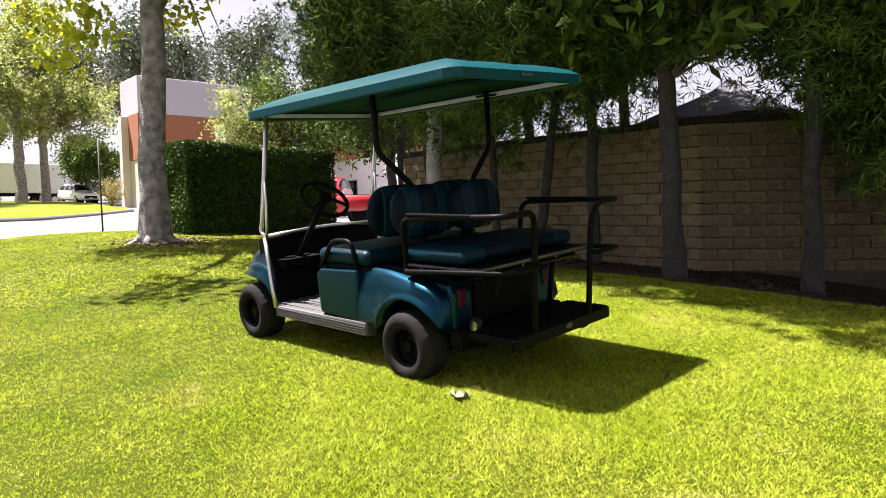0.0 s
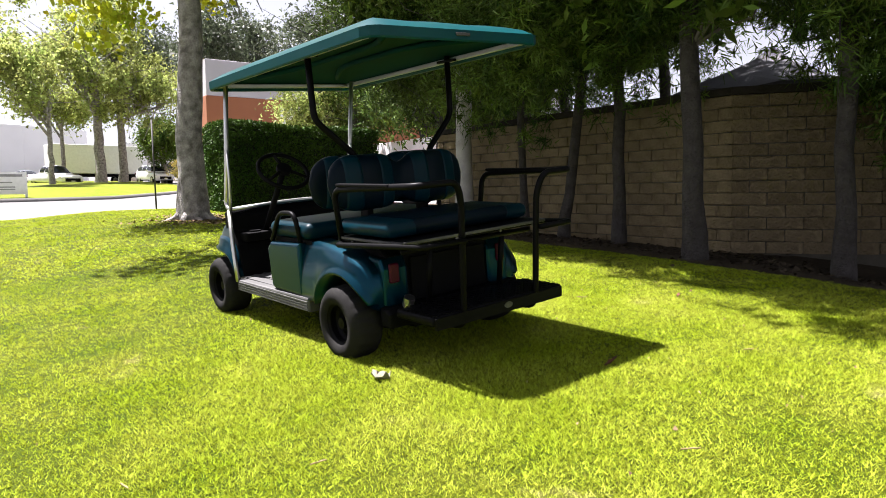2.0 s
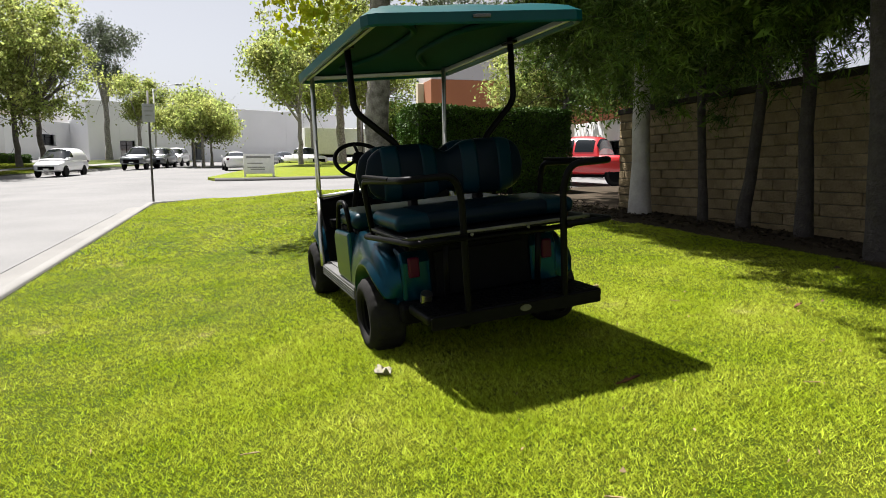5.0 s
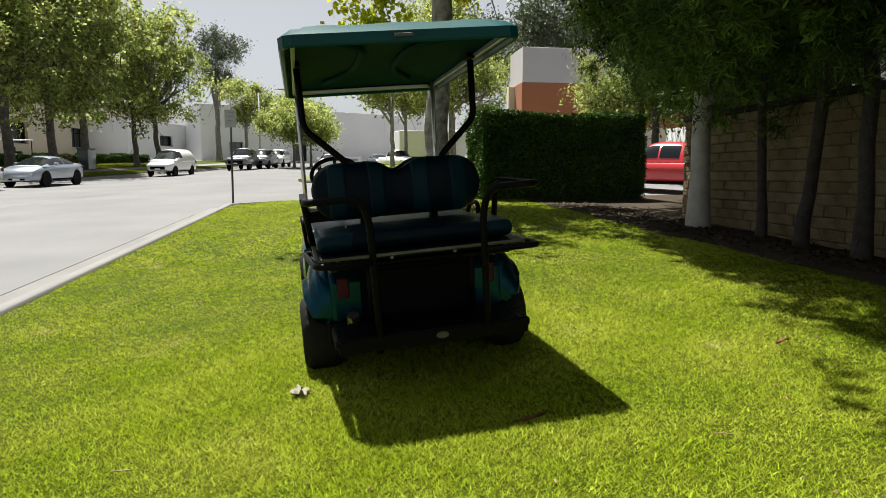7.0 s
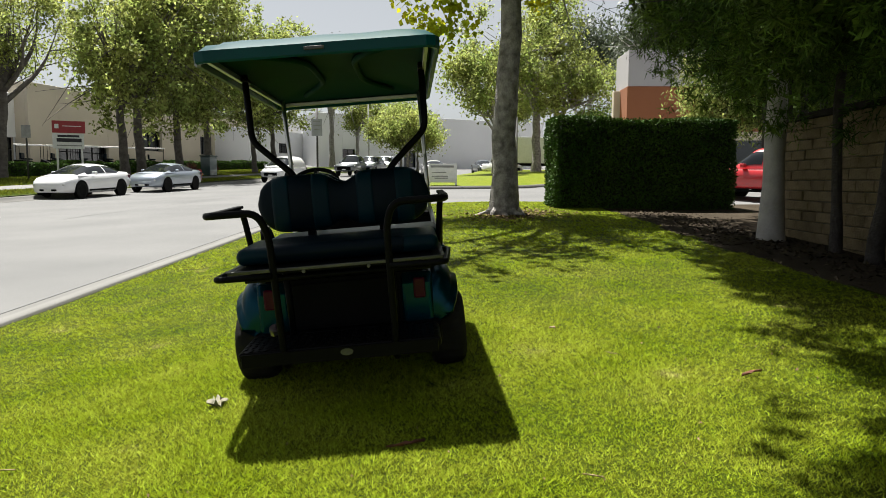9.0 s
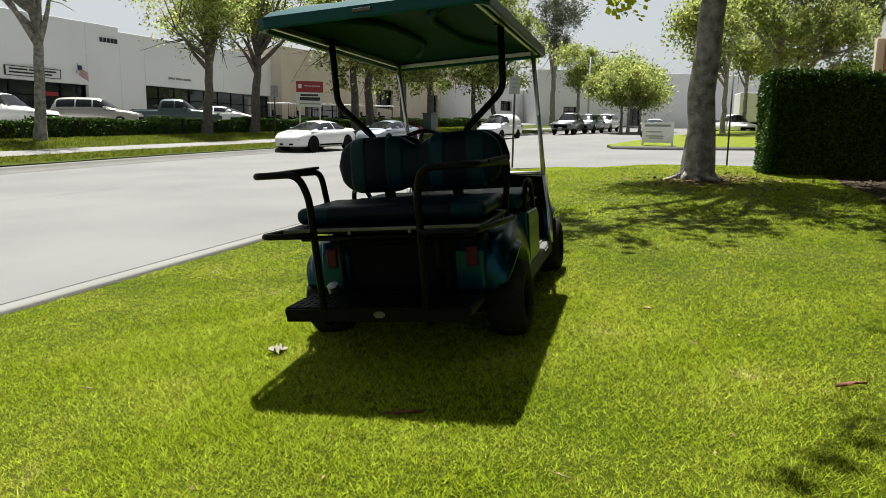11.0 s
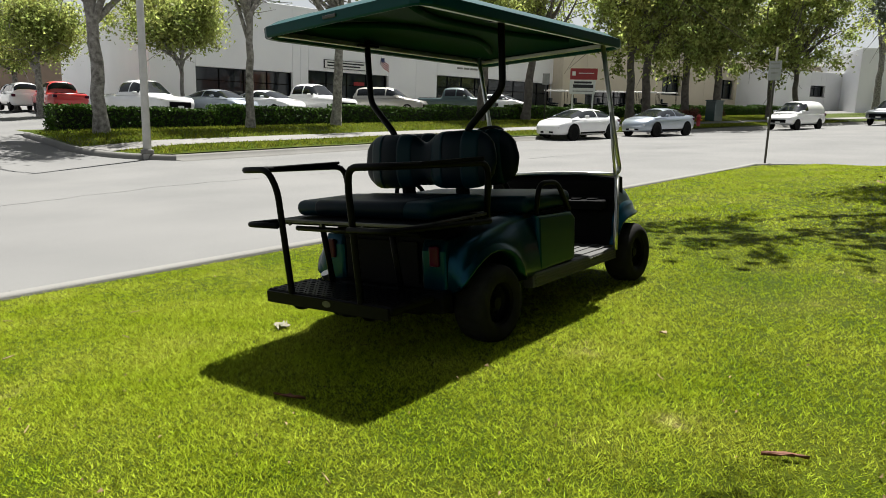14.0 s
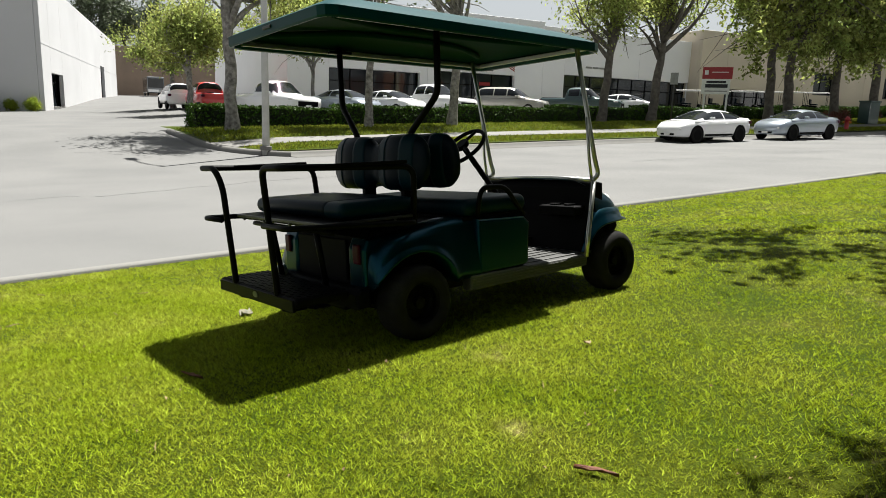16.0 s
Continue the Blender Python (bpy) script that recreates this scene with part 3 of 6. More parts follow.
def golf_cart(m):
    cart = empty("golf_cart", m)
    tagged(cart, "teal four-seat golf cart with a canopy, parked on the lawn", "golf cart")
    for x, y in ((0.0, 0.595), (0.0, -0.595), (1.66, 0.585), (1.66, -0.585)):
        wheel(cart, x, y)
    # --- frame and running boards
    bm = box(-0.3, 1.95, -0.3, 0.3, 0.17, 0.26, 0.01)
    box(-0.12, 0.12, -0.36, 0.36, 0.14, 0.3, 0.02, bm=bm)
    box(1.6, 1.72, -0.36, 0.36, 0.16, 0.26, 0.02, bm=bm)
    part("chassis", bm, BLACK_STEEL, cart, "black steel frame and axles")
    bm = box(0.4, 1.5, -0.5, 0.5, 0.265, 0.285, 0.004)
    mat = part("floor_mat", bm, GREY_TRIM, cart, "worn grey ribbed floor mat")
    for k in range(13):
        y = -0.42 + 0.07 * k
        part("mat_rib", box(0.42, 1.48, y - 0.012, y + 0.012, 0.284, 0.29), GREY_TRIM, mat)
    for s in (1, -1):
        bm = prism([(0.36, 0.2), (1.36, 0.205), (1.375, 0.275), (0.36, 0.285)], s * 0.475, s * 0.555, 0.012)
        for k in range(4):
            prism([(0.37, 0.207 + 0.016 * k), (1.35, 0.209 + 0.016 * k), (1.35, 0.216 + 0.016 * k), (0.37, 0.214 + 0.016 * k)], s * 0.55, s * 0.56, bm=bm)
        part("running_board", bm, GREY_TRIM, cart, "grey ribbed sill trim")
    # --- rear body with flared arches
    for s in (1, -1):
        outer, inner = [], []
        arch = [(0.262 * math.cos(a), 0.212 + 0.252 * math.sin(a)) for a in [math.pi * k / 14 for k in range(1, 14)]]
        lower = [(0.44, 0.27), (0.3, 0.275)] + arch[:-1] + [(-0.235, 0.3), (-0.232, 0.268)]
        upper = [(0.44, 0.6), (0.34, 0.602), (0.3, 0.6), (0.26, 0.598), (0.22, 0.595), (0.17, 0.59), (0.12, 0.583), (0.06, 0.575), (0.0, 0.567), (-0.06, 0.556), (-0.11, 0.544), (-0.16, 0.526), (-0.2, 0.5), (-0.228, 0.46), (-0.24, 0.4), (-0.243, 0.33)]
        b = bmesh.new()
        grid = []
        for i, ((xl, zl), (xu, zu)) in enumerate(zip(lower, upper)):
            col = []
            for j in range(9):
                v = j / 8
                flare = 0.026 * (1 - smooth01((v - 0.13) / 0.1)) * smooth01((i - 0.5) / 2) if i < 15 else 0.0
                y = 0.548 + flare - 0.055 * v ** 2.5 - (0.11 * ((i - 10) / 5) ** 2 if i > 10 else 0)
                col.append(b.verts.new((xl + (xu - xl) * v, s * y, zl + (zu - zl) * v)))
            top = b.verts.new((xu * 0.98, s * (0.40 if i < 12 else 0.34), zu + 0.012 - (0.03 if i > 12 else 0)))
            grid.append(col + [top])
        for p, q in zip(grid, grid[1:]):
            for k in range(9):
                b.faces.new((p[k], q[k], q[k + 1], p[k + 1]) if s < 0 else (p[k + 1], q[k + 1], q[k], p[k]))
        # turned-in lip of the arch
        lip = [b.verts.new((c[0].co.x, s * 0.44, c[0].co.z)) for c in grid]
        for k in range(len(grid) - 1):
            b.faces.new((lip[k], lip[k + 1], grid[k + 1][0], grid[k][0]))
        bmesh.ops.recalc_face_normals(b, faces=b.faces)
        side = part("rear_fender", b, PAINT_TEAL, cart, "metallic teal fender with a flared wheel arch", smooth=True)
        # side panel below the front seat
        bm = prism([(0.43, 0.28), (0.8, 0.285), (0.83, 0.3), (0.845, 0.54), (0.8, 0.578), (0.43, 0.592)], s * 0.42, s * 0.55, 0.02, seg=3)
        part("side_panel", bm, PAINT_TEAL, cart, "metallic teal side panel", smooth=False)
        # wheel well
        bm = prism([(0.29, 0.25)] + arch[:-1] + [(-0.23, 0.25), (-0.225, 0.5), (0.29, 0.52)], s * 0.3, s * 0.32)
        part("wheel_well", bm, BLACK_PLASTIC, cart, "black wheel well")
        # lights in the tail
        bm = prism([(-0.256, 0.3), (-0.254, 0.49), (-0.23, 0.545), (-0.12, 0.56), (-0.12, 0.3)], s * 0.28, s * 0.44, 0.022, seg=3)
        part("rear_corner", bm, PAINT_TEAL, cart, "metallic teal rear corner of the body")
        bm = box(-0.268, -0.245, s * 0.374 - 0.03, s * 0.374 + 0.03, 0.415, 0.52, 0.01)
        part("tail_light", bm, RED_LENS, cart, "red tail light")
    bm = prism([(-0.24, 0.28), (-0.228, 0.55), (-0.17, 0.59), (0.44, 0.59), (0.44, 0.28)], -0.4, 0.4, 0.02)
    part("rear_body", bm, BLACK_PLASTIC, cart, "dark engine cover under the seats")
    bm = prism([(-0.255, 0.32), (-0.252, 0.53), (-0.237, 0.53), (-0.237, 0.32)], -0.26, 0.26, 0.006)
    part("access_panel", bm, BLACK_PLASTIC, cart, "black rear access panel")
    bm = prism([(-0.325, 0.2), (-0.33, 0.275), (-0.3, 0.3), (-0.24, 0.3), (-0.24, 0.2)], -0.47, 0.47, 0.02, seg=3)
    part("rear_bumper", bm, BLACK_PLASTIC, cart, "black rear bumper")
    bm = cyl(0.022, 0.12, 14, m=Matrix.Translation((-0.27, 0.345, 0.215)) @ pose(0, 0, 0, 0, -25, 0))
    cyl(0.03, 0.05, 14, bm=bm, m=Matrix.Translation((-0.318, 0.345, 0.3)) @ pose(0, 0, 0, 0, -25, 0))
    part("exhaust_tip", bm, ALLOY, cart, "bright steel exhaust tip")
    bm = cyl(0.022, 0.004, 20, m=Matrix.Translation((-0.667, -0.03, 0.28)) @ pose(0, 0, 0, 0, -90, 0) @ Matrix.Diagonal((0.7, 1.3, 1, 1)))
    part("badge", bm, POST_DARK_STEEL, cart, "small oval metal badge")
    # --- front cowl
    secs = []
    for k in range(13):
        v = k / 12
        x = 1.36 + 0.575 * v
        top = 0.75 - 0.02 * v - 0.25 * max(0, v - 0.25) ** 1.7 / 0.75 ** 1.7
        half = 0.53 - 0.05 * v - 0.14 * max(0, v - 0.55) ** 2 / 0.2
        bot = 0.47 + 0.02 * v
        ring = []
        for j in range(15):
            a = math.pi * j / 14
            c, sn = math.cos(a), math.sin(a)
            ring.append((x, half * (abs(c) ** 0.45) * (1 if c > 0 else -1), bot + (top - bot) * sn ** 0.5))
        secs.append(ring)
    b = bmesh.new()
    rings = [[b.verts.new(p) for p in s] for s in secs]
    for p, q in zip(rings[3:], rings[4:]):
        for k in range(14):
            b.faces.new((p[k], q[k], q[k + 1], p[k + 1]))
    b.faces.new(rings[-1])
    bmesh.ops.recalc_face_normals(b, faces=b.faces)
    part("front_cowl", b, PAINT_TEAL, cart, "rounded metallic teal front cowl", smooth=True)
    for s in (1, -1):
        # front fender: a quarter arch behind the wheel, flat over it, with a lip that kicks out at the nose
        low = [(1.372, 0.285), (1.392, 0.33), (1.42, 0.375), (1.46, 0.412), (1.51, 0.437), (1.57, 0.45), (1.64, 0.455), (1.72, 0.456), (1.8, 0.455), (1.87, 0.45), (1.925, 0.445)]
        high = [(1.4, 0.36), (1.43, 0.46), (1.46, 0.5), (1.5, 0.53), (1.54, 0.545), (1.6, 0.55), (1.66, 0.55), (1.74, 0.545), (1.81, 0.535), (1.87, 0.515), (1.915, 0.48)]
        b = bmesh.new()
        grid = []
        for i, ((xl, zl), (xu, zu)) in enumerate(zip(low, high)):
            tuck = 0.14 * max(0.0, (i - 5) / 5) ** 2
            col = [b.verts.new((xl, s * (0.5 - tuck), zl + 0.004))]
            for v, out in ((0.0, 0.03), (0.12, 0.03), (0.35, 0.006), (0.7, 0.0), (1.0, -0.012)):
                col.append(b.verts.new((xl + (xu - xl) * v + (0.025 * out / 0.03 if i > 8 else 0), s * (0.53 + out - tuck), zl + (zu - zl) * v)))
            col.append(b.verts.new((xu, s * (0.44 - tuck), zu + 0.02)))
            grid.append(col)
        for p, q in zip(grid, grid[1:]):
            for k in range(len(p) - 1):
                b.faces.new((p[k], q[k], q[k + 1], p[k + 1]))
        bmesh.ops.recalc_face_normals(b, faces=b.faces)
        part("front_fender", b, PAINT_TEAL, cart, "metallic teal front fender with a kicked-out lip", smooth=True)
        # strut trim from sill to cowl
        bm = tube(rounded([(1.355, s * 0.553, 0.262), (1.41, s * 0.54, 0.48), (1.5, s * 0.505, 0.735)], 0.1), 0.016, 8)
        part("cowl_trim", bm, ALLOY, cart, "bare aluminium edge trim")
        bm = cyl(0.05, 0.03, 20, m=Matrix.Translation((1.9, s * 0.27, 0.57)) @ pose(0, 0, 0, 0, 80, 0), bevel=0.008)
        part("headlight", bm, CLEAR_LENS, cart, "clear round headlight")
    bm = prism([(1.84, 0.34), (1.92, 0.35), (1.955, 0.39), (1.94, 0.445), (1.84, 0.455)], -0.36, 0.36, 0.02)
    part("front_bumper", bm, BLACK_PLASTIC, cart, "black front bumper")
    # --- dashboard
    bm = prism([(1.37, 0.285), (1.6, 0.285), (1.6, 0.72), (1.53, 0.735), (1.49, 0.69), (1.48, 0.6), (1.43, 0.5)], -0.5, 0.5, 0.008)
    part("dashboard", bm, BLACK_PLASTIC, cart, "black moulded dashboard")
    for s in (1, -1):
        bm = box(1.36, 1.5, s * 0.3 - 0.16, s * 0.3 + 0.16, 0.52, 0.58, 0.012)
        for dy in (-0.06, 0.06):
            cyl(0.04, 0.012, 18, bm=bm, m=Matrix.Translation((1.43, s * 0.3 + dy, 0.578)))
        part("cup_tray", bm, BLACK_PLASTIC, cart, "black cup tray")
    bm = tube(rounded([(1.51, -0.5, 0.742), (1.54, 0, 0.76), (1.51, 0.5, 0.742)], 0.2), 0.014, 8)
    part("windscreen_rail", bm, ALLOY, cart, "aluminium rail on the cowl")
    for y in (0.06, -0.02):
        bm = box(1.33, 1.4, y - 0.03, y + 0.03, 0.33, 0.35, 0.006)
        part("pedal", bm, BLACK_STEEL, cart, "black pedal")
    # --- steering
    col = tube([(1.5, 0.28, 0.5), (1.08, 0.28, 0.98)], 0.02, 10)
    col_ob = part("steering_column", col, BLACK_PLASTIC, cart)
    b = bmesh.new()
    ring = [(0.165 * math.cos(a), 0.165 * math.sin(a), 0) for a in [2 * math.pi * k / 36 for k in range(37)]]
    b = tube(ring, 0.014, 8, caps=False)
    for a in (90, 210, 330):
        tube([(0.03 * math.cos(radians(a)), 0.03 * math.sin(radians(a)), -0.02), (0.16 * math.cos(radians(a)), 0.16 * math.sin(radians(a)), 0)], 0.011, 8, bm=b)
    cyl(0.05, 0.035, 20, bm=b, m=Matrix.Translation((0, 0, -0.035)), bevel=0.008)
    b.transform(look((1.07, 0.28, 0.99), (1.49, 0.28, 0.51)) @ Matrix.Rotation(math.pi, 4, "Y"))
    part("steering_wheel", b, BLACK_PLASTIC, cart, "black three-spoke steering wheel")
    # --- seats
    part("front_seat", cushion(0.36, 0.86, -0.52, 0.52, 0.605, 0.705, 0.045), VINYL_TEAL, cart, "teal and black vinyl bench seat", smooth=True)
    part("seat_base", box(0.36, 0.84, -0.5, 0.5, 0.57, 0.608, 0.006), BLACK_PLASTIC, cart)
    for nm, xc, lean, lab in (("front_backrest", 0.375, -0.06, "black and teal vinyl front backrest"), ("rear_backrest", 0.165, 0.06, "black vinyl rear backrest with teal panels")):
        back = backrest(nm, cart, -0.47, 0.47, VINYL_BLACK, lab, xc, 0.165, 0.765, 1.075, lean, half=0.47)
        for s in (1, -1):
            for a, b2 in ((0.29, 0.385), (0.075, 0.165)):
                backrest("teal_panel", back, s * a, s * b2, VINYL_TEAL, "teal vinyl panel", xc, 0.165, 0.765, 1.075, lean, 0.0035, 0.47)
    for s in (1, -1):
        bm = box(0.18, 0.26, s * 0.2 - 0.02, s * 0.2 + 0.02, 0.585, 0.92, 0.006)
        part("backrest_strut", bm, BLACK_STEEL, cart, "black steel backrest strut")
    part("rear_seat", cushion(-0.4, 0.07, -0.485, 0.485, 0.662, 0.745, 0.038), VINYL_TEAL, cart, "teal and black vinyl rear bench", smooth=True)
    part("rear_seat_insert", cushion(-0.404, 0.066, -0.34, 0.34, 0.664, 0.749, 0.038), VINYL_BLACK, cart, "black vinyl centre of the rear bench", smooth=True)
    # --- rear seat frame
    bm = box(-0.5, 0.06, -0.5, 0.5, 0.63, 0.655, 0.004)
    part("seat_tray", bm, BLACK_STEEL, cart, "black steel seat tray")
    bm = box(-0.507, 0.02, 0.485, 0.505, 0.643, 0.657, 0.003)
    box(-0.512, -0.5, -0.5, 0.5, 0.641, 0.657, 0.003, bm=bm)
    box(-0.507, 0.02, -0.505, -0.485, 0.643, 0.657, 0.003, bm=bm)
    part("tray_edge", bm, POST_DARK_STEEL, cart, "dull steel tray edge")
    for s in (1, -1):
        # grab rail: up from the tray, back along the side, in behind the seat and down to the foot plate
        bm = tube(rounded([(0.03, s * 0.49, 0.6), (0.02, s * 0.525, 0.905), (-0.7, s * 0.52, 0.93), (-0.702, s * 0.29, 0.93), (-0.68, s * 0.255, 0.83), (-0.645, s * 0.25, 0.22), (-0.5, s * 0.25, 0.22)], 0.075), 0.0165, 10)
        part("grab_rail", bm, BLACK_STEEL, cart, "black tubular grab rail")
        bm = tube(rounded([(0.02, s * 0.48, 0.62), (0.0, s * 0.545, 0.618), (-0.7, s * 0.5, 0.652), (-0.7, s * 0.255, 0.652)], 0.045), 0.0145, 10)
        part("side_hoop", bm, BLACK_STEEL, cart, "black tubular hoop beside the seat")
        bm = box(-0.5, -0.03, s * 0.523 - 0.018, s * 0.523 + 0.018, 0.922, 0.938, 0.005)
        part("arm_pad", bm, BLACK_PLASTIC, cart, "black arm pad")
        # hip rail at the front seat
        bm = tube(rounded([(0.45, s * 0.52, 0.59), (0.47, s * 0.535, 0.765), (0.66, s * 0.535, 0.76), (0.82, s * 0.52, 0.585)], 0.06), 0.0145, 10)
        part("hip_rail", bm, BLACK_STEEL, cart, "black tubular hip rail")
        for x in (-0.45, -0.1):
            bm = cyl(0.008, 0.006, 8, m=Matrix.Translation((x, s * 0.505, 0.636)) @ pose(0, 0, 0, -90 * s, 0, 0))
            part("bolt", bm, POST_DARK_STEEL, cart, "dull steel bolt head")
    for y in (-0.4, -0.15, 0.15, 0.4):
        bm = cyl(0.009, 0.008, 8, m=Matrix.Translation((-0.505, y, 0.634)) @ pose(0, 0, 0, 0, -90, 0))
        part("bolt", bm, POST_DARK_STEEL, cart, "dull steel bolt head")
    for s in (1, -1):
        bm = tube([(-0.42, s * 0.25, 0.635), (-0.37, s * 0.25, 0.28)], 0.016, 8)
        part("frame_strut", bm, BLACK_STEEL, cart, "black frame strut")
    bm = tube([(-0.43, -0.44, 0.6), (-0.43, 0.44, 0.6)], 0.014, 8)
    part("cross_tube", bm, BLACK_STEEL, cart, "black cross tube")
    # --- foot plate
    bm = box(-0.66, -0.36, -0.455, 0.455, 0.262, 0.31, 0.018, 3)
    for i in range(9):
        for j in range(26):
            x, y = -0.643 + 0.033 * i, -0.432 + 0.0345 * j
            d = box(-0.011, 0.011, -0.003, 0.003, 0, 0.004)
            d.transform(Matrix.Translation((x, y, 0.309)) @ pose(0, 0, 0, 0, 0, 45 if (i + j) % 2 else -45))
            merge(bm, d)
    part("foot_plate", bm, BLACK_STEEL, cart, "black tread-patterned foot plate")
    bm = prism([(-0.668, 0.245), (-0.668, 0.302), (-0.65, 0.302), (-0.65, 0.245)], -0.44, 0.44, 0.006)
    part("foot_plate_edge", bm, BLACK_STEEL, cart)
    # --- roof: its rim falls a little towards the front
    def roof_z(x):
        return 1.656 - 0.028 * (x + 0.475)

    b = bmesh.new()
    nx, ny = 26, 18
    grid = []
    x0, x1, hw = -0.475, 1.525, 0.563
    for i in range(nx + 1):
        row = []
        for j in range(ny + 1):
            u, v = 2 * i / nx - 1, 2 * j / ny - 1
            rr = 0.07
            px, py = u * (x1 - x0) / 2, v * hw
            # round the plan's corners
            ax, ay = (x1 - x0) / 2 - rr, hw - rr
            if abs(px) > ax and abs(py) > ay:
                d = Vector((abs(px) - ax, abs(py) - ay))
                if d.length > rr:
                    d = d.normalized() * rr
                px, py = math.copysign(ax + d.x, px), math.copysign(ay + d.y, py)
            e = max(abs(u), abs(v))
            dome = 0.13 * max(0.0, 1 - max(abs(u + 0.12 * (1 - u * u)) ** 2.4, abs(v) ** 2.0)) ** 0.8
            z = roof_z(px + (x0 + x1) / 2) + dome + 0.012 * (1 - e) * math.cos(3 * math.pi * v)
            row.append(b.verts.new(((x0 + x1) / 2 + px, py, z)))
        grid.append(row)
    for p, q in zip(grid, grid[1:]):
        for k in range(ny):
            b.faces.new((p[k], q[k], q[k + 1], p[k + 1]))
    rim = [grid[i][0] for i in range(nx + 1)] + [grid[nx][j] for j in range(1, ny + 1)] + [grid[i][ny] for i in range(nx - 1, -1, -1)] + [grid[0][j] for j in range(ny - 1, 0, -1)]
    bmesh.ops.recalc_face_normals(b, faces=b.faces)
    rim_at = [v.co.copy() for v in rim]
    shell = part("roof", b, ROOF_TEAL, cart, "domed teal plastic canopy roof", smooth=True)
    b = bmesh.new()
    rim = [b.verts.new(p) for p in rim_at]
    lo = [b.verts.new((v.co.x, v.co.y, roof_z(v.co.x) - 0.046)) for v in rim]
    lw = [b.verts.new(((v.co.x - 0.525) * 0.994 + 0.525, v.co.y * 0.988, roof_z(v.co.x) - 0.055)) for v in rim]
    li = [b.verts.new(((v.co.x - 0.525) * 0.98 + 0.525, v.co.y * 0.96, roof_z(v.co.x) - 0.052)) for v in rim]
    lu = [b.verts.new(((v.co.x - 0.525) * 0.965 + 0.525, v.co.y * 0.935, roof_z(v.co.x) - 0.016)) for v in rim]
    n = len(rim)
    for k in range(n):
        j = (k + 1) % n
        for p, q in ((rim, lo), (lo, lw), (lw, li), (li, lu)):
            b.faces.new((p[k], p[j], q[j], q[k]))
    under = [v.co.copy() for v in lu]
    bmesh.ops.recalc_face_normals(b, faces=b.faces)
    part("roof_rim", b, ROOF_TEAL, shell, "squared rim of the roof")
    ub = bmesh.new()
    edge = [ub.verts.new(p) for p in under]
    inner = [ub.verts.new(((p.x - 0.525) * 0.8 + 0.525, p.y * 0.75, roof_z(p.x) + 0.03)) for p in under]
    mid = ub.verts.new((0.525, 0, roof_z(0.525) + 0.045))
    for k in range(n):
        j = (k + 1) % n
        ub.faces.new((edge[k], edge[j], inner[j], inner[k]))
        ub.faces.new((inner[k], inner[j], mid))
    bmesh.ops.recalc_face_normals(ub, faces=ub.faces)
    part("roof_underside", ub, ROOF_UNDER, cart, "teal underside of the roof, coloured darker for shade", smooth=True)
    # moulded ribs below the roof
    for s in (1, -1):
        bm = tube(rounded([(1.25, s * 0.3, 1.612), (0.9, s * 0.12, 1.645), (0.1, s * 0.12, 1.665), (-0.3, s * 0.35, 1.655)], 0.2), 0.018, 8)
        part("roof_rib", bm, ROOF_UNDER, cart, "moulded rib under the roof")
    bm = box(-0.484, -0.474, -0.04, 0.05, 1.626, 1.642, 0.003)
    part("roof_badge", bm, POST_DARK_STEEL, cart, "small dull metal roof badge")
    for s in (1, -1):
        bm = prism([(-0.4, 1.612), (1.45, 1.562), (1.45, 1.59), (-0.4, 1.64)], s * 0.5 - 0.01, s * 0.5 + 0.01, 0.003)
        part("roof_rail", bm, ALLOY, cart, "pale aluminium rail under the roof")
        bm = tube(rounded([(1.36, s * 0.485, 1.6), (1.53, s * 0.495, 0.86), (1.565, s * 0.495, 0.775), (1.49, s * 0.5, 0.742)], 0.05), 0.0155, 10)
        part("front_post", bm, ALLOY, cart, "bare aluminium front roof post")
        bm = tube(rounded([(1.455, s * 0.49, 1.15), (1.465, s * 0.495, 0.9), (1.49, s * 0.495, 0.75)], 0.05), 0.01, 8)
        part("post_brace", bm, ALLOY, cart, "thin aluminium post brace")
        bm = tube(rounded([(0.24, s * 0.485, 1.635), (0.235, s * 0.48, 1.275), (0.2, s * 0.26, 1.07), (0.19, s * 0.22, 0.8)], 0.05), 0.0185, 10)
        part("rear_post", bm, BLACK_STEEL, cart, "black bent rear roof post")
        bm = box(0.16, 0.32, s * 0.485 - 0.02, s * 0.485 + 0.02, 1.597, 1.612, 0.003)
        part("post_foot", bm, BLACK_STEEL, cart)
    bm = box(1.44, 1.465, -0.5, 0.5, 1.562, 1.588, 0.003)
    part("roof_cross_rail", bm, ALLOY, cart, "pale aluminium rail under the roof")
    return cart


golf_cart(pose(0.511, -0.601, 0.031, -4.8, -1.5, 3.6))


# ---- trees and hedges ----
RNG = np.random.default_rng(7)


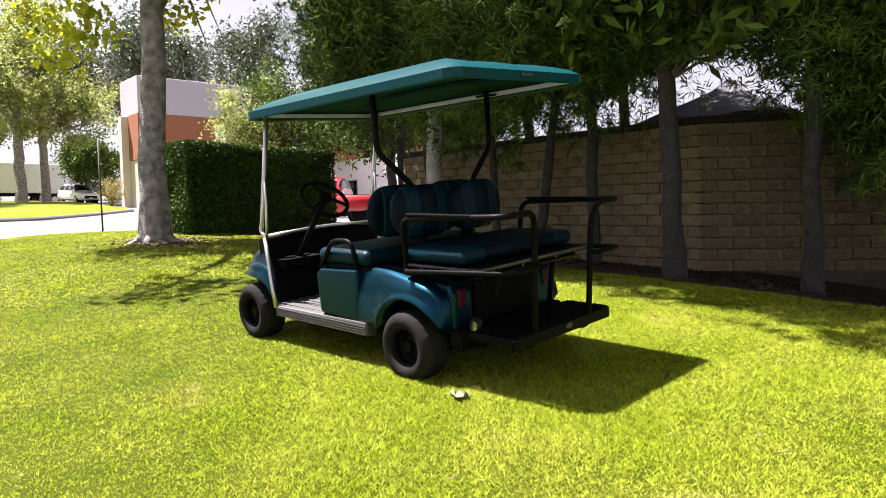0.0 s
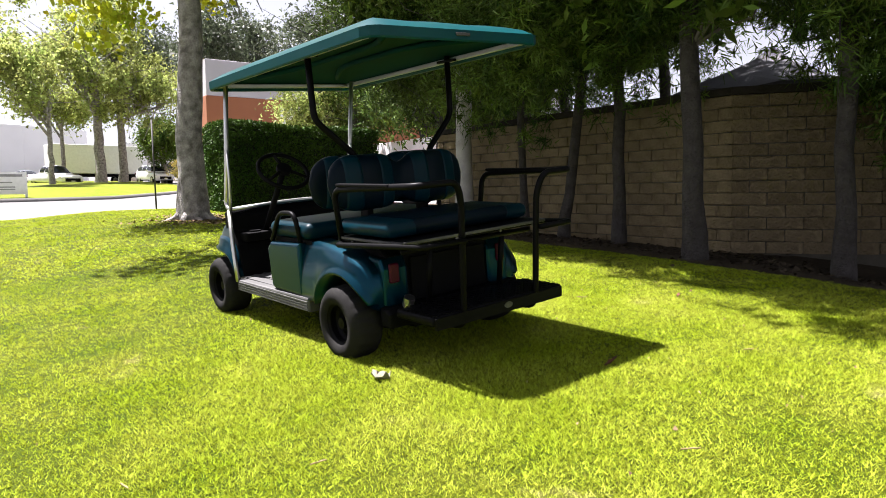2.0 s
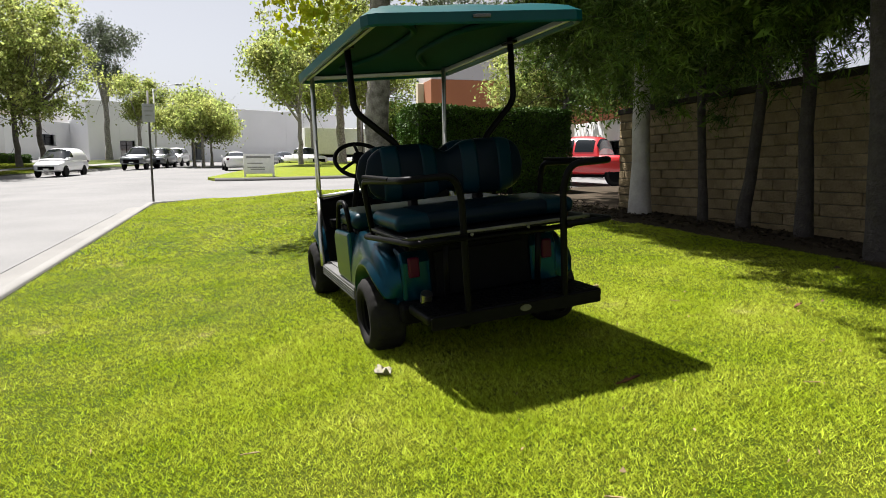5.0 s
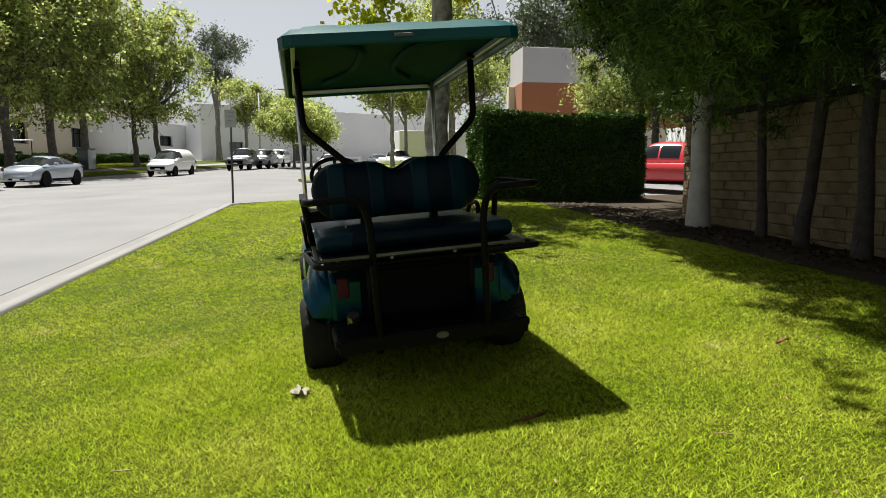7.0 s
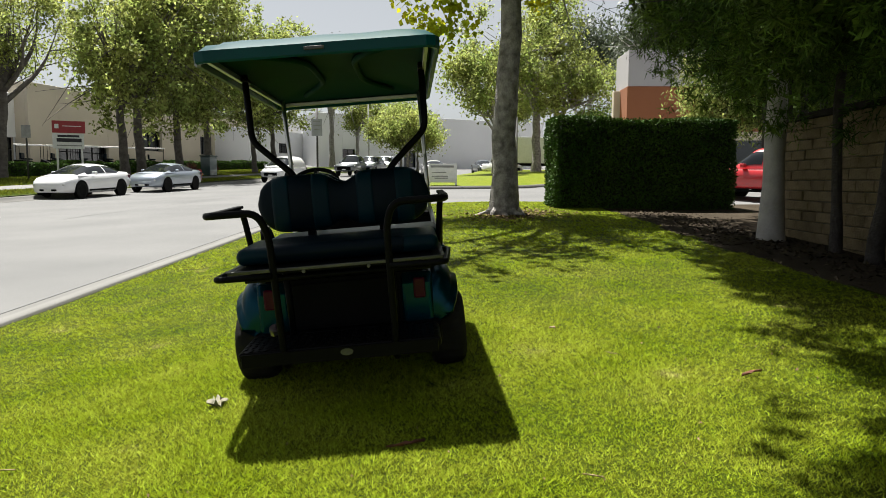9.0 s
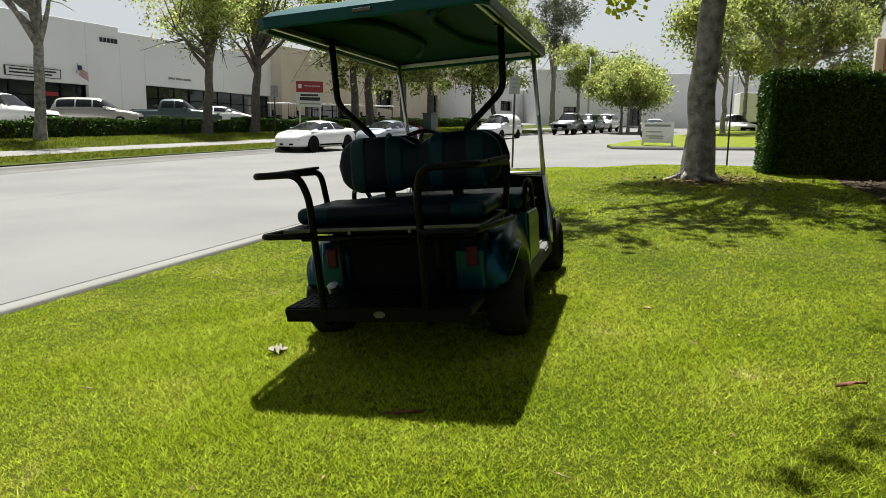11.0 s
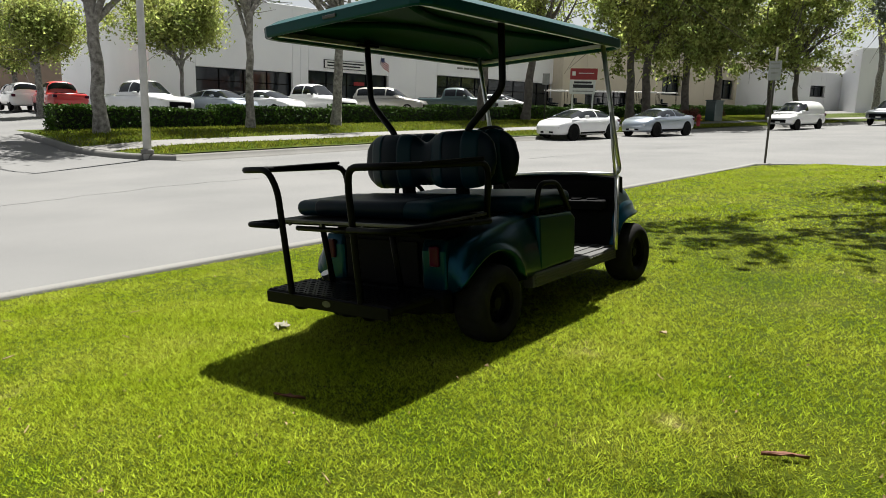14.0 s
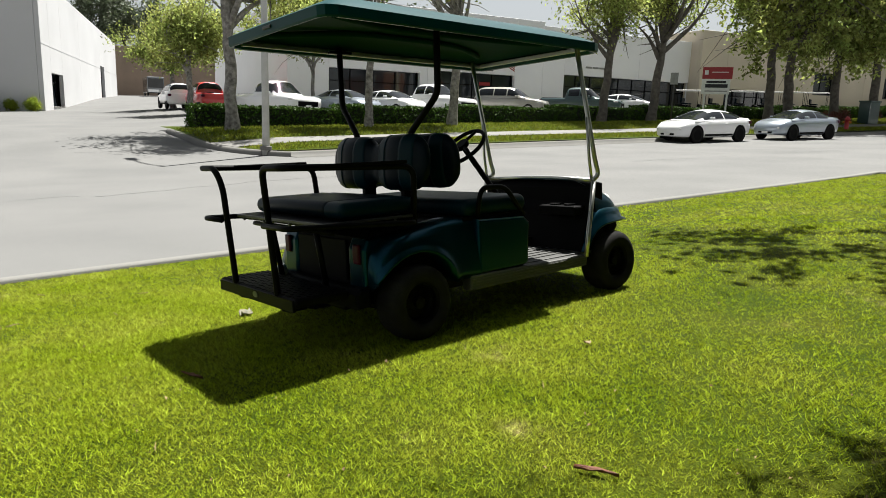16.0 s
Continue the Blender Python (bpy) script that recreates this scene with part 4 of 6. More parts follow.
def leaf_arrays(centres, length, width, droop=0.3, away=None, small=False):
    """A small quad for each centre, turned at random, or standing out from the twig tips in away; small or narrow leaves are triangles."""
    n = len(centres)
    d = RNG.normal(size=(n, 3))
    if away is not None:
        out = centres - away
        d = d * 0.45 + out / (np.linalg.norm(out, axis=1)[:, None] + 1e-6)
    d[:, 2] -= droop
    d /= np.linalg.norm(d, axis=1)[:, None]
    s = np.cross(d, RNG.normal(size=(n, 3)))
    s /= np.linalg.norm(s, axis=1)[:, None] + 1e-9
    k = RNG.uniform(0.65, 1.3, (n, 1))
    a = centres - d * length * 0.5 * k
    b = centres + d * length * 0.5 * k
    w = s * width * 0.5 * k
    if small or away is not None:
        return np.stack([a + w, b, a - w], 1).reshape(-1, 3), np.arange(3 * n).reshape(-1, 3)
    verts = np.stack([a, centres + w, b, centres - w], 1).reshape(-1, 3)
    faces = np.arange(4 * n).reshape(-1, 4)
    return verts, faces


def cloud(centre, size, clumps, per, spread, rng=RNG, lower=-1.0, hollow=0.45, lobes=0):
    """Points in clumps through an uneven ellipsoid."""
    d = rng.normal(size=(clumps * 3, 3))
    d /= np.linalg.norm(d, axis=1)[:, None]
    d = d[d[:, 2] > lower][:clumps]
    r = hollow + (1 - hollow) * rng.uniform(0, 1, (len(d), 1)) ** 0.6
    c = np.asarray(centre) + d * r * np.asarray(size) * rng.uniform(0.75, 1.15, (len(d), 1))
    if lobes:
        # the crown breaks up into uneven lobes, with gaps between them
        w = rng.normal(size=(lobes, 3))
        w /= np.linalg.norm(w, axis=1)[:, None]
        w[:, 2] = np.maximum(w[:, 2], lower * 0.8)
        at = w * rng.uniform(0.35, 0.8, (lobes, 1))
        big = rng.uniform(0.3, 0.55, (lobes, 1))
        k = rng.integers(0, lobes, len(d))
        c = np.asarray(centre) + (at[k] + d * r * big[k]) * np.asarray(size) * 1.05
    p = np.repeat(c, per, 0) + rng.normal(size=(len(c) * per, 3)) * spread * rng.uniform(0.5, 1.3, (len(c), 1)).repeat(per, 0)
    return p, c


def limb(verts, faces, points, radii, seg=8):
    v, f, _, _ = tube_arrays(points, radii, seg)
    o = len(verts)
    verts += [tuple(p) for p in v]
    faces += [tuple(i + o for i in q) for q in f]


def wander(a, b, steps, amount, rng):
    a, b = Vector(a), Vector(b)
    out = []
    for k in range(steps + 1):
        t = k / steps
        w = amount * math.sin(math.pi * t)
        out.append(a.lerp(b, t) + Vector(rng.normal(size=3)) * w * 0.5)
    return out


def tree(name, base, height, trunk_r, crown, bark, leaf, label, seed, leaves=9000, leaf_size=(0.16, 0.1), lean=(0, 0), fork=0.45, clumps=120, spread=0.35, limbs=9, root=1.35, lower=-0.7, droop=0.3, hollow=0.35, group="", split=False, lobes=9, wobble=0.35, needles=False):
    """Tapered trunk with limbs and a crown of many leaves. crown: (dx, dy, z, rx, ry, rz) from the foot."""
    rng = np.random.default_rng(seed)
    x, y, z = base
    top = empty(name, pose(x, y, z))
    tagged(top, label, "tree", group)
    verts, faces = [], []
    cz, cr = crown[2], crown[3:]
    tip = Vector((lean[0], lean[1], height * fork))
    tp = wander((0, 0, -0.5), tip, 9, trunk_r * wobble, rng)
    tp[0], tp[1] = Vector((0, 0, -0.5)), Vector((lean[0] * 0.05, lean[1] * 0.05, height * fork * 0.06))
    rad = [trunk_r * (root if k == 0 else 1.12 if k == 1 else 1 - 0.32 * k / 9) for k in range(10)]
    limb(verts, faces, tp, rad, 14)
    pts, cl = cloud((crown[0], crown[1], cz), cr, clumps, max(1, leaves // clumps), spread, rng, lower, hollow, lobes)
    pick = cl[rng.choice(len(cl), min(limbs, len(cl)), replace=False)]
    if split:
        raw("trunk", verts, faces, bark, top, smooth=True)
    for k, c in enumerate(pick):
        if split:
            verts, faces = [], []
        start = tp[-1 - (k % 3)] if k % 2 else tp[-1]
        mid = Vector(start).lerp(Vector(c), 0.5) + Vector(rng.normal(size=3)) * 0.25
        path = rounded([start, mid, c], 1.0, 4)
        n = len(path)
        limb(verts, faces, path, [trunk_r * 0.5 * (1 - 0.85 * i / (n - 1)) for i in range(n)], 7)
        for _ in range(3):
            s = path[rng.integers(2, n)]
            e = Vector(s) + Vector(rng.normal(size=3)) * max(cr) * 0.3 + Vector((0, 0, 0.2))
            limb(verts, faces, [s, Vector(s).lerp(e, 0.5) + Vector(rng.normal(size=3)) * 0.08, e], [trunk_r * 0.14, trunk_r * 0.09, trunk_r * 0.03], 5)
        if split:
            raw("limb", verts, faces, bark, top, smooth=True)
    if not split:
        raw("trunk", verts, faces, bark, top, smooth=True)
    v, f = leaf_arrays(pts, leaf_size[0], leaf_size[1], droop, np.repeat(cl, len(pts) // len(cl), 0) if needles else None, name not in ("sycamore", "pale_trunk_tree"))
    raw("crown", v, f, leaf, top)
    return top


def hedge(name, corners, z0, z1, leaves, label, leaf_size=(0.06, 0.035), mat=None, wobble=0.05):
    """A clipped hedge over a four-sided plan, its skin of many leaves round a core coloured dark for inner shade."""
    top = empty(name, pose(*corners[0], z0))
    tagged(top, label, "hedge")
    ox, oy = corners[0]
    q = [Vector((cx - ox, cy - oy)) for cx, cy in corners]
    h = z1 - z0
    c = sum(q, Vector((0, 0))) / 4
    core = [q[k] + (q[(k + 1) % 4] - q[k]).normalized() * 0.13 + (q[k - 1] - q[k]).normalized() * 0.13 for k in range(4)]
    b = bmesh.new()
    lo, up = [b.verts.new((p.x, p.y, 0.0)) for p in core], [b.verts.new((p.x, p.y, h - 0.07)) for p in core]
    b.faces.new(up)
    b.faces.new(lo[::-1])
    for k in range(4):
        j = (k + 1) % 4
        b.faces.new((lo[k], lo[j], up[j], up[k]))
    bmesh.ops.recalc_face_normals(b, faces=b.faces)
    part("core", b, HEDGE_CORE, top, "solid core coloured dark for the shade inside the hedge")
    areas = [(q[(k + 1) % 4] - q[k]).length * h for k in range(4)] + [abs((q[1] - q[0]).cross(q[3] - q[0]))]
    tot = sum(areas)
    pts = []
    for k in range(5):
        n = int(leaves * areas[k] / tot)
        s, t = RNG.uniform(size=n), RNG.uniform(size=n)
        if k < 4:
            a, bb = q[k], q[(k + 1) % 4]
            p = np.stack([a.x + (bb.x - a.x) * s, a.y + (bb.y - a.y) * s, t * h], 1)
            d = (bb - a).normalized()
            nrm = np.array([d.y, -d.x, 0])
            if Vector((nrm[0], nrm[1])).dot((a + bb) / 2 - c) < 0:
                nrm = -nrm
        else:
            p = np.stack([(q[0].x * (1 - s) + q[1].x * s) * (1 - t) + (q[3].x * (1 - s) + q[2].x * s) * t, (q[0].y * (1 - s) + q[1].y * s) * (1 - t) + (q[3].y * (1 - s) + q[2].y * s) * t, np.full(n, h)], 1)
            nrm = np.array([0, 0, 1])
        bump = np.sin(p[:, 0] * 2.3 + p[:, 2] * 1.7) * np.sin(p[:, 1] * 2.1 + p[:, 2] * 2.6) * wobble
        pts.append(p + nrm * (bump - RNG.uniform(0, 0.09, n))[:, None])
    v, f = leaf_arrays(np.concatenate(pts), *leaf_size, 0.1, small=True)
    raw("foliage", v, f, mat or LEAF_HEDGE, top)
    return top


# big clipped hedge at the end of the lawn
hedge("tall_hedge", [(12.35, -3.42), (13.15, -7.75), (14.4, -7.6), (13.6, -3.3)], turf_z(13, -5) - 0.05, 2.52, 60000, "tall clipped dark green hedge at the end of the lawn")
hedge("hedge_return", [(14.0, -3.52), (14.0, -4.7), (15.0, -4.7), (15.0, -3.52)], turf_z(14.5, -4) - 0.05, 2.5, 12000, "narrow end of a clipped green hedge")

FERN = "fern pine with a rough brown trunk and dense dark needle-like foliage"


def fern_pine(x, y, seed, r=0.1, lean=(0, 0), low=1.9, width=1.5, leaves=15000, height=7.5, reach=None, skirt=None):
    g = "row of fern pines along the wall"
    z = turf_z(x, y)
    ob = tree("fern_pine", (x, y, z), height, r, (lean[0], lean[1] + 0.5, low + 2.35, width * 1.08, width * 1.08, 2.7), BARK_PINE, LEAF_PINE, FERN, seed, leaves=int(leaves * 1.5), leaf_size=(0.12, 0.018), lean=lean, fork=0.62, clumps=leaves // 30, spread=0.08, limbs=26, root=1.5, lower=-0.9, droop=0.25, hollow=0.2, group=g, lobes=20, needles=True)
    # the shaded inside of the crown: broad dark sprays on the inner twigs
    inner, _ = cloud((lean[0], lean[1] + 0.5, low + 2.6), (width * 0.85, width * 0.85, 2.35), 260, 26, 0.15, np.random.default_rng(seed + 900), -0.85, 0.05)
    v, f = leaf_arrays(inner, 0.22, 0.075, 0.2)
    raw("inner_sprays", v, f, LEAF_PINE, ob)
    if skirt:
        # low drooping twigs round the trunk
        pts, cl = cloud((skirt[1], skirt[2], low + 1.5), (width * 0.95, width * 0.85, 0.95), skirt[0], 44, 0.1, np.random.default_rng(seed + 700), -1.0, 0.1)
        v, f = leaf_arrays(pts, 0.13, 0.022, 0.35, np.repeat(cl, 44, 0))
        raw("low_sprays", v, f, LEAF_PINE, ob)
        for c in cl[:9]:
            verts, faces = [], []
            limb(verts, faces, wander((lean[0] * 0.4, lean[1] * 0.4, low + 0.5), tuple(c), 5, 0.12, np.random.default_rng(seed + 800)), [0.022, 0.018, 0.014, 0.011, 0.008, 0.004], 5)
            raw("twig", verts, faces, BARK_STREET, ob, smooth=True)
    if reach:
        # spray and limb added high above the view to cast shade on the lawn
        dx, dy, h = reach
        pts, cl = cloud((dx, dy, h), (1.45, 0.65, 0.3), 150, 46, 0.085, np.random.default_rng(seed + 500), -1.0, 0.1)
        v, f = leaf_arrays(pts, 0.14, 0.026, 0.3, np.repeat(cl, 46, 0))
        raw("overhanging_spray", v, f, LEAF_PINE, ob)
        verts, faces = [], []
        limb(verts, faces, rounded([(lean[0] * 0.8, lean[1] * 0.8, h - 1.3), (dx * 0.6, dy * 0.6, h - 0.3), (dx, dy, h)], 0.8, 4), [r * 0.45 * (1 - 0.1 * k) for k in range(7)], 6)
        raw("overhanging_limb", verts, faces, BARK_PINE, ob, smooth=True)
    return ob


fern_pine(1.66, -4.9, 11, 0.118, (0.14, 0.05), 1.75, 1.75, 52000, reach=(0.15, 2.4, 5.5), skirt=(300, -0.5, -0.35))
fern_pine(3.38, -5.7, 12, 0.088, (0.05, 0.0), 1.75, 1.6, 42000, reach=(0.9, 2.7, 5.0), skirt=(130, -0.2, 0.0))
fern_pine(4.51, -5.78, 13, 0.08, (-0.8, 0.1), 1.75, 1.6, 46000, reach=(0.2, 2.7, 4.9))
fern_pine(5.4, -5.85, 14, 0.065, (0.15, 0.0), 1.7, 1.5, 40000, reach=(0.9, 2.6, 5.4))
fern_pine(0.34, -5.35, 15, 0.095, (-0.05, 0.1), 1.75, 1.7, 44000, reach=(0.2, 3.6, 5.5), skirt=(200, -0.2, -0.2))
fern_pine(7.6, -6.3, 17, 0.09, (0.1, 0.1), 1.8, 1.7, 30000, reach=(1.6, 4.2, 5.2))
fern_pine(10.5, -8.0, 18, 0.08, (0.1, 0.1), 2.1, 2.2, 22000)
fern_pine(12.3, -9.3, 19, 0.09, (0.1, 0.1), 2.2, 2.4, 22000)
# unseen pines, added and thickened to keep sky light off the wall's turned face
fern_pine(-1.6, -6.6, 221, 0.1, (0.1, 0.1), 0.8, 1.9, 26000, skirt=(320, 0.2, 0.3))
fern_pine(-0.5, -7.5, 229, 0.1, (0.1, 0.1), 1.0, 1.8, 26000, skirt=(300, 0.1, 0.3))
fern_pine(-3.4, -7.2, 222, 0.11, (0.1, 0.1), 1.1, 1.9, 18000, skirt=(260, 0.1, 0.3))
fern_pine(-5.2, -7.4, 223, 0.11, (0.1, 0.1), 1.9, 2.0, 18000)
fern_pine(4.6, -8.4, 225, 0.11, (0.1, 0.1), 2.2, 2.0, 26000)
fern_pine(7.8, -8.2, 226, 0.11, (0.1, 0.1), 2.0, 2.0, 26000)
fern_pine(6.2, -7.7, 228, 0.11, (0.1, 0.1), 1.7, 2.0, 26000)
# smooth pale trunk in the row
z = turf_z(6.75, -5.65)
tree("pale_trunk_tree", (6.75, -5.66, z), 9, 0.155, (0.1, 0.5, 4.9, 2.5, 2.2, 2.9), BARK_PALE, LEAF_PINE, "tree with a smooth pale grey trunk and dark foliage", 21, leaves=28000, leaf_size=(0.16, 0.045), lean=(0.0, 0.0), fork=0.6, clumps=260, spread=0.26, limbs=14, root=1.5, hollow=0.15, wobble=0.08)
# sycamore on the lawn
x, y = 10.6, -2.12
z = turf_z(x, y)
syc = tree("sycamore", (x, y, z), 11, 0.265, (0.2, 0.3, 6.9, 3.4, 3.4, 2.6), BARK_SYC, LEAF_SYC, "large sycamore with mottled grey bark and bright spring leaves", 31, leaves=9000, leaf_size=(0.15, 0.13), lean=(-0.05, -0.12), fork=0.5, clumps=150, spread=0.3, limbs=14, lobes=14, split=True, root=1.3, lower=-0.75)
# long limbs over the lawn
verts, faces = [], []
spray = []
for k, (dx, dy, h) in enumerate(((-4.2, 2.3, 6.2), (-3.2, 3.3, 6.6), (-2.2, 1.6, 6.4), (-3.6, 1.0, 5.9), (1.6, 1.4, 6.2))):
    path = rounded([(-0.02, 0.1, 4.6 + 0.1 * k), (dx * 0.5, dy * 0.5, h - 0.5), (dx, dy, h)], 1.0, 4)
    limb(verts, faces, path, [0.11 * (1 - 0.8 * i / (len(path) - 1)) for i in range(len(path))], 7)
    p, _ = cloud((dx, dy, h), (0.95, 0.8, 0.4), 15, 20, 0.2, np.random.default_rng(60 + k), -1.0, 0.2)
    spray.append(p)
raw("long_limbs", verts, faces, BARK_SYC, syc, smooth=True)
v, f = leaf_arrays(np.concatenate(spray), 0.16, 0.14, 0.3)
raw("outer_sprays", v, f, LEAF_SYC, syc)
# low sunlit sprays of young leaves
pts, _ = cloud((-0.2, 1.35, 4.0), (0.5, 0.75, 1.1), 26, 26, 0.14, np.random.default_rng(5))
p2, _ = cloud((0.2, -0.9, 4.6), (0.6, 0.6, 0.7), 14, 22, 0.14, np.random.default_rng(6))
v, f = leaf_arrays(np.concatenate([pts, p2]), 0.13, 0.11, 0.3)
raw("low_sprays", v, f, LEAF_YELLOW, syc)["label"] = "yellow-green young leaves"
# roots and litter ring
for k in range(9):
    verts, faces = [], []
    a = 2 * math.pi * k / 9 + 0.3
    r = 0.45 + 0.1 * (k % 3)
    limb(verts, faces, [(0.2 * math.cos(a), 0.2 * math.sin(a), 0.14), (0.34 * math.cos(a), 0.34 * math.sin(a), 0.03), (r * math.cos(a + 0.15), r * math.sin(a + 0.15), -0.03)], [0.09, 0.06, 0.015], 7)
    raw("root", verts, faces, BARK_SYC, syc, smooth=True)


def far_tree(x, y, z, h, crown, seed, label, leaf=LEAF_STREET, r=0.2, n=7000, size=(0.3, 0.22), bark=BARK_SYC, name="street_tree", **kw):
    return tree(name, (x, y, z), h, r, crown, bark, leaf, label, seed, leaves=n, leaf_size=size, **{"clumps": 110, "spread": 0.42, "limbs": 10, **kw})


VERGE = "trees on the verge across the street"
for x, y, h, r, crown, seed, n in (
    (7.1, 21.0, 9.0, 0.24, (0, 0, 6.6, 2.8, 2.8, 2.6), 41, 5200),
    (12.7, 21.0, 8.5, 0.17, (-0.3, 0, 6.8, 2.0, 2.0, 2.4), 42, 2400),
    (16.9, 21.0, 9.0, 0.22, (0.2, 0, 7.6, 2.4, 2.2, 2.4), 43, 2800),
    (26.6, 21.0, 10.0, 0.25, (0, 0, 7.4, 3.4, 3.0, 3.0), 44, 5000),
    (30.4, 20.8, 10.0, 0.27, (0.6, 0, 7.4, 3.4, 3.0, 3.2), 45, 5600),
    (38.0, 18.3, 12.0, 0.28, (0.0, 0, 7.8, 4.8, 4.0, 5.6), 46, 17000),
    (39.6, 18.0, 12.0, 0.3, (1.2, -0.3, 8.0, 4.6, 4.0, 5.8), 47, 17000),
    (43.5, 17.2, 13.0, 0.28, (0, 0, 8.0, 4.8, 4.2, 6.0), 48, 19000),
    (47.5, 16.6, 13.0, 0.3, (0, 0, 8.2, 4.8, 4.2, 6.2), 49, 19000),
    (53.5, 15.0, 12.0, 0.22, (0, 0, 8.0, 4.6, 3.8, 5.6), 50, 17000),
    (59.0, 14.6, 11.0, 0.24, (0, 0, 7.6, 4.4, 3.8, 5.0), 51, 15000),
):
    far_tree(x, y, bank_z(x, y), h, crown, seed, "street tree with mottled grey trunk and thin olive-green crown", n=int(n * (0.8 if x > 35 else 1.9)), r=r, size=(0.24, 0.17) if x > 35 else (0.15, 0.11), bark=BARK_STREET if x > 20 else BARK_SYC, group=VERGE, fork=0.42 if x > 20 else 0.5, lower=-0.95, hollow=0.25, spread=0.36 if x > 20 else 0.3, lobes=17 if x > 35 else 11, clumps=170 if x > 35 else 120, limbs=18, lean=((seed * 37 % 17) / 17 - 0.5, (seed * 53 % 13) / 13 - 0.5))
for x, y, h, crown, seed, leaf, n, r in (
    (15.05, 31.0, 6.0, (0, 0, 4.6, 2.9, 2.6, 2.0), 55, LEAF_STREET, 9000, 0.12),
    (10.3, 37.0, 6.0, (0, 0, 4.2, 2.2, 2.2, 2.0), 56, LEAF_STREET, 6000, 0.2),
    (11.8, 46.0, 6.0, (0, 0, 4.0, 3.0, 2.4, 2.0), 57, LEAF_STREET, 6000, 0.2),
):
    far_tree(x, y, ground_z(x, y), h, crown, seed, "round-crowned green tree in the car park", leaf, r, int(n * 2.2), (0.17, 0.105), group="car park trees", lobes=16, clumps=170, spread=0.36, hollow=0.15)
for x, y, h, crown, seed, leaf, n, r in (
    (57.0, -8.2, 15.0, (0, 0, 9.8, 5.2, 5.2, 7.4), 61, LEAF_STREET, 15000, 0.42),
    (59.0, -10.2, 14.0, (0, -0.5, 9.4, 4.8, 4.8, 7.0), 62, LEAF_STREET, 12000, 0.36),
    (52.0, -4.3, 10.0, (-0.6, 1.6, 6.8, 2.9, 2.6, 4.2), 63, LEAF_STREET, 6500, 0.2),
    (64.0, -6.5, 11.0, (0, 0, 7.0, 3.2, 3.0, 3.8), 64, LEAF_STREET, 7000, 0.2),
    (66.0, 3.5, 6.0, (0, 0, 4.3, 3.6, 3.2, 2.6), 65, LEAF_STREET, 11000, 0.15),
    (70.0, 4.5, 7.0, (0, 0, 4.8, 3.8, 3.6, 2.9), 66, LEAF_STREET, 12000, 0.15),
    (75.0, 3.0, 6.0, (0, 0, 4.4, 3.4, 3.2, 2.6), 67, LEAF_STREET, 10000, 0.15),
    (84.0, 11.0, 10.0, (0, 0, 7.0, 4.0, 4.0, 3.4), 68, LEAF_STREET, 9000, 0.25),
    (94.0, 16.0, 16.0, (0, 0, 12.0, 5.0, 5.0, 5.0), 69, LEAF_GUM, 9000, 0.4),
    (66.0, -15.2, 6.5, (0, 0, 3.6, 3.0, 3.0, 3.2), 70, LEAF_PINE, 11000, 0.3),
):
    far_tree(x, y, ground_z(x, y) + 0.3, h, crown, seed, "leafy green tree on the lawn beyond the driveway", leaf, r, int(n * 1.15), size=(0.23, 0.17), group="trees beyond the driveway", lobes=11, clumps=115, spread=0.46, hollow=0.2)
for x, y, seed in ((72, -22, 71), (78, -30, 72), (70, -34, 73), (84, -18, 74), (64, -42, 75), (58, -50, 76), (90, -27, 77)):
    far_tree(x, y, ground_z(x, y), 20, (0, 0, 14.5, 5.0, 5.0, 5.5), seed, "tall gum tree with an open grey-green crown", LEAF_GUM, 0.35, 7000, (0.42, 0.22), BARK_PALE, "gum_tree", fork=0.6, clumps=90, spread=0.8, group="gum trees behind the buildings")
for x, y, h, seed, leaf in ((30, -13.4, 7, 81, LEAF_STREET), (27, -14.5, 8, 82, LEAF_PINE), (25.5, -17.5, 7, 83, LEAF_PINE), (17.0, -12.5, 8, 84, LEAF_PINE), (13.5, -11.5, 8, 85, LEAF_PINE)):
    far_tree(x, y, ground_z(x, y), h, (0, 0, h * 0.58, 2.3, 2.3, h * 0.38), seed, "dense dark green tree beyond the hedge", leaf, 0.2, 14000, (0.2, 0.09), BARK_PINE, group="trees beyond the hedge", hollow=0.2)
for x, y, h, seed in ((22, 127, 19, 91), (26.5, 129, 20, 92), (31, 131, 19, 93), (37, 128, 17, 94), (52, 75, 12, 95), (60, 78, 13, 96)):
    far_tree(x, y, ground_z(x, y), h, (0, 0, h * 0.62, 3.6, 3.6, h * 0.33), seed, "dark tree behind the far buildings", LEAF_GUM, 0.3, 5000, (0.5, 0.3), BARK_PINE, group="trees behind the far buildings", spread=0.6)
# low clipped hedge before the car park, in lengths that follow the rise
x = 6.1
while x < 66:
    x1 = x + 6.04
    y0, y1 = 22.3 - bend(x), 22.3 - bend(x1)
    hedge("low_hedge", [(x, y0), (x1, y1), (x1, y1 + 1.1), (x, y0 + 1.1)], bank_z(x, y0) - 0.15, bank_z((x + x1) / 2, (y0 + y1) / 2) + 0.78, 6000, "low clipped dark hedge in front of the car park", (0.11, 0.07))
    x = x1 - 0.04


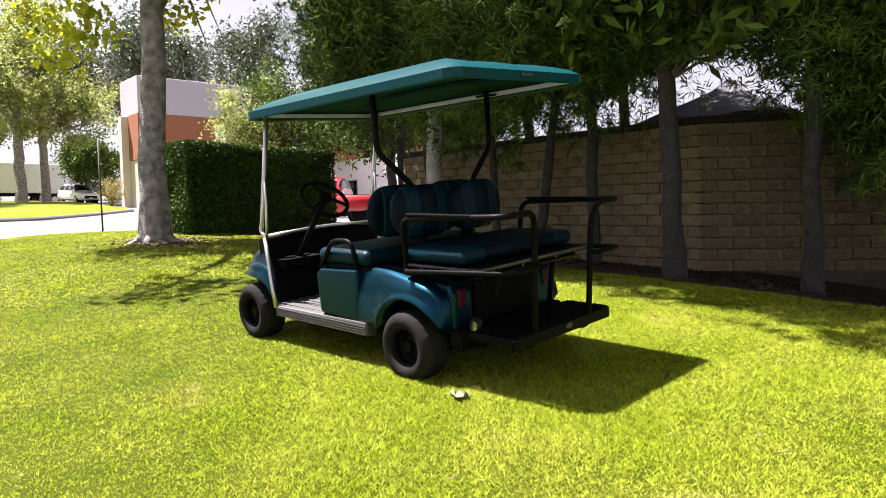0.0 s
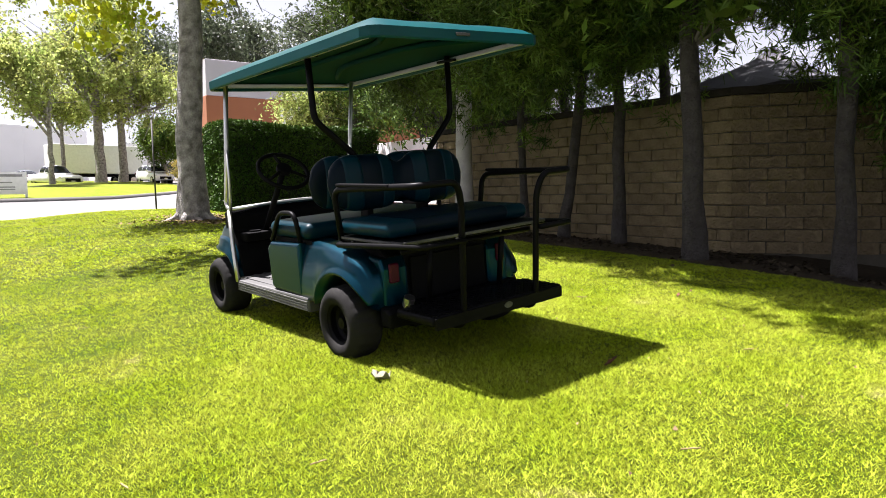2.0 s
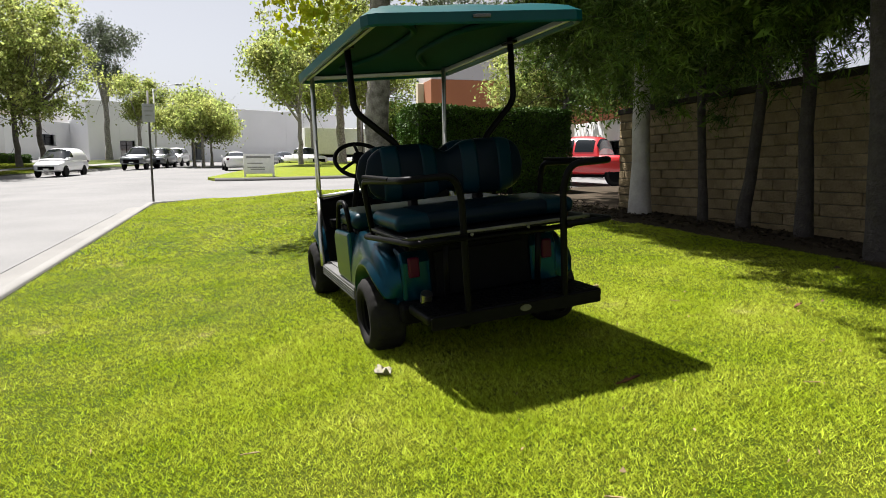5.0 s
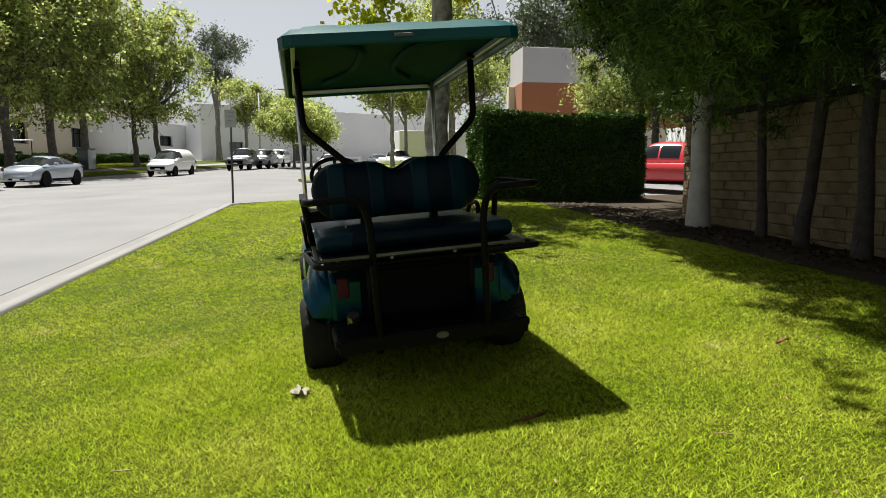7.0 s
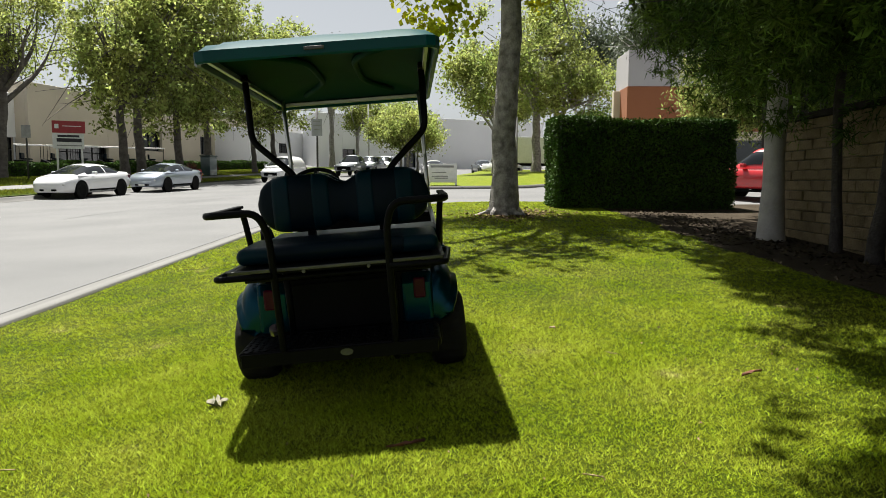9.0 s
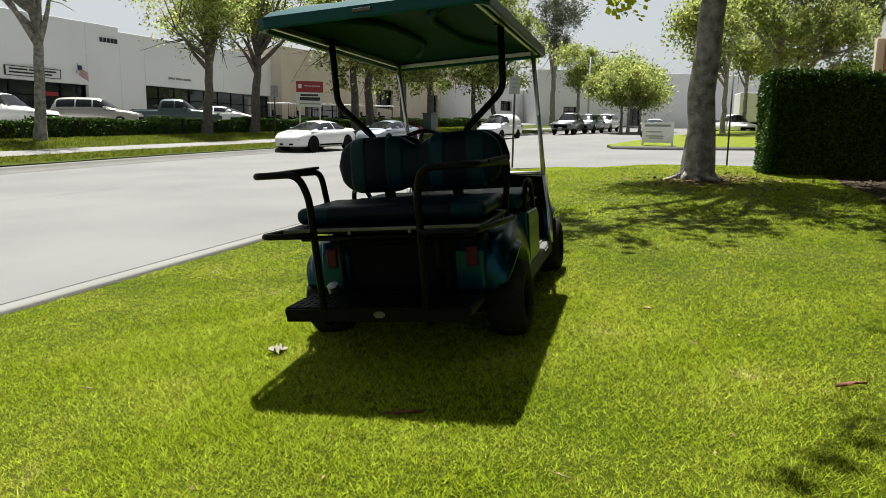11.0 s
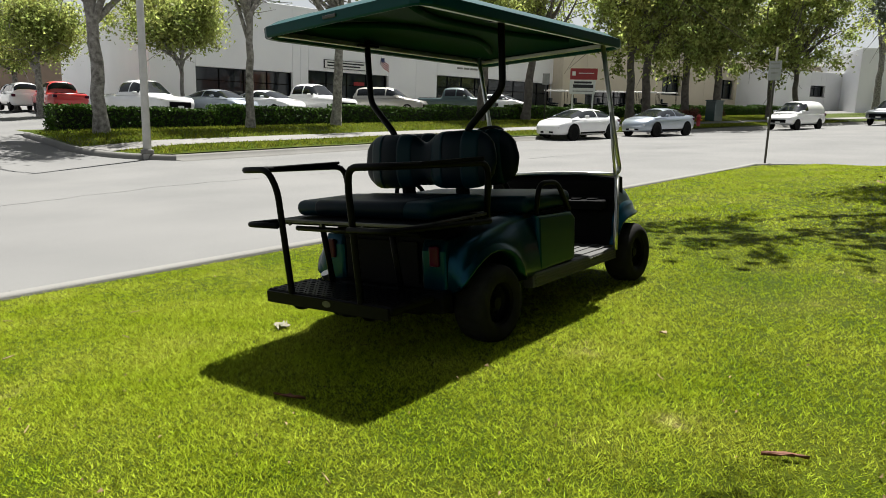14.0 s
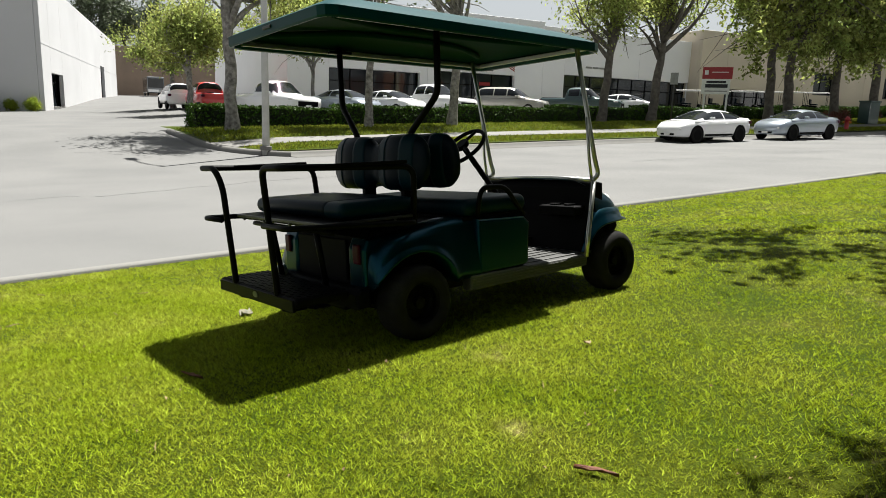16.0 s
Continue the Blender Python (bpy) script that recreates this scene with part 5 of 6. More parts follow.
def bush(x, y, z, r, h, leaf, label, seed, n=2600, size=(0.09, 0.05)):
    """A rounded shrub: a few stems under a shell of leaves."""
    top = empty("bush", pose(x, y, z))
    tagged(top, label, "bush")
    rng = np.random.default_rng(seed)
    pts, cl = cloud((0, 0, h * 0.55), (r, r, h * 0.5), 60, n // 60, 0.1, rng, -1.0, 0.3)
    verts, faces = [], []
    for c in cl[:8]:
        limb(verts, faces, [(0, 0, -0.1), (c[0] * 0.4, c[1] * 0.4, c[2] * 0.6), tuple(c)], [0.03, 0.02, 0.008], 5)
    raw("stems", verts, faces, BARK_PINE, top)
    v, f = leaf_arrays(pts, *size, 0.2)
    raw("foliage", v, f, leaf, top)


bush(43.6, -10.7, ground_z(43.6, -10.7) + 0.2, 0.8, 1.7, OCHRE_LEAF, "rounded ochre-yellow bush at the corner of the further lawn", 301)
bush(46.5, 16.3, bank_z(46.5, 16.3), 0.6, 0.8, RED_LEAF, "low reddish shrub on the far verge", 302)
bush(40.6, 15.6, bank_z(40.6, 15.6), 0.7, 0.8, RED_LEAF, "low reddish shrub by the hydrant", 303)
bush(39.2, 15.8, bank_z(39.2, 15.8), 0.6, 0.7, RED_LEAF, "low reddish shrub by the hydrant", 304)
for k, (x, y) in enumerate(((3.9, 50.3), (2.7, 50.6), (1.5, 50.9))):
    bush(x, y, ground_z(x, y), 0.5, 0.8, LEAF_SYC, "low green shrub at the foot of the white corner building", 310 + k)


# ---- vehicles ----
def car_wheel(parent, x, y, r, w=0.22, rim=ALLOY):
    s = 1 if y > 0 else -1
    hub = empty("wheel", pose(x, y, r))
    hub.parent = parent
    turn = pose(0, 0, 0, -90 * s, 0, 0)
    bm = lathe([(r * 0.66, 0.0), (r * 0.7, 0.0), (r * 0.93, -0.01), (r, -0.05), (r, -w + 0.05), (r * 0.93, -w), (r * 0.66, -w)], 26)
    bm.transform(turn)
    part("tyre", bm, RUBBER, hub, smooth=True)
    bm = lathe([(r * 0.67, -0.01), (r * 0.62, -0.03), (r * 0.6, -0.09), (0.0, -0.09)], 22)
    for k in range(5):
        a = 2 * math.pi * k / 5
        b = box(0.03, r * 0.63, -0.03, 0.03, -0.05, -0.015, 0.006, 1)
        b.transform(Matrix.Rotation(a, 4, "Z"))
        merge(bm, b)
    cyl(0.06, 0.03, 12, bm=bm, m=Matrix.Translation((0, 0, -0.05)))
    bm.transform(turn)
    part("rim", bm, rim, hub, "spoked metal rim")


def smooth_line(pts, n):
    """A smooth curve through points in a plane."""
    out = []
    p = [pts[0]] + list(pts) + [pts[-1]]
    for i in range(1, len(p) - 2):
        for k in range(n):
            t = k / n
            out.append(tuple(0.5 * (2 * b + (c - a) * t + (2 * a - 5 * b + 4 * c - d) * t * t + (3 * b - a - 3 * c + d) * t ** 3) for a, b, c, d in zip(p[i - 1], p[i], p[i + 1], p[i + 2])))
    return out + [tuple(pts[-1])]


def vehicle(kind, paint, m, label, glaze=CAR_GLASS, group=""):
    """Sedan, suv, pickup or van; x forward, foot at the middle of its ground print."""
    spec = {
        # stations: x, half width, underside, top of body; cabin: belt (rear, front), roof (rear, front), half widths, heights; wheel radius, axles
        "sedan": dict(st=[(-2.33, 0.7, 0.45, 0.93), (-2.2, 0.84, 0.32, 1.06), (-1.7, 0.91, 0.25, 1.09), (-0.6, 0.93, 0.22, 1.05), (0.6, 0.93, 0.22, 1.03), (1.2, 0.92, 0.24, 1.0), (1.6, 0.91, 0.25, 0.95), (1.95, 0.87, 0.25, 0.88), (2.15, 0.8, 0.26, 0.79), (2.27, 0.68, 0.28, 0.7), (2.33, 0.5, 0.32, 0.6)],
                      belt=(-1.75, 1.05), roof=(-0.75, 0.2), wb=0.87, wr=0.62, z=(0.98, 1.45), r=0.355, ax=(-1.42, 1.45), line=[(-2.2, 1.04), (-1.75, 1.17), (-1.1, 1.38), (-0.4, 1.46), (0.2, 1.44), (0.8, 1.28), (1.55, 0.97)], screen=(0.45, 1.42), rear=(-1.95, -1.1), side=((-1.5, -0.42), (-0.34, 0.95)),
                    cut=(-0.3,)),
        "suv": dict(st=[(-2.3, 0.78, 0.5, 1.0), (-2.25, 0.9, 0.35, 1.12), (-1.5, 0.94, 0.3, 1.12), (0.5, 0.94, 0.3, 1.1), (1.1, 0.93, 0.3, 1.08), (1.9, 0.9, 0.34, 1.0), (2.25, 0.84, 0.4, 0.92), (2.35, 0.72, 0.46, 0.8)],
                    belt=(-2.2, 1.1), roof=(-1.95, 0.25), wb=0.87, wr=0.68, z=(1.1, 1.78), r=0.37, ax=(-1.4, 1.4), line=[(-2.26, 1.1), (-2.2, 1.4), (-2.05, 1.68), (-1.6, 1.78), (-0.6, 1.79), (0.15, 1.75), (0.55, 1.56), (1.2, 1.1)], screen=(0.38, 1.08), rear=(-2.22, -2.06), side=((-1.95, -1.0), (-0.92, -0.1), (-0.02, 0.68)),
                    cut=(-0.95, -0.1)),
        "pickup": dict(st=[(-2.8, 0.86, 0.55, 1.08), (-2.75, 0.95, 0.45, 1.12), (-0.9, 0.97, 0.4, 1.14), (0.5, 0.97, 0.4, 1.14), (1.1, 0.97, 0.4, 1.14), (2.1, 0.95, 0.42, 1.08), (2.6, 0.9, 0.45, 1.0), (2.75, 0.8, 0.52, 0.9)],
                       belt=(-1.0, 1.1), roof=(-0.8, 0.45), wb=0.9, wr=0.72, z=(1.12, 1.86), r=0.4, ax=(-1.75, 1.75), line=[(-1.05, 1.12), (-1.0, 1.5), (-0.88, 1.78), (-0.5, 1.86), (0.35, 1.84), (0.7, 1.62), (1.25, 1.12)], screen=(0.52, 1.14), rear=(-1.02, -0.9), side=((-0.8, -0.05), (0.03, 0.8)),
                    cut=(0.0,)),
        "van": dict(st=[(-2.35, 0.82, 0.45, 1.1), (-2.32, 0.9, 0.35, 1.15), (-1.2, 0.92, 0.3, 1.15), (0.6, 0.92, 0.3, 1.14), (1.3, 0.9, 0.3, 1.08), (1.9, 0.87, 0.34, 0.95), (2.25, 0.78, 0.4, 0.85), (2.36, 0.66, 0.45, 0.75)],
                    belt=(-2.3, 1.45), roof=(-2.2, 0.35), wb=0.87, wr=0.74, z=(1.1, 1.84), r=0.33, ax=(-1.5, 1.55), line=[(-2.34, 1.12), (-2.31, 1.55), (-2.2, 1.78), (-1.6, 1.86), (0.2, 1.83), (0.65, 1.6), (1.5, 1.08)], screen=(0.45, 1.35), rear=(-2.32, -2.22), side=((0.1, 0.95),),
                    cut=(0.1,)),
    }[kind]
    car = empty({"sedan": "saloon_car", "suv": "sport_utility_car", "pickup": "pickup_truck", "van": "delivery_van"}[kind], m)
    tagged(car, label, {"sedan": "car", "suv": "car", "pickup": "pickup truck", "van": "van"}[kind], group)
    secs = []
    for x, w, zb, zt in spec["st"]:
        h = zt - zb
        half = [(w * 0.8, zb), (w * 0.95, zb + h * 0.08), (w, zb + h * 0.3), (w, zb + h * 0.62), (w * 0.965, zb + h * 0.86), (w * 0.86, zt)]
        secs.append([(x, y, z) for y, z in half] + [(x, -y, z) for y, z in half[::-1]])
    body = part("body", loft(secs), paint, car, smooth=True)
    if kind == "pickup":
        bm = box(-2.68, -1.08, -0.78, 0.78, 1.1, 1.155)
        part("cargo_bed", bm, BLACK_PLASTIC, car, "dark open cargo bed")
    (b0, b1), (r0, r1), wb, wr, (z0, z1) = spec["belt"], spec["roof"], spec["wb"], spec["wr"], spec["z"]
    line = smooth_line(spec["line"], 8)
    wl = [p[0] for p in line]

    def shell(x, v, out=0.0):
        zt = float(np.interp(x, wl, [p[1] for p in line]))
        a = math.pi * v
        c, sn = math.cos(a), max(0.0, math.sin(a))
        k = sn ** 0.7
        y = math.copysign(abs(c) ** 0.55, c) * (wb - (wb - wr) * k)
        return Vector((x, y * (1 + out / wb), z0 - 0.03 + (zt - z0 + 0.03) * k + out * k))

    def skin(xs, vs, out):
        b = bmesh.new()
        g = [[b.verts.new(shell(x, v, out)) for v in vs] for x in xs]
        for p, q in zip(g, g[1:]):
            for k in range(len(vs) - 1):
                b.faces.new((p[k], p[k + 1], q[k + 1], q[k]))
        return b

    part("cabin", skin(wl, [k / 24 for k in range(25)], 0.0), paint, car, smooth=True)

    def run(a, b2, n):
        return [a + (b2 - a) * k / n for k in range(n + 1)]

    part("windscreen", skin(run(*spec["screen"], 9), run(0.13, 0.87, 12), 0.012), glaze, car, "tinted windscreen", smooth=True)
    part("rear_window", skin(run(*spec["rear"], 9), run(0.15, 0.85, 12), 0.012), glaze, car, "tinted rear window", smooth=True)
    for s in (1, -1):
        for x0, x1 in spec["side"]:
            vs = run(0.035, 0.26, 6)
            part("side_window", skin(run(x0, x1, 7), vs if s > 0 else [1 - v for v in vs], 0.01), glaze, car, "tinted side window", smooth=True)
        # mirrors, lights, arches
        bm = box(b1 - 0.55, b1 - 0.38, s * (wb + 0.08) - 0.09, s * (wb + 0.08) + 0.09, z0 + 0.02, z0 + 0.16, 0.03, 2)
        part("door_mirror", bm, paint, car)
        x, w, zb, zt = spec["st"][-2]
        bm = box(x - 0.3, x + 0.02, s * (w - 0.1) - 0.13, s * (w - 0.1) + 0.11, zt - 0.15, zt - 0.05, 0.035, 3)
        part("headlight", bm, CLEAR_LENS, car, "clear headlight")
        x, w, zb, zt = spec["st"][1]
        bm = box(x - 0.12, x + 0.1, s * (w - 0.1) - 0.11, s * (w - 0.1) + 0.11, zt - 0.26, zt - 0.1, 0.03, 2)
        part("tail_light", bm, RED_LENS, car, "red tail light")
        r = spec["r"]
        for ax in spec["ax"]:
            bm = cyl(r * 1.14, 0.1, 30, m=Matrix.Translation((ax, s * 0.86 - 0.035, r + 0.02)) @ pose(0, 0, 0, -90, 0, 0))
            part("wheel_arch", bm, BLACK_PLASTIC, car, "dark wheel arch")
            car_wheel(car, ax, s * 0.935, r)
        zd = spec["st"][2][3]
        bm = box(spec["ax"][0] + 0.5, spec["ax"][1] - 0.5, s * 0.915 - 0.012, s * 0.915 + 0.012, 0.3, 0.38, 0.008, 1)
        part("sill", bm, BLACK_PLASTIC, car)
        for c in spec["cut"][:1]:
            bm = box(c - 0.24, c - 0.08, s * 0.93 - 0.014, s * 0.93 + 0.014, z0 - 0.16, z0 - 0.125, 0.008, 1)
            part("door_handle", bm, paint, car)
    x, w, zb, zt = spec["st"][-1]
    bm = box(x - 0.1, x + 0.035, -w * 0.75, w * 0.75, zb + 0.02, zb + (zt - zb) * (0.35 if kind == "sedan" else 0.75), 0.02, 2)
    part("grille", bm, BLACK_PLASTIC, car, "dark front grille")
    bm = box(x - 0.02, x + 0.045, -0.16, 0.16, zb + 0.02, zb + 0.1)
    part("number_plate", bm, SIGN_WHITE, car, "pale number plate")
    return car


def park(kind, paint, x, y, yaw, label, z=None, group="", lift=0.0):
    z = ground_z(x, y) + lift if z is None else z
    return vehicle(kind, paint, pose(x, y, z, 0, -1.8 * math.cos(radians(yaw)), yaw), label, group=group)


STREET_CARS = "cars along the far kerb"
park("sedan", CAR_WHITE, 24.4, 13.5, 174, "white electric saloon car parked at the far kerb", group=STREET_CARS)
park("sedan", CAR_SILVER, 30.0, 12.5, 173, "silver-blue saloon car parked at the far kerb", group=STREET_CARS)
park("van", CAR_WHITE, 44.3, 10.4, 171, "small white delivery van parked at the far kerb", group=STREET_CARS)
park("pickup", CAR_GREY, 61.0, 8.2, 172, "dark grey pickup truck parked at the far kerb", group=STREET_CARS)
LOT = "cars in the car park"
for kind, paint, x, y, yaw, label in (
    ("pickup", CAR_WHITE, 12.2, 29.0, -80, "white pickup truck parked behind the low hedge"),
    ("sedan", CAR_SILVER, 15.6, 28.4, -80, "pale blue saloon car parked behind the low hedge"),
    ("sedan", CAR_WHITE, 18.2, 28.2, -80, "white saloon car parked behind the low hedge"),
    ("pickup", CAR_WHITE, 20.9, 28.0, -80, "white pickup truck glaring in the sun"),
    ("suv", CAR_TAN, 26.2, 27.6, -60, "champagne people carrier parked behind the low hedge"),
    ("pickup", CAR_GREEN, 31.6, 27.0, -60, "dark green pickup truck parked behind the low hedge"),
    ("sedan", CAR_WHITE, 35.0, 26.4, -65, "white saloon car parked behind the low hedge"),
    ("pickup", CAR_RED, 12.2, 40.0, 85, "red pickup truck at the back of the car park"),
    ("suv", CAR_WHITE, 11.7, 45.0, 85, "white car at the back of the car park"),
    ("suv", CAR_GREY, 16.0, 62.0, 80, "dark car far back in the car park"),
):
    park(kind, paint, x, y, yaw, label, group=LOT)
BEYOND = "cars beyond the driveway"
for kind, paint, x, y, yaw, label in (
    ("pickup", CAR_RED, 21.5, -12.4, 40, "red pickup truck parked beyond the hedge"),
    ("suv", CAR_WHITE, 66.5, -14.4, 190, "silver-white car parked by the dark tree"),
    ("pickup", CAR_WHITE, 62.0, -5.6, 200, "white pickup truck at the far lot"),
    ("sedan", CAR_GREY, 70.0, -4.2, 190, "dark car at the far lot"),
    ("suv", CAR_GREY, 66.0, 7.2, 172, "dark car under the bushy trees"),
    ("suv", CAR_WHITE, 75.0, 6.6, 172, "white car further up the street"),
    ("sedan", CAR_WHITE, 54.0, 0.6, 5, "white saloon car seen from behind beside the hoarding sign"),
):
    park(kind, paint, x, y, yaw, label, group=BEYOND)


def far_cart(x, y, yaw):
    """A plain white golf cart seen over the hedge."""
    cart = empty("white_golf_cart", pose(x, y, ground_z(x, y), 0, 0, yaw))
    tagged(cart, "white-roofed golf cart in the dealer's row", "golf cart", "golf carts in the dealer's row")
    part("roof", box(-0.6, 1.2, -0.58, 0.58, 1.78, 1.86, 0.035, 2), SIGN_WHITE, cart, "white canopy roof")
    for px in (-0.45, 1.1):
        for s in (1, -1):
            part("roof_post", tube([(px, s * 0.5, 0.6), (px, s * 0.5, 1.8)], 0.02, 6), BLACK_STEEL, cart)
    part("body", prism([(-0.7, 0.3), (1.5, 0.3), (1.5, 0.65), (1.1, 0.8), (1.0, 0.4), (0.4, 0.4), (0.35, 0.7), (-0.6, 0.75)], -0.55, 0.55, 0.03), BLACK_PLASTIC, cart)
    part("seat", box(-0.2, 0.4, -0.5, 0.5, 0.75, 0.86, 0.03), VINYL_BLACK, cart)
    part("backrest", box(-0.25, -0.12, -0.5, 0.5, 0.85, 1.25, 0.04), VINYL_BLACK, cart)
    for px in (-0.3, 1.2):
        for s in (1, -1):
            car_wheel(cart, px, s * 0.55, 0.23, 0.18)
    return cart


for k in range(6):
    far_cart(41.5 + 2.6 * k, 26.5 - 0.5 * k, -70)


# ---- buildings ----
def facade(name, origin, yaw, length, z0, z1, depth, wall_mat, openings, label, reveals=(), splits=(), parapets=None):
    """A tilt-up building: front wall along x with openings cut through it, glazing set back in them."""
    top = empty(name, pose(*origin, 0, 0, 0, yaw))
    tagged(top, label, "building")
    # wall pieces round the openings, front at y = 0, the building behind it
    xs = sorted({0.0, length, *[v for o in openings for v in o[:2]], *splits})
    for a, b in zip(xs, xs[1:]):
        mid = (a + b) / 2
        tz = z1
        for p0, p1, pz in parapets or ():
            if p0 <= mid <= p1:
                tz = pz
        op = [o for o in openings if o[0] <= mid <= o[1]]
        zz = [(z0, tz)]
        if op:
            zz = [(op[0][3], tz)] + ([(z0, op[0][2])] if op[0][2] > z0 + 0.05 else [])
        for lo, hi in zz:
            bm = box(a + 0.006, b - 0.006, 0.0, 0.3, lo, hi, 0.012, 1)
            part("wall_panel", bm, wall_mat, top)
        for rz in reveals:
            if not op or rz > op[0][3]:
                part("reveal", box(a, b, -0.012, 0.0, rz, rz + 0.07), wall_mat, top)
    for a, b, lo, hi in openings:
        win = part("window", box(a, b, 0.55, 0.6, lo, hi), GLAZING, top, "dark storefront glazing")
        n = max(2, int((b - a) / 1.5))
        for k in range(n + 1):
            x = a + (b - a) * k / n
            part("mullion", box(x - 0.035, x + 0.035, 0.5, 0.56, lo, hi), BLACK_STEEL, win)
        part("transom", box(a, b, 0.5, 0.56, lo + (hi - lo) * 0.72, lo + (hi - lo) * 0.72 + 0.06), BLACK_STEEL, win)
        part("sill", box(a - 0.03, b + 0.03, -0.04, 0.5, lo - 0.06, lo), CONC, win)
    part("side_wall", box(0.0, 0.3, 0.31, depth, z0, z1, 0.01, 1), wall_mat, top)
    part("side_wall", box(length - 0.3, length, 0.31, depth, z0, z1, 0.01, 1), wall_mat, top)
    part("back_wall", box(0.31, length - 0.31, depth - 0.3, depth, z0, z1), wall_mat, top)
    part("roof", box(0.31, length - 0.31, 0.31, depth - 0.31, z1 - 0.5, z1 - 0.3), CONC, top, "flat roof behind the parapet")
    part("soffit", box(0.31, length - 0.31, 0.31, 3.0, max([o[3] for o in openings], default=z0 + 1) + 0.02, max([o[3] for o in openings], default=z0 + 1) + 0.1), wall_mat, top)
    return top


white_hall = facade("white_industrial_building", (17.1, 39.12), -8, 38.4, 0.3, 8.1, 25, WHITE_WALL,
                    [(2.8, 9.5, 1.0, 4.0), (10.7, 17.5, 1.1, 4.25), (22.2, 35.9, 1.3, 4.6)], "white tilt-up industrial building with dark storefronts", (6.35,), (10.1, 20.1, 30.0), ((0, 20.1, 8.4), (20.1, 40, 8.1)))
part("sign_board", box(11.95, 15.45, -0.1, -0.01, 4.5, 5.02, 0.01), SIGN_WHITE, white_hall, "white sign board in a dark frame")
for z, x0, x1 in ((4.82, 12.15, 13.3), (4.82, 13.4, 15.2), (4.62, 12.15, 14.9)):
    part("sign_bar", box(x0, x1, -0.115, -0.1, z, z + 0.1), INK, white_hall)
for x0, x1, z0, z1 in ((11.9, 15.5, 4.46, 4.5), (11.9, 15.5, 5.02, 5.06), (11.9, 11.95, 4.46, 5.06), (15.45, 15.5, 4.46, 5.06)):
    part("sign_frame", box(x0, x1, -0.12, -0.005, z0, z1), INK, white_hall)
for k in range(5):
    part("number_bar", box(18.55 + 0.29 * k, 18.78 + 0.29 * k, -0.04, -0.005, 7.25, 7.55), INK, white_hall)
for x0, x1 in ((24.3, 24.9), (25.0, 25.6), (25.7, 26.5)):
    part("sign_bar", box(x0, x1, -0.04, -0.005, 5.2, 5.34), POST_STEEL, white_hall)
part("neon_bar", box(14.7, 15.6, 0.44, 0.49, 3.4, 3.65), SIGN_RED, white_hall, "red shop sign in the window")
# flag on its slanting staff
flag = empty("flag", pose(33.9, 36.75, 4.55, 0, 0, -8))
tagged(flag, "striped red, white and blue flag on a slanting staff", "flag")
part("staff", tube([(0, 0.6, -0.3), (-0.5, -0.5, 1.0)], 0.02, 8), POST_STEEL, flag)
for k in range(7):
    b = bmesh.new()
    for i in range(9):
        u = i / 8
        for dz in (0, 1):
            b.verts.new((-0.45 + 0.62 * u, -0.45 + 0.12 * math.sin(5 * u), 0.92 - 0.5 * u - 0.075 * (k + dz)))
    b.verts.ensure_lookup_table()
    for i in range(8):
        b.faces.new((b.verts[2 * i], b.verts[2 * i + 2], b.verts[2 * i + 3], b.verts[2 * i + 1]))
    part("stripe", b, SIGN_RED if k % 2 == 0 else SIGN_WHITE, flag)
b = box(-0.47, -0.2, -0.49, -0.44, 0.6, 0.9)
part("canton", b, car_paint("blue_cloth", (0.02, 0.03, 0.12)), flag, "dark blue corner")

beige = facade("cream_industrial_building", (51.5, 32.3), -12, 50, 1.0, 8.9, 22, CREAM_WALL, [(3, 9, 2.0, 4.2), (14, 17, 4.2, 6.2), (24, 26.5, 4.2, 6.2), (39, 44.5, 2.4, 7.0)], "cream tilt-up building shaded by street trees", (6.6, 7.6), (11, 21, 31))
# building at the head of the far driveway
annex = facade("white_corner_building", (4.7, 50.84), 74.2, 57, 0.1, 9.4, 13, PALE_WALL, [(3.4, 8.6, 0.75, 3.15), (36.2, 40.4, 1.4, 5.3)], "white corner building beside the far driveway, glaring in the sun", (4.95,), (19, 38))
part("number_bar", box(-0.04, -0.005, 3.0, 6.4, 7.0, 7.5), POST_STEEL, annex)
back = facade("tan_back_building", (21.5, 116.0), -14, 40, 1.6, 9.9, 8, TAN_WALL, [], "tan wall closing the far car park")

# rust and grey building beyond the hedge
rust = empty("rust_and_grey_building", pose(45, -13.0, 1.0))
tagged(rust, "grey and rust-red stucco building beyond the hedge", "building")
part("upper_wall", box(0, 3.6, -34, 0, 6.65, 9.1, 0.02, 1), GREY_WALL, rust, "pale grey upper wall")
part("rust_band", box(-0.05, 3.6, -34, 0.05, 3.6, 6.65, 0.02, 1), RUST_WALL, rust, "rust-red band")
part("lower_wall", box(0, 3.6, -34, 0, -1, 3.6, 0.02, 1), CREAM_WALL, rust, "cream lower wall")
part("roof", box(0.3, 3.3, -33.7, -0.3, 9.1, 9.15), CONC, rust, "flat roof")
part("white_panel", box(-0.12, -0.05, -12.5, -5.2, 4.7, 6.2, 0.02, 1), WHITE_WALL, rust, "white wall panel")
for k in range(5):
    w = part("window", box(-0.06, 0.04, -3.4 - 6 * k, -1.2 - 6 * k, 1.0, 3.0), GLAZING, rust, "dark window")
    part("window_sill", box(-0.1, 0.0, -3.5 - 6 * k, -1.1 - 6 * k, 0.92, 1.0), CONC, w)
part("buttress", box(2, 2.6, 0.0, 0.5, -1, 6.6, 0.02, 1), CREAM_WALL, rust, "cream pilaster")
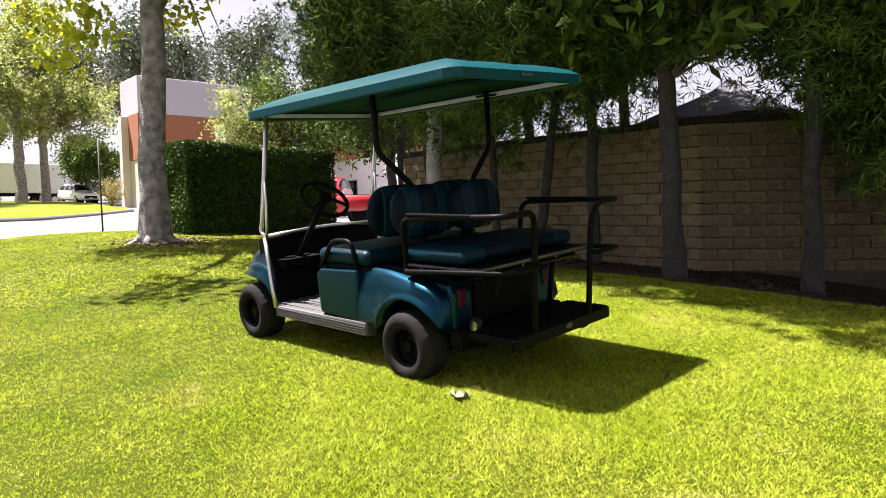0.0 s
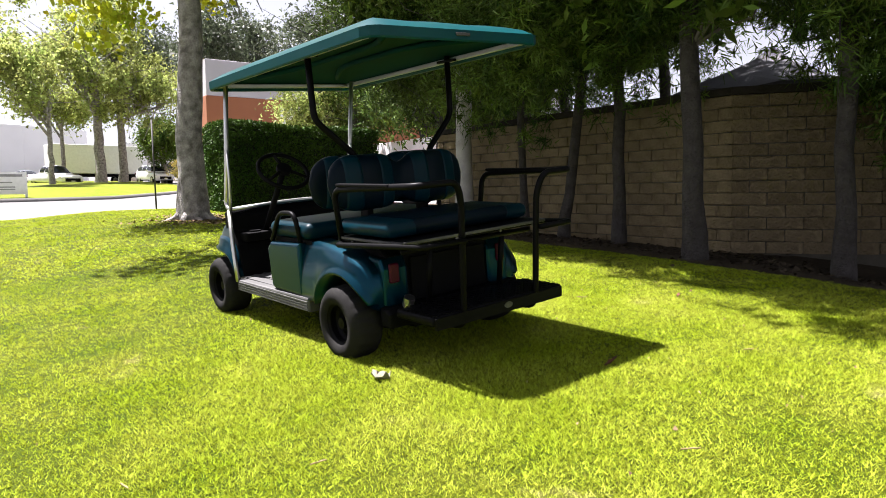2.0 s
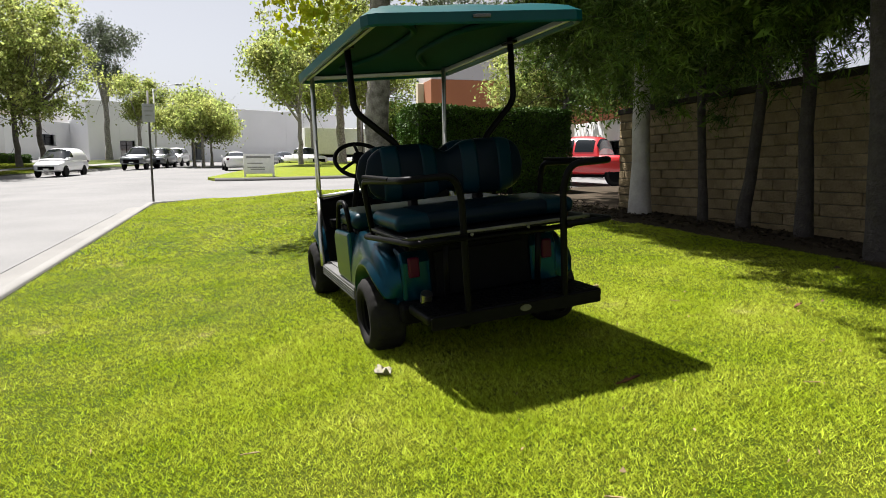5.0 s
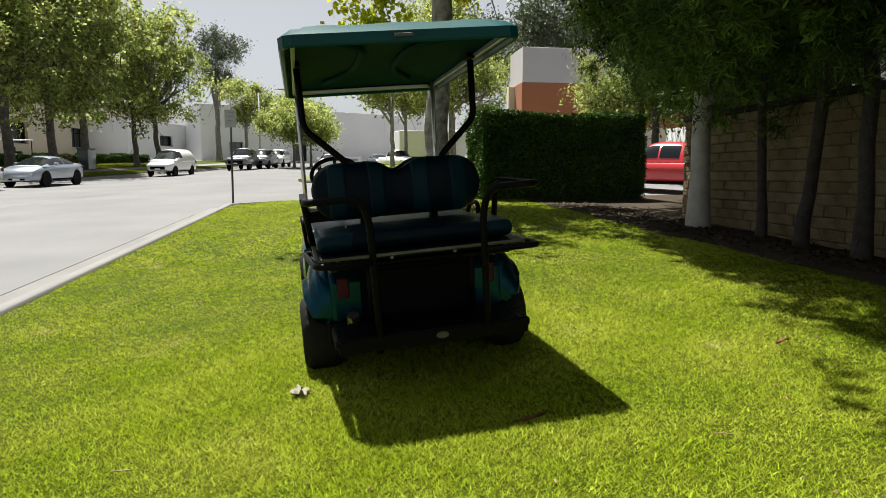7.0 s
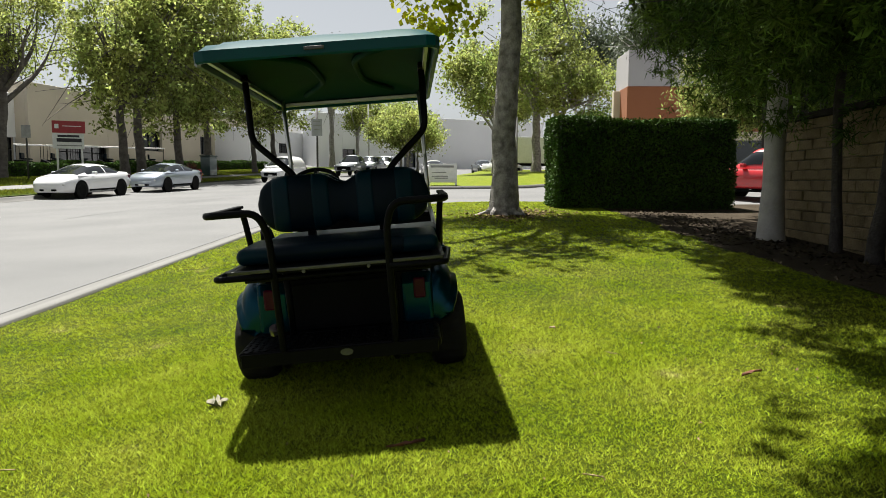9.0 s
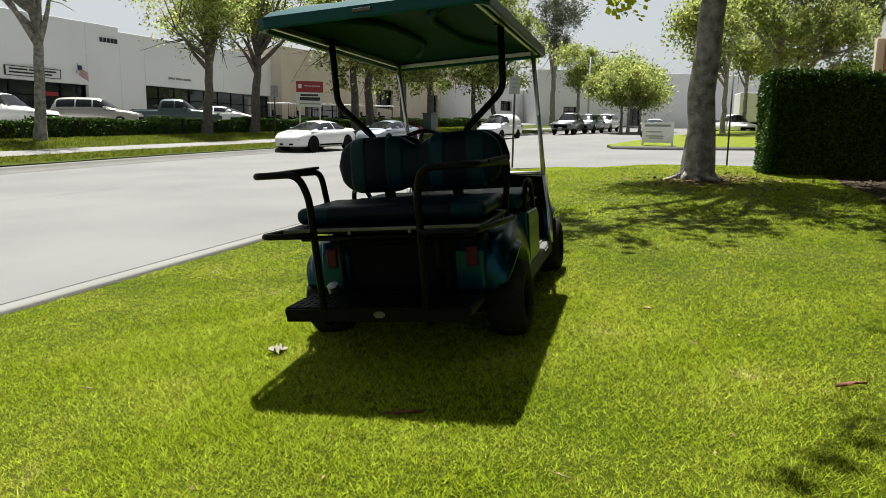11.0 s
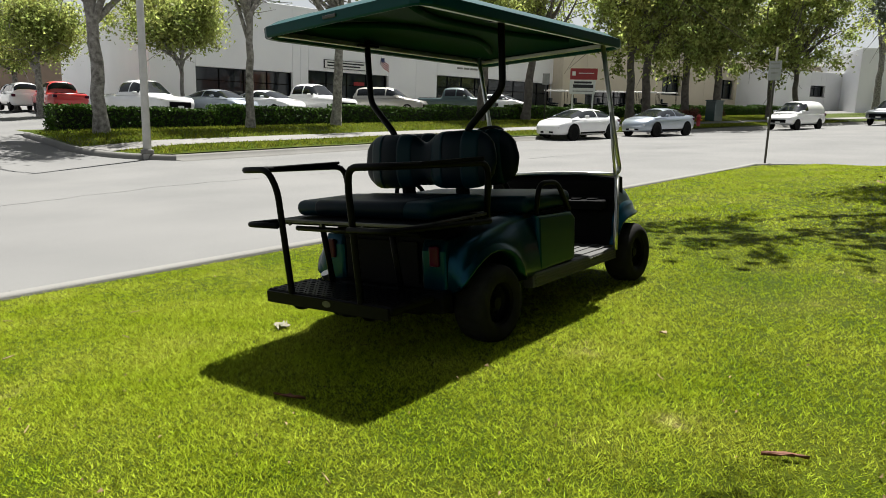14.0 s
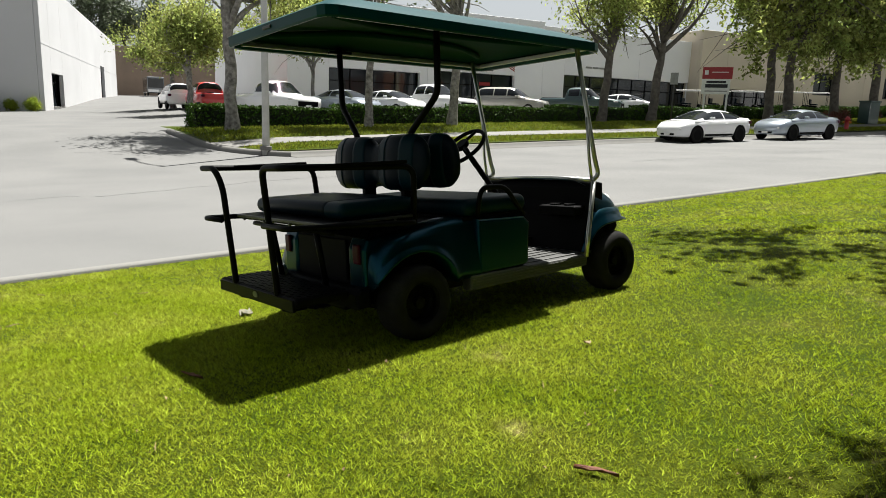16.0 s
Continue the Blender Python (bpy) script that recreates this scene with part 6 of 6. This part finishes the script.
part("wall_light", box(-0.2, -0.05, -7.2, -6.9, 7.7, 7.85, 0.02), BLACK_PLASTIC, rust)

# long pale halls up the street
facade("long_grey_hall", (98, 19), -62, 40, 2.5, 11.2, 20, WHITE_WALL, [(4, 6, 3.5, 6), (14, 16, 3.5, 6)], "long pale hall at the head of the street", (8.6, 9.4), (10, 20, 30))
facade("pale_corner_hall", (92, 27), -20, 18, 2.5, 8.6, 14, WHITE_WALL, [(7, 10, 5.4, 6.8)], "pale hall behind the street trees", (7.4,), (9,))
facade("far_white_hall", (110, -20), -85, 50, 2.5, 9.0, 15, WHITE_WALL, [(6, 9, 3.6, 6)], "white hall behind the further lawn", (7.2,), (12, 25))

# white trailer parked at the far lot
tr = empty("box_trailer", pose(74, -10.5, ground_z(74, -10.5), 0, 0, 100))
tagged(tr, "white box trailer parked at the far lot", "trailer")
part("box", box(-4.2, 4.2, -1.25, 1.25, 1.1, 3.9, 0.05), SIGN_WHITE, tr)
part("underframe", box(-4.1, 4.1, -0.5, 0.5, 0.8, 1.08), BLACK_STEEL, tr)
part("landing_leg", box(3.0, 3.15, -0.9, -0.75, 0.0, 1.08), BLACK_STEEL, tr)
for x in (-3.3, -2.3):
    for s in (1, -1):
        car_wheel(tr, x, s * 1.2, 0.48, 0.28)
# bus far back in the car park
bus = empty("shuttle_bus", pose(24.7, 103.7, ground_z(24.7, 103.7), 0, 0, -98))
tagged(bus, "grey shuttle bus parked far back in the car park", "bus")
body = part("body", box(-4.0, 3.4, -1.2, 1.2, 0.45, 2.85, 0.12, 3), CAR_GREY, bus)
part("windscreen", box(3.38, 3.43, -1.1, 1.1, 1.2, 2.6, 0.02), CAR_GLASS, bus, "wide tinted windscreen")
part("front_panel", box(3.38, 3.45, -1.1, 1.1, 0.55, 0.95, 0.02), CAR_WHITE, bus, "white front panel")
for sy in (1, -1):
    for k in range(5):
        part("side_window", box(-3.6 + 1.35 * k, -2.45 + 1.35 * k, sy * 1.2 - 0.015, sy * 1.2 + 0.015, 1.4, 2.4, 0.01), CAR_GLASS, bus)
    for x in (-2.6, 2.3):
        car_wheel(bus, x, sy * 1.18, 0.45, 0.28)

# dark canopy behind the wall
can = empty("shade_canopy", pose(2.35, -7.6, 0.0, 0, 0, 12))
tagged(can, "dark peaked cloth canopy behind the wall", "canopy")
b = bmesh.new()
ap = b.verts.new((0.0, 0.0, 2.78))
ring = []
for k in range(16):
    a = 2 * math.pi * k / 16 + math.pi / 8
    r = 1.0 / max(abs(math.cos(a)), abs(math.sin(a)))
    ring.append([b.verts.new((r * f * math.cos(a), r * f * math.sin(a), 2.78 - 0.62 * f ** 0.7 - (0.04 if f == 1 and k % 2 else 0))) for f in (0.2, 0.45, 0.7, 1.0)] + [b.verts.new((r * math.cos(a), r * math.sin(a), 2.0))])
for k in range(16):
    p, q = ring[k], ring[(k + 1) % 16]
    b.faces.new((ap, p[0], q[0]))
    for i in range(4):
        b.faces.new((p[i], p[i + 1], q[i + 1], q[i]))
bmesh.ops.recalc_face_normals(b, faces=b.faces)
part("cloth", b, SLATE, can)
for sx in (1, -1):
    for sy in (1, -1):
        part("pole", tube([(sx * 0.92, sy * 0.92, -0.1), (sx * 0.92, sy * 0.92, 2.15)], 0.025, 8), POST_STEEL, can)
facade("house_behind_wall", (30, -16.5), 180, 18, 0.2, 3.4, 8, WHITE_WALL, [(3, 5, 1.0, 2.4)], "low white house behind the garden wall")


# ---- signs, lamps and posts ----
def lamp(x, y, z, h, yaw, label):
    top = empty("street_lamp", pose(x, y, z, 0, 0, yaw))
    tagged(top, label, "street lamp")
    part("pole", tube([(0, 0, -0.2), (0, 0, h * 0.5), (0, 0, h)], [0.11, 0.09, 0.06], 12), POLE, top, "tapered concrete pole")
    part("arm", tube(rounded([(0, 0, h - 0.3), (0.9, 0, h + 0.35), (2.2, 0, h + 0.4)], 0.5), 0.035, 8), POST_STEEL, top)
    part("lantern", box(2.1, 2.75, -0.13, 0.13, h + 0.33, h + 0.47, 0.04), POST_STEEL, top)
    part("base", cyl(0.17, 0.12, 14, bevel=0.02), CONC, top)


lamp(6.15, 15.55, bank_z(6.15, 15.55), 8.8, 90, "tall concrete street lamp on the far verge")
lamp(71, 8.0, ground_z(71, 8), 7.6, -100, "street lamp further up the street")

ps = empty("parking_sign", pose(16.2, 2.7, turf_z(15.6, 2.1) - 0.1))
tagged(ps, "pale parking sign on a thin steel post at the lawn's edge", "sign")
part("post", tube([(0, 0, -0.1), (0.0, 0.0, 2.95)], 0.028, 8), POST_DARK, ps)
part("panel", box(-0.035, -0.028, -0.15, 0.15, 2.15, 2.62, 0.002), SIGN_GREY, ps, "pale rectangular sign panel")
for z, w in ((2.53, 0.1), (2.42, 0.11), (2.31, 0.08)):
    part("text_bar", box(-0.039, -0.036, -w, w, z, z + 0.035), POST_STEEL, ps)
st = empty("thin_stake", pose(17.0, -2.95, 0.38))
tagged(st, "thin rusty steel stake at the lawn's end", "stake")
part("rod", tube([(0, 0, -0.1), (0.0, 0.02, 2.55)], 0.022, 8), POST_DARK, st)

ws = empty("estate_sign", pose(33.2, -0.5, ground_z(33, 0) + 0.1, 0, 0, 4))
tagged(ws, "white hoarding sign on posts on the further lawn", "sign")
part("panel", box(-0.03, 0.03, -0.75, 0.72, 0.22, 1.2, 0.004), SIGN_WHITE, ws)
for y in (-0.72, 0.68):
    part("post", box(-0.05, 0.05, y - 0.05, y + 0.05, -0.3, 1.22, 0.004), SIGN_WHITE, ws)
for z, y0, y1 in ((1.0, -0.6, 0.6), (0.72, -0.2, 0.55), (0.52, -0.3, 0.55), (0.42, -0.3, 0.4)):
    part("text_bar", box(-0.04, -0.031, y0, y1, z, z + (0.11 if z > 0.9 else 0.05)), POST_STEEL, ws)
rs = empty("letting_sign", pose(34.6, 19.7, bank_z(35, 19.6), 0, 0, 28))
tagged(rs, "red and white letting sign on white posts behind the hedge", "sign")
part("red_panel", box(-0.04, 0.04, -0.8, 0.8, 2.35, 3.0, 0.004), SIGN_RED, rs, "red upper panel")
part("white_panel", box(-0.04, 0.04, -0.72, 0.8, 1.5, 2.33, 0.004), SIGN_WHITE, rs, "white lower panel")
for y in (-0.6, 0.6):
    part("post", box(0.045, 0.12, y - 0.05, y + 0.05, -0.2, 2.3, 0.004), SIGN_WHITE, rs)
for y0, y1, z0, z1, mt in ((0.48, 0.68, 2.58, 2.82, SIGN_WHITE), (-0.6, 0.3, 2.7, 2.74, SIGN_WHITE), (-0.5, 0.55, 2.12, 2.24, INK), (-0.6, 0.6, 1.86, 2.06, INK), (-0.6, 0.6, 1.64, 1.7, POST_STEEL)):
    part("text_bar", box(-0.052, -0.041, y0, y1, z0, z1), mt, rs)
ss = empty("pavement_sign", pose(30.0, 19.2, bank_z(30, 19.2), 0, 0, 20))
tagged(ss, "small sign on a weathered post beside the pavement", "sign")
part("post", tube([(0, 0, -0.1), (0, 0, 2.6)], 0.04, 8), POST_DARK, ss)
part("panel", box(-0.05, -0.042, -0.2, 0.2, 2.0, 2.6, 0.002), POST_STEEL, ss)
hy = empty("fire_hydrant", pose(37.6, 13.7, bank_z(37.6, 13.7)))
tagged(hy, "red fire hydrant with yellow caps on the far verge", "hydrant")
part("barrel", lathe([(0.16, 0.0), (0.16, 0.05), (0.11, 0.06), (0.11, 0.5), (0.15, 0.52), (0.15, 0.56), (0.12, 0.62), (0.05, 0.7), (0.0, 0.71)], 16), SIGN_RED, hy, smooth=True)
for s in (1, -1):
    part("outlet_cap", cyl(0.06, 0.1, 10, m=Matrix.Translation((0, 0.1 * s, 0.4)) @ pose(0, 0, 0, -90 * s, 0, 0)), AMBER, hy, "yellow outlet cap")
ub = empty("utility_cabinet", pose(44.5, 15.6, bank_z(44.5, 15.6), 0, 0, -8))
tagged(ub, "dark green utility cabinet on the far verge", "cabinet")
part("case", box(-0.5, 0.5, -0.35, 0.35, 0.0, 1.3, 0.03), CAR_GREEN, ub)
part("lid", box(-0.54, 0.54, -0.39, 0.39, 1.3, 1.38, 0.02), CAR_GREEN, ub)


# ---- slumped-block wall ----
def block_wall(name, start, direction, count, courses, z0, label):
    """Slim blocks in running bond, each a piece of its own."""
    d = Vector((*direction, 0)).normalized()
    out = Vector((-d.y, d.x, 0))
    if out.dot(Vector((-2, 2, 0)) - Vector((start[0], start[1], 0))) < 0:
        out = -out
    ang = math.atan2(d.y, d.x)
    wall = empty(name, pose(start[0], start[1], z0, 0, 0, math.degrees(ang)))
    side = 1 if Vector((-d.y, d.x, 0)).dot(out) > 0 else -1
    bl, bh, th = 0.4, 0.146, 0.19
    core = box(0.06, count * bl, -0.07, 0.07, -0.4, courses * bh - 0.004)
    tagged(part("mortar", core, MORTAR, wall), "", "")
    cap = box(-0.02, count * bl + 0.02, -0.125, 0.125, courses * bh, courses * bh + 0.09, 0.008)
    part("coping", cap, COPING, wall, "dark coping along the top of the wall")
    shapes = []
    rng = random.Random(4)
    for k in range(6):
        b = box(0.005, bl - 0.005, -th / 2, th / 2, 0.005, bh - 0.005, 0.01, 1)
        for v in b.verts:
            v.co += Vector((rng.uniform(-1, 1) * 0.003, rng.uniform(-1, 1) * 0.008, rng.uniform(-1, 1) * 0.003))
        me = bpy.data.meshes.new("block")
        b.normal_update()
        b.to_mesh(me)
        b.free()
        me.materials.append(BLOCK)
        shapes.append(me)
    for c in range(courses):
        shift = 0.2 if c % 2 else 0.0
        for k in range(count):
            x = k * bl + shift
            half = x + bl > count * bl + 0.01
            for x, size in ((x, 0.5), (0.0, 0.5)) if half else ((x, 1.0),):
                ob = new("block", rng.choice(shapes))
                ob.parent = wall
                ob.matrix_basis = pose(x, rng.uniform(-0.009, 0.009), c * bh, 0, rng.uniform(-0.25, 0.25), rng.uniform(-0.3, 0.3)) @ Matrix.Diagonal((size, 1, 1, 1))
    return tagged(wall, label, "wall", kind="structure")


WC = (1.95, -6.13)
block_wall("wall_north", WC, (1, -0.03), 16, 13, 0.07, "tan slumped-block garden wall in running bond behind the trees")
block_wall("wall_east", (WC[0] + 0.06, WC[1] + 0.03), (-0.785, -0.62), 15, 13, 0.07, "shaded tan slumped-block wall turning away at a corner")


# ---- litter on the lawn ----
def curled_leaf(name, x, y, size, mat, label, seed, long=1.0, yaw=0.0):
    """A dry leaf or strip of bark, curled and lobed."""
    rng = np.random.default_rng(seed)
    b = bmesh.new()
    rows = []
    for i in range(9):
        u = i / 8
        w = size * (0.5 * math.sin(math.pi * (0.08 + 0.84 * u))) * (1 + 0.35 * math.sin(9 * u + seed)) / long ** 0.5
        row = []
        for j in range(5):
            v = j / 4 * 2 - 1
            row.append(b.verts.new((size * long * (u - 0.5), v * w, 0.3 * size * (v * v) * 0.7 + 0.06 * size * rng.normal() + 0.12 * size * math.sin(4 * u + seed))))
        rows.append(row)
    for p, q in zip(rows, rows[1:]):
        for k in range(4):
            b.faces.new((p[k], q[k], q[k + 1], p[k + 1]))
    r = bmesh.ops.extrude_face_region(b, geom=b.faces[:])
    bmesh.ops.translate(b, vec=(0, 0, 0.003), verts=[v for v in r["geom"] if isinstance(v, bmesh.types.BMVert)])
    bmesh.ops.recalc_face_normals(b, faces=b.faces)
    ob = part(name, b, mat, smooth=True)
    ob.matrix_basis = pose(x, y, turf_z(x, y) + 0.014, 0, 0, yaw)
    return tagged(ob, label, "leaf")


DRY = material("dry_leaf", (0.12, 0.12, 0.085), 0.8, vary=0.2, scale=20, fine=80, bump=0.3, second=(0.16, 0.14, 0.09))
RUSSET = material("russet_bark", (0.13, 0.045, 0.02), 0.8, vary=0.3, scale=20, fine=80, bump=0.3)
STRAW = material("straw", (0.26, 0.19, 0.1), 0.8, vary=0.2, scale=20, fine=80, bump=0.3)
curled_leaf("dry_leaf", 0.02, 0.0, 0.085, DRY, "crumpled pale dry leaf lying on the lawn", 3, 1.15, 30)
curled_leaf("bark_strip", -0.58, -0.94, 0.035, RUSSET, "russet strip of bark lying in the shade", 4, 4.5, -70)
curled_leaf("bark_strip", 0.24, -2.62, 0.036, RUSSET, "russet strip of bark on the lawn", 5, 4.2, -60)
curled_leaf("dry_leaf", 1.15, -1.75, 0.035, STRAW, "small brown dry leaf on the lawn by the cart", 6, 1.2, 80)
for k, (x, y, yaw) in enumerate(((-1.15, 0.75, 20), (-0.6, 0.62, 100), (-1.4, -0.4, 60), (-0.9, 1.7, 130), (-0.3, 1.2, 10), (-1.6, 0.2, 160), (0.6, -2.0, 50), (-0.9, -1.6, 75))):
    curled_leaf("twig", x, y, 0.0095, STRAW, "straw-coloured twig lying on the lawn", 10 + k, 7.5, yaw)


# ---- grass ----
def grass(name, x0, x1, y0, y1, count, height, width, seed, label, core=None):
    """Blades as single triangles, rooted on the turf."""
    rng = np.random.default_rng(seed)
    # half the blades stand in small tufts, and most of them in the middle of the lawn
    ax, ay = rng.uniform(x0, x1, count), rng.uniform(y0, y1, count)
    if core:
        inner = rng.uniform(size=count) < core[4]
        ax = np.where(inner, np.clip(rng.normal(core[0], core[1], count), x0, x1), ax)
        ay = np.where(inner, np.clip(rng.normal(core[2], core[3], count), y0, y1), ay)
    tuft = rng.integers(0, max(1, count // 10), count)
    loose = rng.uniform(size=count) < 0.42
    tuft = np.where(loose, np.arange(count), tuft)
    px = np.clip(ax[tuft] + np.where(loose, 0, rng.normal(size=count) * 0.009), x0, x1)
    py = np.clip(ay[tuft] + np.where(loose, 0, rng.normal(size=count) * 0.009), y0, y1)
    tall, way = rng.uniform(0.65, 1.35, count)[tuft], rng.uniform(0, 2 * np.pi, count)[tuft]
    # height of the turf, by a coarse grid
    gx, gy = np.linspace(x0, x1, 90), np.linspace(y0, y1, 60)
    gz = np.array([[turf_z(a, b) for b in gy] for a in gx])
    ok = np.array([[(bed_edge(a) + 0.02 < b < 2.66 - bend(a)) and a < lawn_end(b + bend(a)) for b in gy] for a in gx])
    fx, fy = (px - x0) / (x1 - x0) * 89, (py - y0) / (y1 - y0) * 59
    i, j = np.minimum(fx.astype(int), 88), np.minimum(fy.astype(int), 58)
    u, v = fx - i, fy - j
    pz = gz[i, j] * (1 - u) * (1 - v) + gz[i + 1, j] * u * (1 - v) + gz[i, j + 1] * (1 - u) * v + gz[i + 1, j + 1] * u * v
    # thin and thick patches
    patch_f = np.sin(px * 2.1 + 1.3 * np.sin(py * 1.7)) * np.sin(py * 2.6 + 0.8 * np.sin(px * 3.1))
    keep = ok[np.rint(fx).astype(int), np.rint(fy).astype(int)] & (rng.uniform(size=count) < 0.86 + 0.14 * patch_f)
    px, py, pz, patch_f, tall, way = px[keep], py[keep], pz[keep], patch_f[keep], tall[keep], way[keep]
    n = len(px)
    a = rng.uniform(0, 2 * np.pi, n)
    h = height * tall * rng.uniform(0.5, 1.25, n) * (1 + 0.2 * patch_f)
    lean = rng.uniform(0.4, 1.7, n) * h
    la = way + rng.normal(size=n) * 0.9
    w = width * rng.uniform(0.6, 1.3, n)
    base = np.stack([px, py, pz - 0.004], 1)
    side = np.stack([np.cos(a), np.sin(a), 0 * a], 1) * w[:, None]
    tip = base + np.stack([np.cos(la) * lean, np.sin(la) * lean, h], 1)
    verts = np.stack([base - side, base + side, tip], 1).reshape(-1, 3)
    ob = raw(name, verts, np.arange(3 * n).reshape(-1, 3), GRASS)
    return tagged(ob, label, "grass", kind="stuff")


def leaf_litter(name, spots, size, mat, label, seed):
    """Many small dry leaves lying flat, thickest at the middle of each spot (x, y, spread x, spread y, count)."""
    rng = np.random.default_rng(seed)
    px = np.concatenate([rng.normal(x, sx, n) for x, y, sx, sy, n in spots])
    py = np.concatenate([rng.normal(y, sy, n) for x, y, sx, sy, n in spots])
    pz = np.array([turf_z(a, b) + 0.012 for a, b in zip(px, py)])
    n = len(px)
    a, k = rng.uniform(0, 2 * np.pi, n), rng.uniform(0.5, 1.3, n) * size
    c = np.stack([px, py, pz], 1)
    d = np.stack([np.cos(a) * k, np.sin(a) * k, rng.normal(size=n) * k * 0.25], 1)
    s = np.stack([-np.sin(a) * k * 0.5, np.cos(a) * k * 0.5, rng.normal(size=n) * k * 0.25], 1)
    up = np.array([0, 0, 0.008]) + 0 * c
    ob = raw(name, np.stack([c - d, c - s + up, c + d, c + s + up], 1).reshape(-1, 3), np.arange(4 * n).reshape(-1, 4), mat)
    return tagged(ob, label, "leaf litter", kind="stuff")


LITTER = material("tan_leaf_litter", (0.2, 0.14, 0.085), 0.9, vary=0.3, scale=3, fine=20, bump=0, island=0.5, second=(0.12, 0.08, 0.05), spec=0.05)
# litter below the pines: browns lowered to add to the shade there
BED_LITTER = material("shade_darkened_bed_litter", (0.06, 0.048, 0.033), 0.9, vary=0.3, scale=3, fine=20, bump=0, island=0.5, second=(0.035, 0.027, 0.02), spec=0.03)
leaf_litter("leaf_litter", [(10.4, -2.2, 0.55, 0.5, 700), (9.8, -2.0, 0.5, 0.35, 250), (11.2, -2.6, 0.6, 0.5, 300)], 0.035, LITTER, "tan dry leaves and bark round the sycamore's foot", 8)
leaf_litter("bed_litter", [(k * 1.1 - 2.5, -5.4, 0.6, 0.4, 170) for k in range(14)], 0.032, BED_LITTER, "brown dry leaves on the earth below the pines, darkened for shade", 9)
leaf_litter("lawn_litter", [(-0.2, -1.0, 1.6, 1.5, 90), (1.0, -2.8, 1.5, 0.8, 60)], 0.01, LITTER, "scattered dry leaf scraps in the lawn", 10)
G = "short bright green mown grass with yellowish patches"
grass("grass", -4.2, 5.0, -4.9, 2.66, 1120000, 0.0175, 0.0027, 1, G, (-0.6, 1.5, -0.6, 1.6, 0.5))
grass("grass_further", 5.0, 18.4, -4.9, 2.66, 270000, 0.022, 0.0062, 2, G)
grass("grass_behind", -9.0, -4.2, -4.9, 2.66, 40000, 0.04, 0.007, 3, G)


def verge_grass(name, u0, u1, x0, x1, count, seed):
    rng = np.random.default_rng(seed)
    px, pu = rng.uniform(x0, x1, count), rng.uniform(u0, u1, count)
    keep = px > np.array([verge_end(u) + 0.15 for u in pu])
    px, pu, count = px[keep], pu[keep], int(keep.sum())
    pz = np.array([bank_z(a, b - bend(a)) for a, b in zip(px, pu)])
    py = pu - np.array([bend(a) for a in px])
    a, la, h = rng.uniform(0, 6.28, count), rng.uniform(0, 6.28, count), rng.uniform(0.04, 0.12, count)
    base = np.stack([px, py, pz - 0.01], 1)
    side = np.stack([np.cos(a), np.sin(a), 0 * a], 1) * 0.02
    tip = base + np.stack([np.cos(la) * h * 0.7, np.sin(la) * h * 0.7, h], 1)
    ob = raw(name, np.stack([base - side, base + side, tip], 1).reshape(-1, 3), np.arange(3 * count).reshape(-1, 3), VERGE_GRASS)
    return tagged(ob, "patchy grass on the far verge, darkened for tree shade", "grass", kind="stuff")


verge_grass("verge_grass", 15.2, 16.6, 5.4, 60, 26000, 5)
verge_grass("bank_grass", 18.1, 22.2, 5.4, 60, 50000, 6)


# ---- breadth of the street: all beyond it stands back, seen from the lawn's corner ----
HERE = Vector((-2.6, -2.3, 1.1))


def stand_back(x, y):
    a = math.degrees(math.atan2(y - HERE.y, x - HERE.x))
    k = 0.17 + 0.03 * smooth01((60 - a) / 30)
    return 1 + k * smooth01((a - 6) / 12) * smooth01((y + bend(x) - 4) / 9)


def shift_mesh(ob, base):
    me = ob.data
    co = np.empty(len(me.vertices) * 3)
    me.vertices.foreach_get("co", co)
    co = co.reshape(-1, 3) + np.array(base)
    here = np.array(HERE)
    k = np.array([stand_back(x, y) for x, y in co[:, :2]])[:, None]
    me.vertices.foreach_set("co", (here + (co - here) * k - np.array(base)).reshape(-1))
    me.update()


VEHICLES = ("car", "van", "pickup truck", "golf cart", "bus")
for ob in [o for o in bpy.data.objects if o.parent is None and o.type in ("MESH", "EMPTY")]:
    sort = ob.name.split(".")[0]
    if sort in ("ground", "kerb_far", "kerb_driveway", "kerb_far_left", "verge_strip", "pavement", "verge_bank", "verge_bank_left", "road_crack", "verge_grass", "bank_grass"):
        shift_mesh(ob, (0, 0, 0))
    elif sort == "low_hedge":
        for child in ob.children:
            shift_mesh(child, ob.location)
    elif ob.location.y + bend(ob.location.x) > 9 and ob.location.x < 90:
        foot = ob.location.copy()
        if ob.get("category") == "building":
            mid = ob.matrix_basis @ Vector((20, 6, 0))
        else:
            mid = foot
        k = stand_back(mid.x, mid.y)
        if ob.get("category") in VEHICLES:
            ob.location = HERE + (foot - HERE) * k
            ob.scale = (1.08, 1.08, 1.08)
        else:
            ob.matrix_basis = Matrix.Translation(HERE) @ Matrix.Scale(k, 4) @ Matrix.Translation(-HERE) @ ob.matrix_basis
